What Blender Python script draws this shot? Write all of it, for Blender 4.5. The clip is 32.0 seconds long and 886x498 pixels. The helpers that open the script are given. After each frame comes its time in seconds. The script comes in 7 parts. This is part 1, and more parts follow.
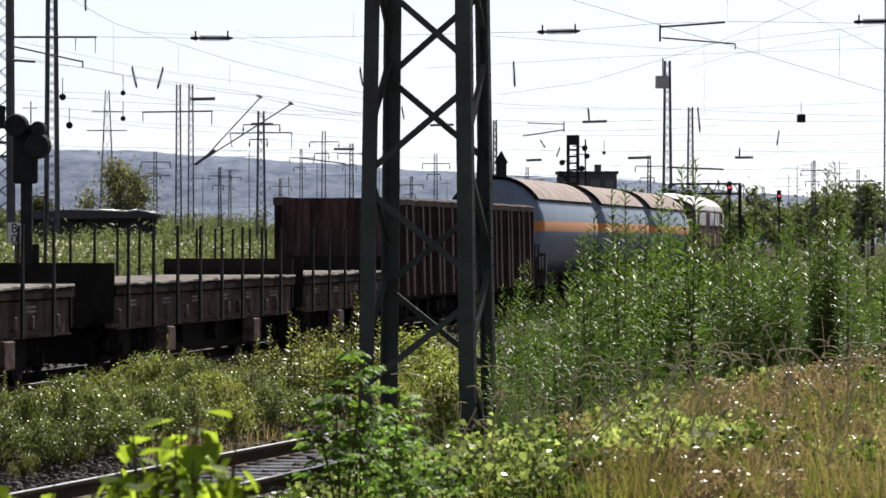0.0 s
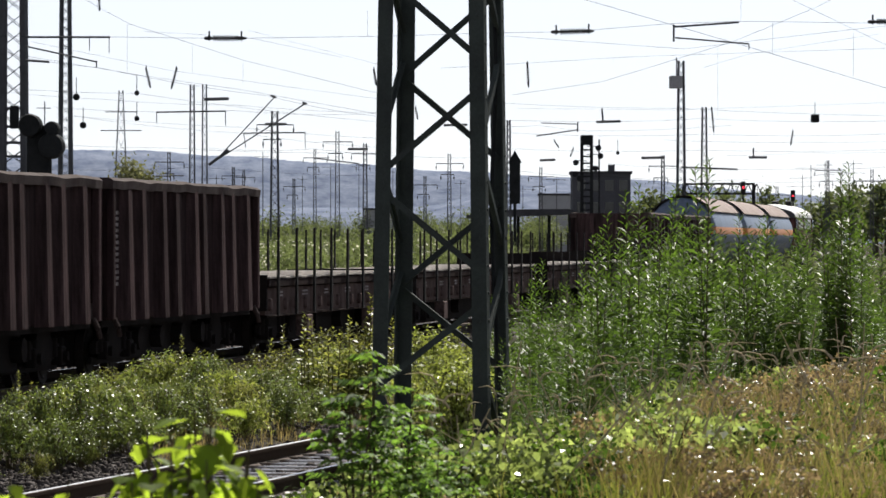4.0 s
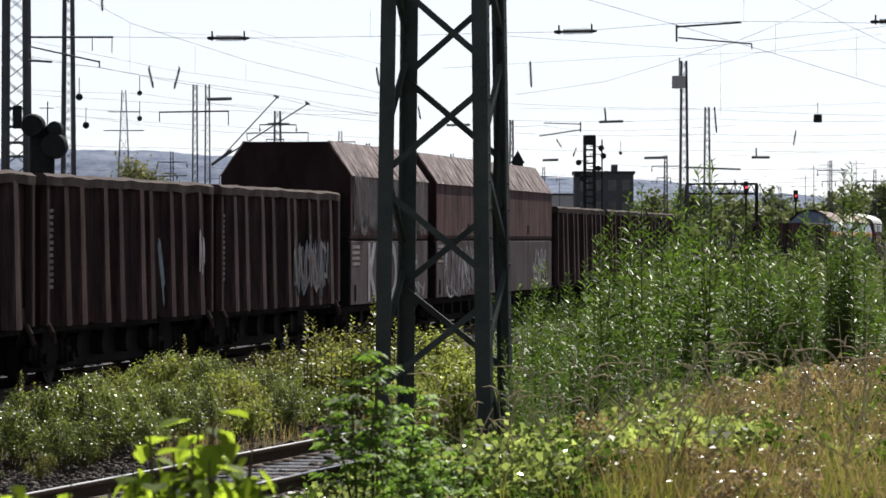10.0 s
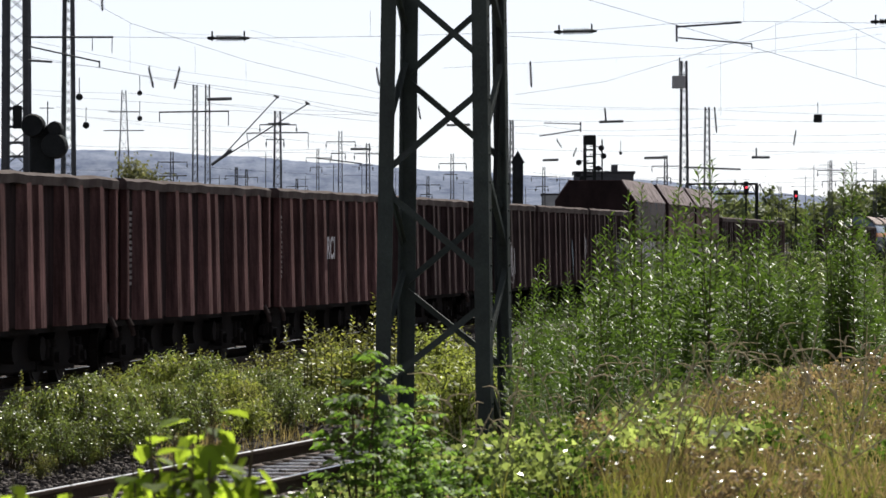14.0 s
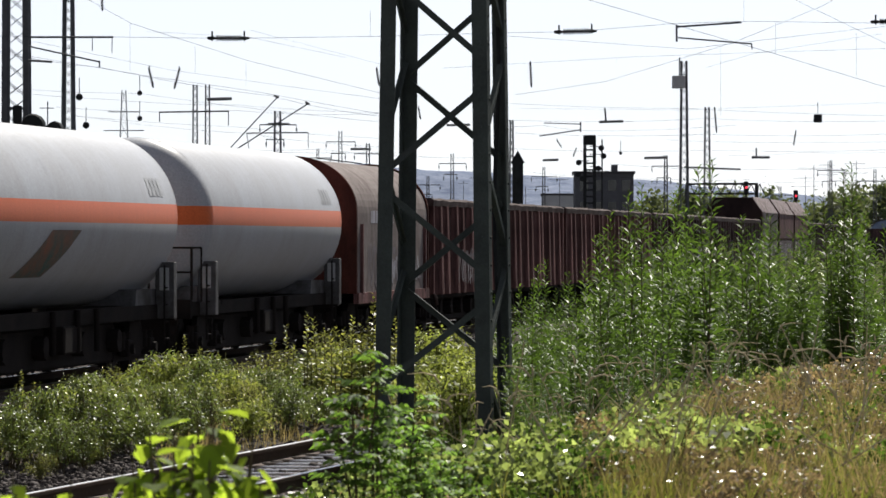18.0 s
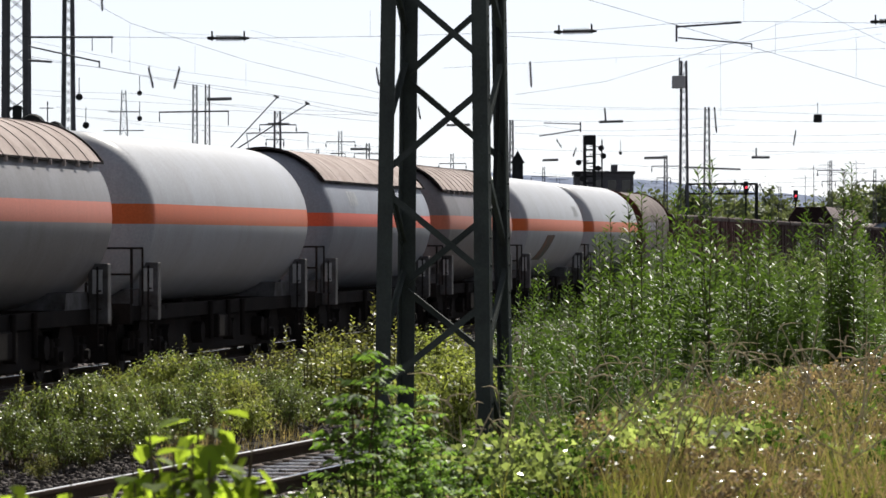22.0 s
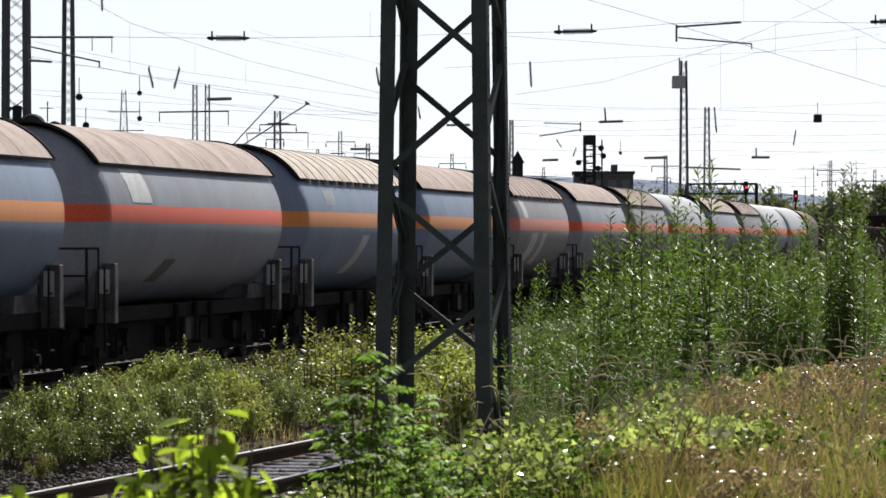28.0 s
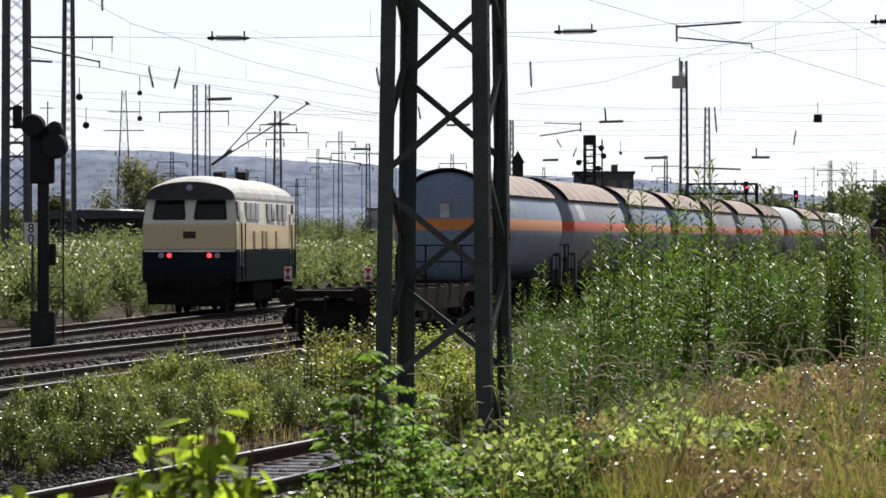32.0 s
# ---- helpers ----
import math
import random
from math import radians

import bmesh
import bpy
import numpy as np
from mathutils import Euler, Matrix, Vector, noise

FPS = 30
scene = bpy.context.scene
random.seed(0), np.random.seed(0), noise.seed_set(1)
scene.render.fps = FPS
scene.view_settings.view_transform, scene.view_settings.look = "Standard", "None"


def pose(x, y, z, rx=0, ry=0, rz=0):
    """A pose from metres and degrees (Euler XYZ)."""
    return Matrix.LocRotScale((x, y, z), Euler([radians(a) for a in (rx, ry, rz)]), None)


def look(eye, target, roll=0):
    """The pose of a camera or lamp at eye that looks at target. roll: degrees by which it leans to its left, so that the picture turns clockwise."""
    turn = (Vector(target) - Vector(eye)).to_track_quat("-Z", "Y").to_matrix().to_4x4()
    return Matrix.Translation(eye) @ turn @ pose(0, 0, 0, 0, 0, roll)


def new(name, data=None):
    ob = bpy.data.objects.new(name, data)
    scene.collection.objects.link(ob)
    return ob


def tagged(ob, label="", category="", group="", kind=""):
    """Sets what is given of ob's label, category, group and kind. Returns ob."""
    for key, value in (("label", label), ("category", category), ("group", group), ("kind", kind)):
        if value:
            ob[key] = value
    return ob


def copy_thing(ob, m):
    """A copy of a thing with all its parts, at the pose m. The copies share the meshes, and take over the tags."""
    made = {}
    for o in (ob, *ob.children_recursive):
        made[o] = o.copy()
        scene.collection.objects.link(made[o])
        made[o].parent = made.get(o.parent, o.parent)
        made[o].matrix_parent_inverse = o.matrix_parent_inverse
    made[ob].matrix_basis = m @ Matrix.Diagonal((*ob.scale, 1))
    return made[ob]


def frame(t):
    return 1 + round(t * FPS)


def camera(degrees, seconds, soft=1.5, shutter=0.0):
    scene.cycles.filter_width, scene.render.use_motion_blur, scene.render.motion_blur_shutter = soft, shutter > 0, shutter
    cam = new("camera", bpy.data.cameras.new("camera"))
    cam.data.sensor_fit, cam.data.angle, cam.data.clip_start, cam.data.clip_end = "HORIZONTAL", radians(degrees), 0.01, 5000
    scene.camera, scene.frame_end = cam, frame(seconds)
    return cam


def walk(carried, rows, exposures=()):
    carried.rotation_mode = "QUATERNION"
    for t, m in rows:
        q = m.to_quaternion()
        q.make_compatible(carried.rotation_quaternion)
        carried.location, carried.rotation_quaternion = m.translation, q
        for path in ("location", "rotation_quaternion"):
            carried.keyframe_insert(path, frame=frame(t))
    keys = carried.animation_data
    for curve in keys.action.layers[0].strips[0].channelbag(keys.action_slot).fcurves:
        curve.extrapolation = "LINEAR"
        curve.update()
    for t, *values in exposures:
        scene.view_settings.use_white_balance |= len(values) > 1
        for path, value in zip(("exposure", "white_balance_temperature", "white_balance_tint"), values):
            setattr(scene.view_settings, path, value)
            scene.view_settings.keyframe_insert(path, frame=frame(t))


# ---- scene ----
cam = camera(11.612, 32.0, soft=1.5, shutter=0.12)
cam.data.dof.use_dof, cam.data.dof.focus_distance, cam.data.dof.aperture_fstop = True, 70.0, 12.0
EYE = (0.0, 0.0, 2.33)


def view(turn, dip=-0.1104):
    """The camera's pose: degrees turned to its left and tilted up."""
    return pose(*EYE, 90 + dip, 0, turn)


walk(cam, [(0.0, view(-0.2155)), (0.5, view(-0.1709)), (1.0, view(-0.1375)), (1.5, view(-0.1040)), (2.0, view(-0.0817)),
           (2.5, view(-0.0610)), (3.0, view(-0.0530)), (3.5, view(-0.0446)), (5.5, view(-0.0149)), (6.5, view(-0.0080)), (7.5, view(0)),
           (16.5, view(0.003)), (25.5, view(0.0)), (32.0, view(0.003))])

# ---- daylight ----
SUN_TURN, SUN_HEIGHT = 16.0, 45.0     # degrees to the right of +y, degrees above the horizon
world = bpy.data.worlds.new("sky")
scene.world = world
world.use_nodes = True
wn = world.node_tree
sky = wn.nodes.new("ShaderNodeTexSky")
sky.sky_type = "NISHITA"
sky.sun_disc = False
sky.sun_elevation = radians(SUN_HEIGHT)
sky.sun_rotation = radians(SUN_TURN)
sky.air_density, sky.dust_density, sky.ozone_density = 0.7, 0.1, 2.5
wn.nodes["Background"].inputs["Strength"].default_value = 0.052
milky = wn.nodes.new("ShaderNodeHueSaturation")
milky.inputs["Saturation"].default_value = 0.28
wn.links.new(sky.outputs[0], milky.inputs["Color"])
haze = wn.nodes.new("ShaderNodeMix")
haze.data_type, haze.blend_type = "RGBA", "MULTIPLY"
haze.inputs["Factor"].default_value, haze.inputs["B"].default_value = 1.0, (1.0, 1.0, 1.055, 1.0)
wn.links.new(milky.outputs[0], haze.inputs["A"])
wn.links.new(haze.outputs["Result"], wn.nodes["Background"].inputs["Color"])
sun = new("sun", bpy.data.lights.new("sun", "SUN"))
sun.data.energy, sun.data.angle, sun.data.color = 5.0, radians(0.55), (1.0, 0.95, 0.86)
ce = math.cos(radians(SUN_HEIGHT))
to_sun = Vector((math.sin(radians(SUN_TURN)) * ce, math.cos(radians(SUN_TURN)) * ce, math.sin(radians(SUN_HEIGHT))))
sun.matrix_world = look(to_sun * 60, (0, 0, 0))
scene.view_settings.exposure = 1.0


# ---- materials ----
def material(name, colour, rough=0.8, metal=0.0, second=None, scale=1.0, fine=30.0, bump=0.15, streak=0.0, island=0.0, spec=0.5):
    """A surface with large stains, fine grain and relief; streak stretches the stains downwards; island varies each piece."""
    m = bpy.data.materials.new(name)
    m.use_nodes = True
    nt = m.node_tree
    bsdf = nt.nodes["Principled BSDF"]
    second = second or tuple(c * 0.6 for c in colour)
    tc = nt.nodes.new("ShaderNodeTexCoord")
    mp = nt.nodes.new("ShaderNodeMapping")
    mp.inputs["Scale"].default_value = (scale, scale, scale * (1 - streak))
    nt.links.new(tc.outputs["Object"], mp.inputs["Vector"])
    big = nt.nodes.new("ShaderNodeTexNoise")
    big.inputs["Scale"].default_value, big.inputs["Detail"].default_value, big.inputs["Roughness"].default_value = 1.0, 7, 0.65
    oi = nt.nodes.new("ShaderNodeObjectInfo")
    nt.links.new(mp.outputs[0], big.inputs["Vector"])
    ramp = nt.nodes.new("ShaderNodeMapRange")
    ramp.inputs["From Min"].default_value, ramp.inputs["From Max"].default_value = 0.36, 0.66
    nt.links.new(big.outputs["Fac"], ramp.inputs["Value"])
    mix = nt.nodes.new("ShaderNodeMix")
    mix.data_type = "RGBA"
    mix.inputs["A"].default_value, mix.inputs["B"].default_value = (*colour, 1), (*second, 1)
    nt.links.new(ramp.outputs[0], mix.inputs["Factor"])
    small = nt.nodes.new("ShaderNodeTexNoise")
    small.inputs["Scale"].default_value, small.inputs["Detail"].default_value = fine, 4
    nt.links.new(tc.outputs["Object"], small.inputs["Vector"])
    add = nt.nodes.new("ShaderNodeMath")
    add.operation = "MULTIPLY_ADD"
    add.inputs[1].default_value, add.inputs[2].default_value = 0.5, 0.75
    nt.links.new(small.outputs["Fac"], add.inputs[0])
    hsv = nt.nodes.new("ShaderNodeHueSaturation")
    nt.links.new(mix.outputs["Result"], hsv.inputs["Color"])
    if streak >= 0.7:
        runs = nt.nodes.new("ShaderNodeMapping")
        runs.inputs["Scale"].default_value = (7.0, 7.0, 0.45)
        nt.links.new(tc.outputs["Object"], runs.inputs["Vector"])
        dirt = nt.nodes.new("ShaderNodeTexNoise")
        dirt.inputs["Scale"].default_value, dirt.inputs["Detail"].default_value, dirt.inputs["Roughness"].default_value = 1.0, 6, 0.7
        nt.links.new(runs.outputs[0], dirt.inputs["Vector"])
        span = nt.nodes.new("ShaderNodeMapRange")
        k = 0.55 if rough >= 0.6 else 0.05
        for nm, val in (("From Min", 0.34), ("From Max", 0.66), ("To Min", 1 - k), ("To Max", 1 + k)):
            span.inputs[nm].default_value = val
        nt.links.new(dirt.outputs["Fac"], span.inputs["Value"])
        both = nt.nodes.new("ShaderNodeMath")
        both.operation = "MULTIPLY"
        nt.links.new(add.outputs[0], both.inputs[0])
        nt.links.new(span.outputs[0], both.inputs[1])
        add = both
    if island:
        geo = nt.nodes.new("ShaderNodeNewGeometry")
        sm = nt.nodes.new("ShaderNodeMath")
        sm.operation = "ADD"
        nt.links.new(geo.outputs["Random Per Island"], sm.inputs[0])
        nt.links.new(oi.outputs["Random"], sm.inputs[1])
        var = nt.nodes.new("ShaderNodeMath")
        var.operation = "MULTIPLY_ADD"
        var.inputs[1].default_value, var.inputs[2].default_value = island, 1 - island
        nt.links.new(sm.outputs[0], var.inputs[0])
        mul = nt.nodes.new("ShaderNodeMath")
        mul.operation = "MULTIPLY"
        nt.links.new(add.outputs[0], mul.inputs[0])
        nt.links.new(var.outputs[0], mul.inputs[1])
        nt.links.new(mul.outputs[0], hsv.inputs["Value"])
    else:
        nt.links.new(add.outputs[0], hsv.inputs["Value"])
    nt.links.new(hsv.outputs[0], bsdf.inputs["Base Color"])
    bsdf.inputs["Roughness"].default_value, bsdf.inputs["Metallic"].default_value = rough, metal
    bsdf.inputs["Specular IOR Level"].default_value = 0.02 if rough >= 0.6 and spec == 0.5 else spec
    if bump:
        bp = nt.nodes.new("ShaderNodeBump")
        bp.inputs["Strength"].default_value, bp.inputs["Distance"].default_value = bump, 0.02
        nt.links.new(small.outputs["Fac"], bp.inputs["Height"])
        nt.links.new(bp.outputs[0], bsdf.inputs["Normal"])
    return m


def leaf_material(name, colour, second, glow=0.5, rough=0.42, through_tint=(1.9, 1.75, 0.75), spec=0.16):
    """Thin leaves: glossy skin over a body that lets light through."""
    m = material(name, colour, rough, 0, second, 0.6, 14, 0, 0, 0.6, spec)
    nt = m.node_tree
    bsdf, out = nt.nodes["Principled BSDF"], nt.nodes["Material Output"]
    tr = nt.nodes.new("ShaderNodeBsdfTranslucent")
    warm = nt.nodes.new("ShaderNodeMix")
    warm.data_type, warm.blend_type = "RGBA", "MULTIPLY"
    warm.inputs["Factor"].default_value = 1.0
    warm.inputs["B"].default_value = (*through_tint, 1)
    src = bsdf.inputs["Base Color"].links[0].from_socket
    nt.links.new(src, warm.inputs["A"])
    nt.links.new(warm.outputs["Result"], tr.inputs["Color"])
    mx = nt.nodes.new("ShaderNodeMixShader")
    mx.inputs["Fac"].default_value = glow
    nt.links.new(bsdf.outputs[0], mx.inputs[1])
    nt.links.new(tr.outputs[0], mx.inputs[2])
    nt.links.new(mx.outputs[0], out.inputs["Surface"])
    return m


def glowing(name, colour, strength):
    m = bpy.data.materials.new(name)
    m.use_nodes = True
    b = m.node_tree.nodes["Principled BSDF"]
    b.inputs["Base Color"].default_value = (*colour, 1)
    b.inputs["Emission Color"].default_value = (*colour, 1)
    b.inputs["Emission Strength"].default_value = strength
    return m


def banded(name, base, second, band, low, high, rough=0.45, streak=0.75, scale=0.9, gloss=0.06):
    """Paint with one horizontal band between two heights above the rail."""
    m = material(name, base, rough, 0, second, scale, 25, 0.02, streak, 0, gloss)
    nt = m.node_tree
    bsdf = nt.nodes["Principled BSDF"]
    hsv = bsdf.inputs["Base Color"].links[0].from_node
    prior = hsv.inputs["Color"].links[0].from_socket
    sep = nt.nodes.new("ShaderNodeSeparateXYZ")
    tc = nt.nodes.new("ShaderNodeTexCoord")
    nt.links.new(tc.outputs["Object"], sep.inputs[0])
    fac = None
    for op, edge in (("GREATER_THAN", low), ("LESS_THAN", high)):
        n = nt.nodes.new("ShaderNodeMath")
        n.operation = op
        n.inputs[1].default_value = edge
        nt.links.new(sep.outputs["Z"], n.inputs[0])
        if fac is None:
            fac = n.outputs[0]
        else:
            k = nt.nodes.new("ShaderNodeMath")
            k.operation = "MULTIPLY"
            nt.links.new(fac, k.inputs[0])
            nt.links.new(n.outputs[0], k.inputs[1])
            fac = k.outputs[0]
    mix = nt.nodes.new("ShaderNodeMix")
    mix.data_type = "RGBA"
    mix.inputs["B"].default_value = (*band, 1)
    nt.links.new(fac, mix.inputs["Factor"])
    nt.links.new(prior, mix.inputs["A"])
    nt.links.new(mix.outputs["Result"], hsv.inputs["Color"])
    return m


M = {}
M["mast"] = material("green_mast_paint", (0.070, 0.082, 0.076), 0.65, 0.0, (0.048, 0.054, 0.052), 1.5, 40, 0.1)
# Paler and bluer than the near mast: distance haze put into the colour.
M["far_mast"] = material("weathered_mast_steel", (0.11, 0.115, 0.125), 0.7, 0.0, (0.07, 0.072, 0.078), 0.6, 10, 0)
M["wire"] = material("contact_wire_copper", (0.035, 0.036, 0.038), 0.7, 0.0, None, 1, 10, 0)
M["insulator"] = material("brown_insulator", (0.022, 0.019, 0.019), 0.5, 0, None, 3, 20, 0, 0, 0, 0.03)
M["rust"] = material("rust_brown_wagon_paint", (0.061, 0.039, 0.040), 0.75, 0, (0.020, 0.014, 0.014), 1.6, 22, 0.2, 0.75, 0.5)
M["rust_b"] = material("dull_red_wagon_paint", (0.128, 0.068, 0.066), 0.75, 0, (0.034, 0.021, 0.021), 1.6, 22, 0.2, 0.75, 0.5)
M["rust_c"] = material("grey_brown_wagon_paint", (0.066, 0.047, 0.047), 0.8, 0, (0.020, 0.015, 0.015), 1.6, 22, 0.2, 0.75, 0.5)
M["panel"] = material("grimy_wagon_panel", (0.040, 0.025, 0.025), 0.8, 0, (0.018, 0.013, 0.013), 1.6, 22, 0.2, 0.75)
M["flat_rust"] = material("dark_rusty_beam", (0.028, 0.017, 0.015), 0.75, 0, (0.014, 0.009, 0.009), 1.6, 22, 0.2, 0.5)
M["rim"] = material("worn_rim_steel", (0.068, 0.054, 0.052), 0.7, 0.0, (0.041, 0.029, 0.027), 2, 20, 0.2)
M["pocket"] = material("worn_lashing_pocket", (0.15, 0.11, 0.105), 0.7, 0, (0.05, 0.033, 0.03), 4, 20, 0.2)
M["hopper"] = material("mauve_brown_hopper_paint", (0.128, 0.077, 0.078), 0.7, 0, (0.06, 0.038, 0.039), 1.5, 18, 0.15, 0.72)
M["hopper_low"] = material("faded_grey_hopper_flap", (0.108, 0.092, 0.097), 0.75, 0, (0.062, 0.048, 0.05), 1.4, 18, 0.15, 0.6)
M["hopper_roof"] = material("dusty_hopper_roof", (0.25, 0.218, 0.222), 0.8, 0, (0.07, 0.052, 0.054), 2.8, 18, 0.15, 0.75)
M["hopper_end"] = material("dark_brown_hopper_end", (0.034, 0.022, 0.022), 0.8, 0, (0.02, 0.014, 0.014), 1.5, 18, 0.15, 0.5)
M["coil_end"] = material("dull_red_end_wall_paint", (0.075, 0.025, 0.02), 0.75, 0, (0.03, 0.014, 0.012), 1.2, 20, 0.1, 0.5)
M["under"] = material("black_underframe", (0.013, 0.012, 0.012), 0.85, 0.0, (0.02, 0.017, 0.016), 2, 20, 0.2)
M["wheel"] = material("wheel_steel", (0.024, 0.021, 0.02), 0.65, 0.0, (0.016, 0.013, 0.012), 3, 20, 0.1)
M["tank_white"] = banded("white_tank_paint", (0.326, 0.339, 0.370), (0.286, 0.290, 0.304), (0.50, 0.115, 0.04), 2.62, 2.97, 0.4)
M["tank_grey"] = banded("grey_tank_paint", (0.220, 0.218, 0.231), (0.176, 0.171, 0.172), (0.48, 0.16, 0.11), 2.62, 2.97, 0.4)
M["tank_dull"] = banded("dirty_brown_grey_tank_paint", (0.189, 0.180, 0.187), (0.136, 0.128, 0.128), (0.40, 0.13, 0.08), 2.62, 2.97, 0.4)
M["tank_grey_red"] = banded("light_grey_tank_paint", (0.233, 0.251, 0.290), (0.189, 0.195, 0.220), (0.60, 0.10, 0.05), 2.64, 2.93, 0.4)
M["tank_yellow"] = banded("blue_grey_tank_paint", (0.175, 0.222, 0.305), (0.14, 0.172, 0.228), (0.56, 0.22, 0.07), 2.62, 2.94, 0.4)
M["shade_tan"] = material("tan_sunshield", (0.33, 0.285, 0.27), 0.75, 0, (0.22, 0.18, 0.168), 1.1, 14, 0.25, 0.3)
M["shade_pale"] = material("pale_speckled_sunshield", (0.46, 0.44, 0.42), 0.75, 0, (0.30, 0.25, 0.21), 2.2, 14, 0.2, 0.3)
M["shade_edge"] = material("dark_sunshield_edge", (0.035, 0.03, 0.03), 0.7, 0, None, 2, 20, 0)
M["plate"] = material("white_fitting_plate", (0.110, 0.110, 0.116), 0.6, 0, (0.044, 0.041, 0.039), 2, 20, 0)
M["plate_light"] = material("faded_white_paint", (0.413, 0.420, 0.435), 0.5, 0, (0.300, 0.300, 0.307), 2, 20, 0)
M["grey_steel"] = material("grey_steel", (0.09, 0.085, 0.085), 0.65, 0.0, (0.04, 0.036, 0.034), 2, 20, 0.1)
M["tarp"] = material("grey_brown_tarpaulin", (0.18, 0.16, 0.155), 0.8, 0, (0.11, 0.09, 0.088), 2.0, 12, 0.2, 0.4)
M["flat_side"] = material("worn_flat_wagon_side", (0.115, 0.083, 0.075), 0.75, 0, (0.045, 0.027, 0.024), 2.2, 22, 0.2, 0.5)
M["deck"] = material("pale_deck_boards", (0.40, 0.375, 0.35), 0.85, 0, (0.25, 0.22, 0.20), 1.2, 16, 0.2)
M["stake"] = material("dark_stake_steel", (0.03, 0.028, 0.028), 0.7, 0.2, None, 3, 20, 0)
M["tank_mark"] = material("faded_mark_paint", (0.26, 0.27, 0.29), 0.6, 0, (0.36, 0.37, 0.39), 2, 20, 0)
M["graffiti"] = material("pale_graffiti_paint", (0.33, 0.33, 0.37), 0.6, 0, (0.20, 0.19, 0.21), 1.5, 20, 0)
M["graffiti_soft"] = material("washed_out_graffiti_paint", (0.17, 0.155, 0.165), 0.6, 0, (0.11, 0.095, 0.10), 1.5, 20, 0)
M["graffiti_dark"] = material("dark_green_graffiti_paint", (0.07, 0.11, 0.10), 0.6, 0, (0.22, 0.10, 0.07), 2.0, 20, 0)
M["graffiti_blue"] = material("blue_graffiti_paint", (0.085, 0.115, 0.145), 0.6, 0, None, 3, 20, 0)
M["graffiti_dim"] = material("faded_olive_graffiti_paint", (0.13, 0.13, 0.09), 0.6, 0, (0.19, 0.17, 0.2), 3, 20, 0)
M["lettering"] = material("faded_lettering", (0.34, 0.31, 0.30), 0.7, 0, (0.2, 0.17, 0.17), 4, 20, 0)
M["cream"] = banded("cream_locomotive_paint", (0.70, 0.67, 0.60), (0.60, 0.57, 0.50), (0.58, 0.49, 0.32), 2.0, 2.86, 0.4, 0.3, 0.9, 0.03)
M["loco_blue"] = material("dark_blue_locomotive_paint", (0.013, 0.021, 0.028), 0.5, 0, (0.011, 0.016, 0.021), 1, 20, 0.05, 0, 0, 0.005)
M["loco_roof"] = material("pale_grey_locomotive_roof", (0.46, 0.46, 0.46), 0.6, 0, (0.32, 0.32, 0.31), 1, 20, 0.05)
M["glass"] = material("dark_cab_glass", (0.012, 0.014, 0.016), 0.08, 0, None, 1, 20, 0)
M["window_frame"] = material("bright_window_frame", (0.5, 0.5, 0.5), 0.35, 0.6, None, 1, 20, 0)
M["red_lamp"] = glowing("red_tail_lamp", (1.0, 0.03, 0.04), 1.5)
M["red_light"] = glowing("red_signal_light", (1.0, 0.04, 0.07), 0.8)
M["lamp_off"] = material("lamp_glass", (0.35, 0.35, 0.36), 0.2, 0, None, 1, 20, 0)
M["red_board"] = material("red_board", (0.5, 0.04, 0.03), 0.6, 0, None, 1, 20, 0)
M["white_board"] = material("white_board", (0.7, 0.7, 0.7), 0.6, 0, None, 1, 20, 0)
M["black"] = material("signal_black", (0.028, 0.03, 0.031), 0.6, 0, None, 2, 20, 0.05)
M["rail"] = material("rusty_rail_side", (0.04, 0.026, 0.02), 0.7, 0.2, (0.04, 0.028, 0.022), 2, 20, 0.1)
M["rail_top"] = material("polished_rail_head", (0.55, 0.55, 0.56), 0.28, 1.0, None, 2, 20, 0)
M["sleeper"] = material("weathered_sleeper", (0.11, 0.098, 0.09), 0.9, 0, (0.06, 0.05, 0.045), 3, 20, 0.3, 0, 0.25)
M["steel_sleeper"] = material("worn_steel_sleeper", (0.26, 0.25, 0.24), 0.25, 0.8, (0.07, 0.05, 0.04), 3, 20, 0.2)
M["ballast"] = material("grey_brown_ballast", (0.078, 0.070, 0.068), 0.95, 0, (0.042, 0.037, 0.035), 0.8, 12, 0.6)
M["stone"] = material("ballast_stone", (0.085, 0.077, 0.075), 0.9, 0, (0.035, 0.03, 0.029), 2, 20, 0.2, 0, 0.35)
M["ground"] = material("dry_weedy_earth", (0.050, 0.040, 0.032), 0.95, 0, (0.02, 0.02, 0.014), 1.6, 9, 0.6)
M["leaf_tall"] = leaf_material("willow_leaf", (0.054, 0.083, 0.024), (0.018, 0.032, 0.011), 0.5, 0.38, (1.75, 1.92, 0.78), 0.028)
M["leaf_lime"] = leaf_material("yellow_green_bramble_leaf", (0.159, 0.190, 0.063), (0.095, 0.114, 0.045), 0.52, 0.36, (1.65, 1.6, 0.75), 0.055)
M["leaf_dark"] = leaf_material("dark_bramble_leaf", (0.095, 0.122, 0.051), (0.053, 0.071, 0.031), 0.4, 0.34, (1.8, 1.8, 0.7), 0.09)
M["leaf_elder"] = leaf_material("ash_leaf", (0.112, 0.188, 0.056), (0.069, 0.125, 0.040), 0.58, 0.45, (1.8, 1.85, 0.75), 0.05)
M["leaf_scrub"] = leaf_material("bright_scrub_leaf", (0.125, 0.15, 0.075), (0.085, 0.10, 0.055), 0.45, 0.5, (1.45, 1.5, 0.95), 0.1)
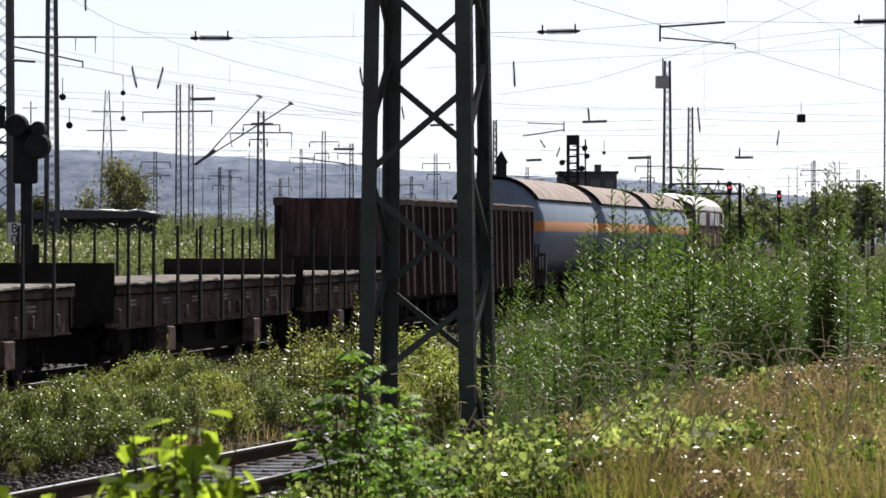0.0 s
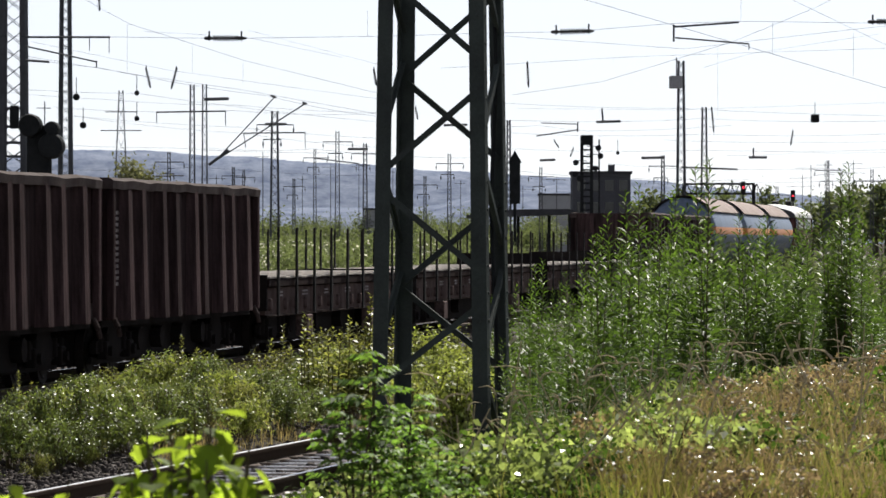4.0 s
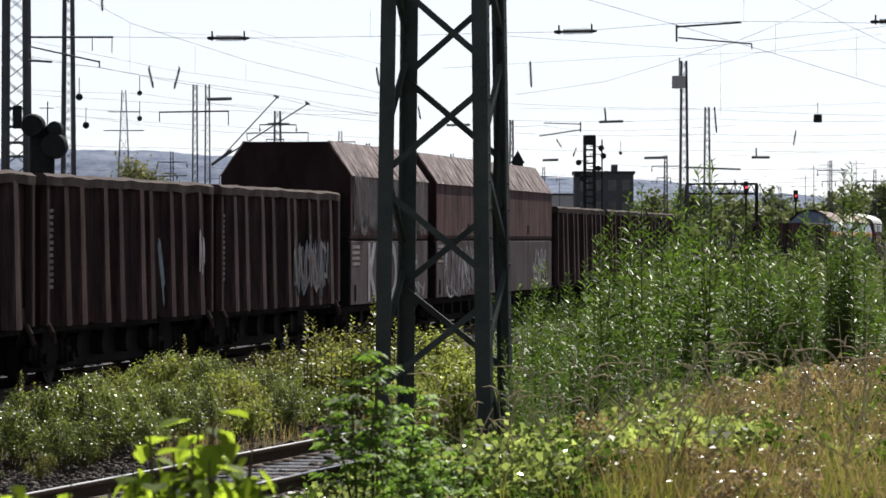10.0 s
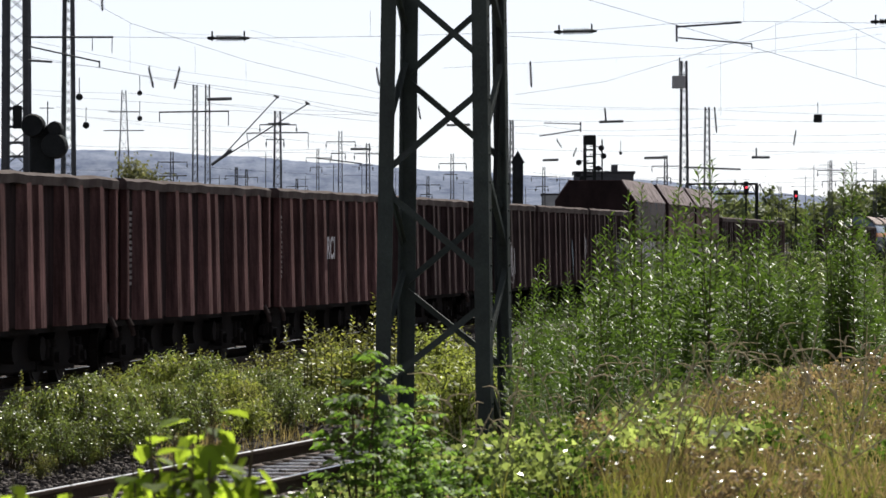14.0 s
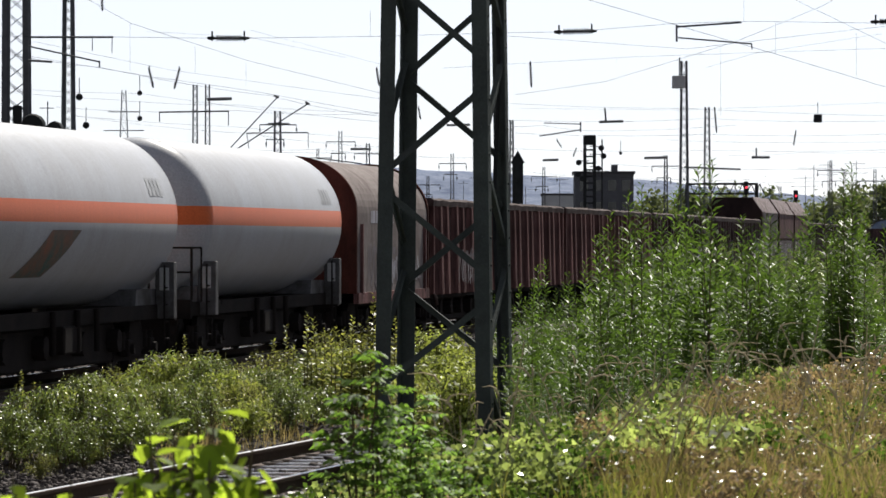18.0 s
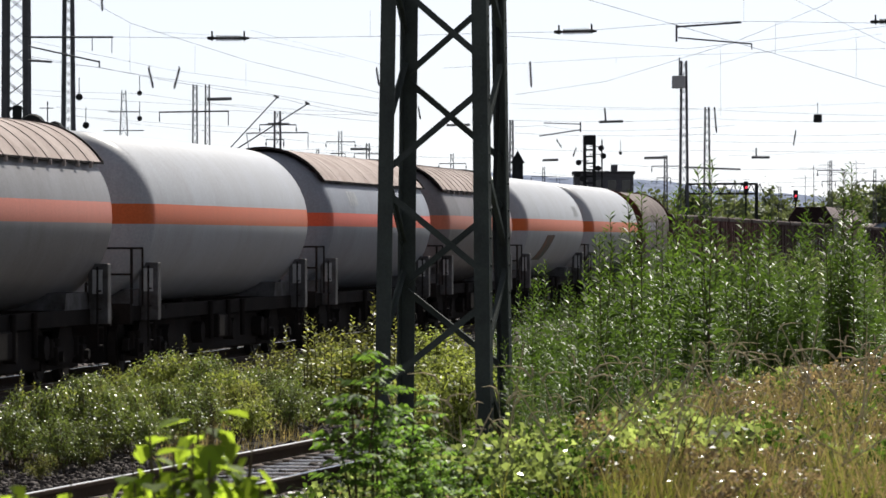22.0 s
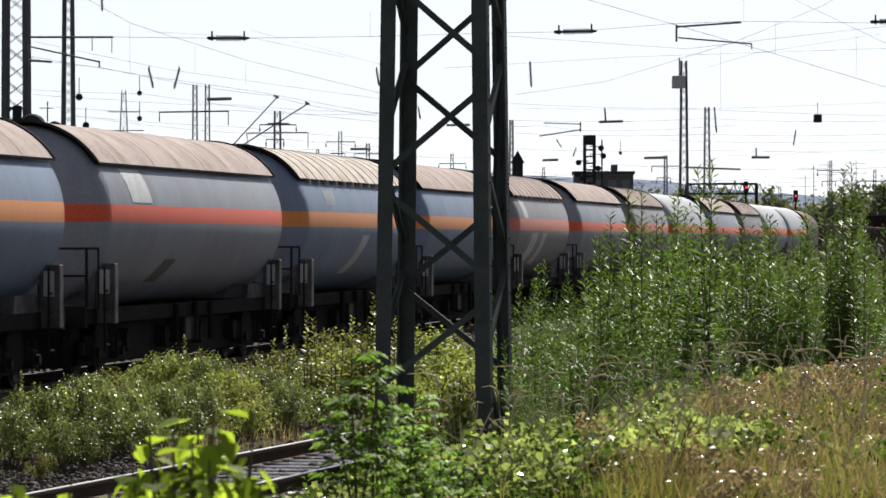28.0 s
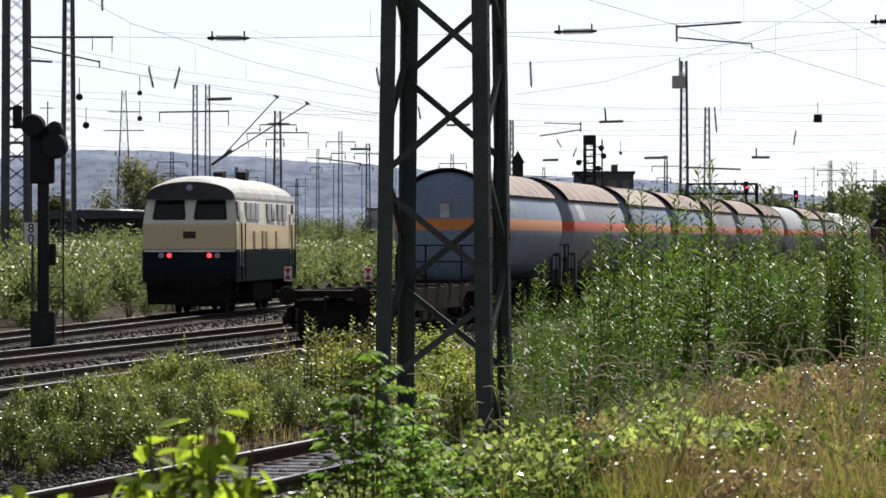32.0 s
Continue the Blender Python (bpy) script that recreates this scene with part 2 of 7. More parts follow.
M["leaf_shrub"] = leaf_material("bramble_leaf", (0.152, 0.167, 0.063), (0.085, 0.094, 0.040), 0.48, 0.36, (1.75, 1.65, 0.8), 0.055)
M["leaf_near"] = leaf_material("sapling_leaf", (0.17, 0.235, 0.05), (0.12, 0.18, 0.04), 0.72, 0.5, (1.95, 1.85, 0.7), 0.06)
M["leaf_dry"] = leaf_material("dry_brown_weed_leaf", (0.28, 0.22, 0.145), (0.075, 0.06, 0.035), 0.45, 0.38, (1.5, 1.35, 0.9), 0.7)
M["leaf_weed"] = leaf_material("low_weed_leaf", (0.302, 0.353, 0.130), (0.108, 0.137, 0.055), 0.48, 0.30, (1.45, 1.5, 0.95), 0.25)
M["grass_dry"] = leaf_material("dry_grass_blade", (0.26, 0.21, 0.12), (0.11, 0.10, 0.04), 0.4, 0.5, (1.6, 1.5, 1.0))
M["grass"] = leaf_material("green_grass_blade", (0.085, 0.12, 0.032), (0.12, 0.115, 0.05), 0.45, 0.45)
M["leaf_tree"] = leaf_material("distant_tree_leaf", (0.085, 0.11, 0.07), (0.06, 0.08, 0.058), 0.35, 0.6)
M["stem"] = material("green_brown_stem", (0.085, 0.075, 0.04), 0.7, 0, (0.07, 0.045, 0.03), 3, 30, 0.1)
M["straw"] = material("pale_seed_head", (0.5, 0.42, 0.28), 0.95, 0, (0.36, 0.29, 0.18), 3, 30, 0)
M["bark"] = material("grey_bark", (0.09, 0.075, 0.06), 0.9, 0, None, 2, 20, 0.3)
M["brickwork"] = material("sooty_brickwork", (0.105, 0.108, 0.118), 0.9, 0, (0.08, 0.08, 0.09), 0.3, 6, 0.2)
M["roofing"] = material("dark_roofing_felt", (0.05, 0.05, 0.055), 0.85, 0, (0.08, 0.08, 0.085), 0.4, 6, 0.1)
M["render_wall"] = material("pale_rendered_wall", (0.42, 0.42, 0.43), 0.85, 0, (0.34, 0.34, 0.35), 0.2, 6, 0.1)


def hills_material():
    """Wooded hills kilometres away; the air's haze is painted as blue-grey and faint glow."""
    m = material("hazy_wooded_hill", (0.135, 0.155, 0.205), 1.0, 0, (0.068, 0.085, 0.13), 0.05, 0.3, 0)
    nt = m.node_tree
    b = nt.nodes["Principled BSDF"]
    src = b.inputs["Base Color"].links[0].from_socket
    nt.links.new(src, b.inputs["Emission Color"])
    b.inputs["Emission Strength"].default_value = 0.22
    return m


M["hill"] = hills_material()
M["gutter"] = material("bright_sheet_metal", (0.85, 0.85, 0.86), 0.3, 0.8, (0.7, 0.7, 0.72), 2, 20, 0.05)
# Distance haze is painted into this leaf colour.
M["leaf_hazy"] = leaf_material("dusty_olive_leaf", (0.115, 0.125, 0.085), (0.075, 0.085, 0.065), 0.3, 0.6)
M["plume"] = leaf_material("pale_seed_plume", (0.55, 0.54, 0.48), (0.40, 0.39, 0.32), 0.5, 0.6, (1.1, 1.1, 1.0))


# ---- mesh helpers ----
def box(bm, x0, x1, y0, y1, z0, z1, bevel=0.0):
    r = bmesh.ops.create_cube(bm, size=1.0, matrix=Matrix.Translation(((x0 + x1) / 2, (y0 + y1) / 2, (z0 + z1) / 2)) @ Matrix.Diagonal((x1 - x0, y1 - y0, z1 - z0, 1)))
    if bevel:
        ed = list({e for v in r["verts"] for e in v.link_edges})
        bmesh.ops.bevel(bm, geom=ed, offset=bevel, segments=1, affect="EDGES")


def rod(bm, a, b, r, r2=None, n=8):
    """A round bar from a to b."""
    a, b = Vector(a), Vector(b)
    d = b - a
    m = Matrix.Translation((a + b) / 2) @ d.to_track_quat("Z", "Y").to_matrix().to_4x4()
    bmesh.ops.create_cone(bm, cap_ends=True, segments=n, radius1=r, radius2=r if r2 is None else r2, depth=d.length, matrix=m)


def beam(bm, a, b, w, h):
    """A flat bar from a to b."""
    a, b = Vector(a), Vector(b)
    d = b - a
    m = Matrix.Translation((a + b) / 2) @ d.to_track_quat("Z", "Y").to_matrix().to_4x4() @ Matrix.Diagonal((w, h, d.length, 1))
    bmesh.ops.create_cube(bm, size=1.0, matrix=m)


def prism(bm, outline, x0, x1, axis="x"):
    """Sweeps a closed outline of (y, z) pairs from x0 to x1."""
    mk = (lambda x, p: (x, p[0], p[1])) if axis == "x" else (lambda x, p: (p[0], x, p[1]))
    a = [bm.verts.new(mk(x0, p)) for p in outline]
    b = [bm.verts.new(mk(x1, p)) for p in outline]
    n = len(outline)
    for i in range(n):
        bm.faces.new((a[i], a[(i + 1) % n], b[(i + 1) % n], b[i]))
    bm.faces.new(a[::-1])
    bm.faces.new(b)
    bmesh.ops.recalc_face_normals(bm, faces=bm.faces)


def finish(name, bm, mat, smooth=False):
    me = bpy.data.meshes.new(name)
    if smooth:
        for f in bm.faces:
            f.smooth = True
    bm.to_mesh(me)
    bm.free()
    me.materials.append(mat)
    return me


def part(name, bm, mat, parent=None, label="", smooth=False):
    ob = new(name, finish(name, bm, mat, smooth))
    ob.parent = parent
    if label:
        tagged(ob, label)
    return ob


def stuff_part(*a, **k):
    """A part of many tiny pieces."""
    return tagged(part(*a, **k), kind="stuff")


def again(src, parent, m):
    """Another part on the same mesh."""
    ob = new(src.name.split(".")[0], src.data)
    ob.parent = parent
    ob.matrix_basis = m
    return ob


def thing(name, label, category, m=None, group="", kind=""):
    ob = tagged(new(name), label, category, group, kind)
    ob.empty_display_size = 0.2
    if m is not None:
        ob.matrix_basis = m
    return ob


def solid(name, bm, mat, label, category, group="", kind="", smooth=False):
    return tagged(new(name, finish(name, bm, mat, smooth)), label, category, group, kind)


def arrays(name, verts, quads, mat, normals=False):
    """A mesh from numpy arrays of vertices and four-cornered faces."""
    me = bpy.data.meshes.new(name)
    nv, nf = len(verts), len(quads)
    me.vertices.add(nv)
    me.vertices.foreach_set("co", np.asarray(verts, np.float32).ravel())
    me.loops.add(nf * 4)
    me.loops.foreach_set("vertex_index", np.asarray(quads, np.int32).ravel())
    me.polygons.add(nf)
    me.polygons.foreach_set("loop_start", np.arange(0, nf * 4, 4, dtype=np.int32))
    me.polygons.foreach_set("loop_total", np.full(nf, 4, np.int32))
    me.update(calc_edges=True)
    me.materials.append(mat)
    return me


# ---- the plan: tracks ----
TH = 0.1455            # heading of the main tracks, radians to the right of +y
BEND, KAPPA = 295.0, -0.000544
AXIS = (-6.895 - 1.45 * math.cos(TH), 63.14 + 1.45 * math.sin(TH))


def along(s, off=0.0):
    """Place and heading on the freight train's track, s metres on; off: metres to the left."""
    e = max(s - BEND, 0.0)
    l = s - e
    a = TH + KAPPA * e
    x = AXIS[0] + l * math.sin(TH) + (math.cos(TH) - math.cos(a)) / KAPPA
    y = AXIS[1] + l * math.cos(TH) + (math.sin(a) - math.sin(TH)) / KAPPA
    return x - off * math.cos(a), y + off * math.sin(a), a


def along_loco(s):
    """The same on the locomotive's track, which slowly parts from it."""
    a = 0.0877
    return -9.35 + s * math.sin(a), 124.0 + s * math.cos(a), a


def along_siding(s):
    """The rusty siding beside the mast."""
    a = 0.2085
    return -2.04 + s * math.sin(a), 40.0 + s * math.cos(a), a


def height(x, y):
    """Ground level: the flat yard, and the bank beside the siding."""
    sx, sy, a = along_siding(0)
    d = (x - sx) * math.cos(a) - (y - sy) * math.sin(a)
    far = (x - AXIS[0]) * math.cos(TH) - (y - AXIS[1]) * math.sin(TH)
    near = min(max((far - 3.0) / 3.0, 0), 1)
    z = -0.33 + 0.30 * near * (1 - min(max((y - 62) / 30, 0), 1))
    b = min(max((d - 2.0) / 3.0, 0), 1)
    b = b * b * (3 - 2 * b) * (1 - min(max((y - 54) / 22, 0), 1))
    return z + 0.72 * b


# ---- ground ----
def make_ground():
    xs = [-3000, -1200, -500, -200, -90] + [-50 + 1.6 * i for i in range(50)] + [40, 60, 100, 200, 500, 1200, 3000]
    ys = [-1500, -400, -100, -20, 0, 10, 16, 22] + [26 + 0.8 * i for i in range(70)] + [84, 90, 100, 115, 130, 160, 200, 300, 450, 700, 1200, 2200, 4600]
    bm = bmesh.new()
    rows = []
    for y in ys:
        row = []
        for x in xs:
            n = 0.07 * noise.noise((x * 0.5, y * 0.35, 0)) + 0.05 * noise.noise((x * 1.7, y * 1.3, 3)) if abs(x) < 60 and 20 < y < 120 else 0
            row.append(bm.verts.new((x, y, height(x, y) + n * (0.4 if y > 62 else 1))))
        rows.append(row)
    for a, b in zip(rows, rows[1:]):
        for i in range(len(xs) - 1):
            bm.faces.new((a[i], a[i + 1], b[i + 1], b[i]))
    solid("ground", bm, M["ground"], "dry earth of a rail yard overgrown with weeds", "ground", kind="structure", smooth=True)


RAIL = [(-0.07, -0.172), (0.07, -0.172), (0.07, -0.155), (0.012, -0.13), (0.012, -0.045), (0.036, -0.035), (0.036, -0.006), (0.028, 0.0),
        (-0.028, 0.0), (-0.036, -0.006), (-0.036, -0.035), (-0.012, -0.045), (-0.012, -0.13), (-0.07, -0.155)]


def sweep(bm, path, profile, stations, side, z):
    """A profile of (across, up) pairs drawn along a track."""
    rows = []
    for s in stations:
        x, y, a = path(s)
        rows.append([bm.verts.new((x - (side + u) * math.cos(a), y + (side + u) * math.sin(a), z + v)) for u, v in profile])
    n = len(profile)
    for a, b in zip(rows, rows[1:]):
        for i in range(n):
            f = bm.faces.new((a[i], a[(i + 1) % n], b[(i + 1) % n], b[i]))
            if z > -9 and profile is RAIL and i == 7:
                f.material_index = 1
    bm.faces.new(rows[0])
    bm.faces.new(rows[-1][::-1])
    bmesh.ops.recalc_face_normals(bm, faces=bm.faces)


def make_track(path, stations, near, z, label, sleeper_mat, polished=True):
    """Ballast bed, two rails, and sleepers between the stations near[0] and near[1] as single pieces."""
    tr = thing("railway_track", label, "track", kind="structure", group="yard tracks")
    bm = bmesh.new()
    sweep(bm, path, [(-2.3, -0.5), (-1.6, -0.20), (1.6, -0.20), (2.3, -0.5)], stations, 0, z)
    part("ballast_bed", bm, M["ballast"], tr)
    for side in (-0.7525, 0.7525):
        bm = bmesh.new()
        sweep(bm, path, RAIL, stations, side, z)
        r = part("rail", bm, M["rail"], tr, "steel rail with a polished head" if polished else "dull rail with a bright edge")
        r.data.materials.append(M["rail_top"])
    bm = bmesh.new()
    box(bm, -0.125, 0.125, -1.28, 1.28, -0.19, -0.145, 0.012)
    for sy in (-0.7525, 0.7525):
        box(bm, -0.08, 0.08, sy - 0.16, sy + 0.16, -0.15, -0.125)
    if not polished:
        bm = bmesh.new()
        prism(bm, [(-0.13, -0.21), (-0.115, -0.165), (-0.08, -0.142), (-0.03, -0.132), (0.03, -0.132), (0.08, -0.142), (0.115, -0.165), (0.13, -0.21)], -1.28, 1.28, "y")
        bmesh.ops.recalc_face_normals(bm, faces=bm.faces)
    me = finish("sleeper", bm, sleeper_mat, not polished)
    s = near[0]
    while s < near[1]:
        x, y, a = path(s)
        ob = new("sleeper", me)
        ob.parent = tr
        ob.matrix_basis = Matrix.Translation((x, y, z)) @ Matrix.Rotation(math.pi / 2 - a + random.uniform(-0.01, 0.01), 4, "Z")
        s += 0.62
    # loose stones on the bed
    rng = np.random.default_rng(len(label))
    v, q = [], []
    count = 5200
    for i in range(count):
        s = rng.uniform(near[0], near[1])
        x, y, a = path(s)
        o = rng.uniform(-1.9, 1.9)
        zz = z - 0.195 - max(abs(o) - 1.6, 0) * 0.4
        cx, cy = x - o * math.cos(a), y + o * math.sin(a)
        r = rng.uniform(0.02, 0.05)
        p = rng.normal(0, 1, (8, 3)) * 0.25 + np.array([[-1, -1, -1], [1, -1, -1], [1, 1, -1], [-1, 1, -1], [-1, -1, 1], [1, -1, 1], [1, 1, 1], [-1, 1, 1]])
        b = len(v) * 8
        v.append(p * r * 0.8 + (cx, cy, zz + r * 0.4))
        q.append(np.array([[0, 3, 2, 1], [4, 5, 6, 7], [0, 1, 5, 4], [1, 2, 6, 5], [2, 3, 7, 6], [3, 0, 4, 7]]) + b)
    st = new("ballast_stones", arrays("ballast_stones", np.concatenate(v), np.concatenate(q), M["stone"]))
    st.parent = tr
    tagged(st, "loose grey ballast stones", kind="stuff")
    return tr


def make_tracks():
    far = [-480, -200, -60, 0, 40, 80, 120, 180, 240] + [295 + 15 * i for i in range(30)]
    make_track(lambda s: along(s), far, (-4, 60), 0.0, "main freight track on grey ballast with polished rails", M["sleeper"])
    make_track(lambda s: along(s, 4.35), far, (10, 70), 0.0, "empty neighbouring track on grey ballast", M["sleeper"])
    make_track(along_loco, [-560, -200, -60, 0, 60, 200, 420, 700], (-30, 45), 0.0, "outer track with weeds along its edge", M["sleeper"])
    make_track(along_siding, [-70, -20, 0, 20, 40, 70, 110], (-8, 34), 0.2, "disused siding on old sleepers among weeds", M["steel_sleeper"], False)


# ---- rolling stock: x points forwards, -y is the side towards the camera, z = 0 is the rail ----
def disc_wheel():
    bm = bmesh.new()
    rod(bm, (0, -0.07, 0), (0, 0.07, 0), 0.46, n=20)
    rod(bm, (0, -0.085, 0), (0, -0.06, 0), 0.36, n=20)
    rod(bm, (0, -0.12, 0), (0, -0.08, 0), 0.11, n=12)
    return finish("wheel", bm, M["wheel"])


def bogie_meshes():
    bm = bmesh.new()
    for s in (-1, 1):
        prism(bm, [(-1.35, 0.62), (-0.55, 0.72), (-0.4, 0.92), (0.4, 0.92), (0.55, 0.72), (1.35, 0.62), (1.35, 0.42), (0.6, 0.42), (0.4, 0.32), (-0.4, 0.32), (-0.6, 0.42), (-1.35, 0.42)],
              s * 1.0 - 0.05, s * 1.0 + 0.05, "y")
        for x in (-0.9, 0.9):
            box(bm, x - 0.16, x + 0.16, s * 1.08 - 0.09, s * 1.08 + 0.09, 0.32, 0.62, 0.02)
            rod(bm, (x, s * 1.16, 0.46), (x, s * 1.24, 0.46), 0.09)
            for k in (-0.22, 0.22):
                rod(bm, (x + k, s * 1.05, 0.45), (x + k, s * 1.05, 0.75), 0.07)
    box(bm, -0.25, 0.25, -1.0, 1.0, 0.3, 0.85)
    # Black block between the wheels, added to fill the shade there.
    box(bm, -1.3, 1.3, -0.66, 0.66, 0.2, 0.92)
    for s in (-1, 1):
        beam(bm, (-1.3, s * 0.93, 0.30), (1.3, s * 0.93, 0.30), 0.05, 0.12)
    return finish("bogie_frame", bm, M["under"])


def buffer_mesh():
    bm = bmesh.new()
    rod(bm, (0, 0, 0), (0.2, 0, 0), 0.14, n=12)
    rod(bm, (0.2, 0, 0), (0.45, 0, 0), 0.09, n=12)
    rod(bm, (0.45, 0, 0), (0.49, 0, 0), 0.225, 0.20, n=18)
    return finish("buffer", bm, M["under"])


def coupling_mesh():
    bm = bmesh.new()
    rod(bm, (0, 0, 0), (0.25, 0, -0.04), 0.06)
    rod(bm, (0.25, 0, -0.04), (0.42, 0, -0.3), 0.035)
    return finish("coupling", bm, M["under"])


BUFFER, COUPLING = buffer_mesh(), coupling_mesh()


def buffers(parent, x, face):
    for y in (-0.875, 0.875):
        o = new("buffer", BUFFER)
        o.parent = parent
        o.matrix_basis = pose(x, y, 1.05, 0, 0, 0 if face > 0 else 180)
    o = new("coupling", COUPLING)
    o.parent = parent
    o.matrix_basis = pose(x, 0, 1.0, 0, 0, 0 if face > 0 else 180)


WHEEL, BOGIE = disc_wheel(), bogie_meshes()


def running_gear(parent, pivots):
    # Solid black block added to stand in for the shade below the wagon.
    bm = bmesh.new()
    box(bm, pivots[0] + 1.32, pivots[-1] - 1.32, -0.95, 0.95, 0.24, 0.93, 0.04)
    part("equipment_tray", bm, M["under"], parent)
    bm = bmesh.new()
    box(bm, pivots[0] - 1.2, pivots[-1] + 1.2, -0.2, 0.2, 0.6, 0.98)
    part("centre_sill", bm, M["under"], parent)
    bm = bmesh.new()
    rod(bm, (0, -1.15, 0.62), (0, 1.15, 0.62), 0.2, n=8)
    first = part("brake_cylinder", bm, M["under"], parent)
    for k in range(4):
        x = pivots[0] + 1.7 + k * (pivots[-1] - pivots[0] - 3.4) / 3
        if k == 0:
            first.matrix_basis = pose(x, 0, 0)
        else:
            again(first, parent, pose(x, 0, 0))
    for p in pivots:
        b = new("bogie", BOGIE)
        b.parent = parent
        b.matrix_basis = pose(p, 0, 0)
        for x in (-0.9, 0.9):
            for y, turn in ((-0.75, 0), (0.75, 180)):
                w = new("wheel", WHEEL)
                w.parent = b
                w.matrix_basis = pose(x, y, 0.46, 0, 0, turn)


def scrawl(parent, x, z, w, h, y, mat, seed, strokes=7, label="spray-painted graffiti"):
    """One sprayed line that loops from letter to letter on a side that faces -y."""
    rng = random.Random(seed)
    step = w / strokes
    ctrl = []
    for i in range(strokes):
        cx = x + (i + 0.5) * step
        for k in range(rng.choice((4, 5, 6))):
            up = k % 2 if rng.random() < 0.8 else rng.random()
            ctrl.append((cx + step * rng.uniform(-0.5, 0.5), z + h * (0.08 + 0.84 * up + rng.uniform(-0.08, 0.08))))
    pts = []
    for i in range(1, len(ctrl) - 2):
        p0, p1, p2, p3 = (Vector(c) for c in ctrl[i - 1:i + 3])
        for k in range(7):
            t = k / 7
            pts.append(0.5 * (2 * p1 + (p2 - p0) * t + (2 * p0 - 5 * p1 + 4 * p2 - p3) * t * t + (3 * p1 - p0 - 3 * p2 + p3) * t ** 3))
    bm = bmesh.new()
    prev = None
    for i in range(1, len(pts) - 1):
        d = (pts[i + 1] - pts[i - 1]).normalized()
        t = min(min(step, h) * 0.075, 0.055) * (1 + 0.5 * math.sin(i * 0.23 + seed))
        n = Vector((-d.y, d.x)) * t
        lift = y - 0.00004 * (i % 100)
        row = [bm.verts.new((q.x, lift, q.y)) for q in (pts[i] - n, pts[i] + n)]
        if prev:
            bm.faces.new((prev[0], row[0], row[1], prev[1]))
        prev = row
    return part("graffiti", bm, mat, parent, label)


def bars(parent, x, z, w, h, y, rows, mat=None, seed=0):
    """Unreadable wagon lettering as rows of plain bars."""
    rng = random.Random(seed)
    bm = bmesh.new()
    for i in range(rows):
        zz = z + h - (i + 0.5) * h / rows
        cx = x
        while cx < x + w * 0.95:
            l = min(rng.uniform(0.08, 0.3) * w, x + w - cx)
            box(bm, cx, cx + l * 0.85, y, y + 0.003, zz - h / rows * 0.28, zz + h / rows * 0.28)
            cx += l
    return part("lettering", bm, mat or M["lettering"], parent, "rows of faded white lettering")


def words(parent, text, x, z, size, y, mat, label, stretch=1.0, bold=0.0):
    cu = bpy.data.curves.new("lettering", "FONT")
    cu.body, cu.size, cu.extrude, cu.offset = text, size, 0.002, bold * size
    tmp = bpy.data.objects.new("lettering", cu)
    me = bpy.data.meshes.new_from_object(tmp)
    bpy.data.objects.remove(tmp)
    me.materials.clear()
    me.materials.append(mat)
    ob = new("lettering", me)
    ob.parent = parent
    ob.matrix_basis = pose(x, y, z, 90, 0, 0) @ Matrix.Diagonal((1, stretch, 1, 1))
    return tagged(ob, label)


def dented_rim(bm, s, w, top, h, seed):
    """A box-section top rim knocked out of line by years of loading."""
    prev = None
    for i in range(41):
        x = -h + 2 * h * i / 40
        dz = 0.028 * noise.noise((x * 0.9, seed, 0)) + 0.016 * noise.noise((x * 3.1, seed, 4))
        dy = 0.04 * noise.noise((x * 1.1, seed, 9))
        row = [bm.verts.new((x, s * (w + o) + s * dy, top + z + dz)) for o, z in ((-0.08, -0.19), (0.17, -0.19), (0.18, -0.05), (0.11, 0.0), (-0.08, 0.0))]
        if prev:
            for a in range(5):
                bm.faces.new((prev[a], prev[(a + 1) % 5], row[(a + 1) % 5], row[a]))
        else:
            bm.faces.new(row)
        prev = row
    bm.faces.new(prev[::-1])
    bmesh.ops.recalc_face_normals(bm, faces=bm.faces)


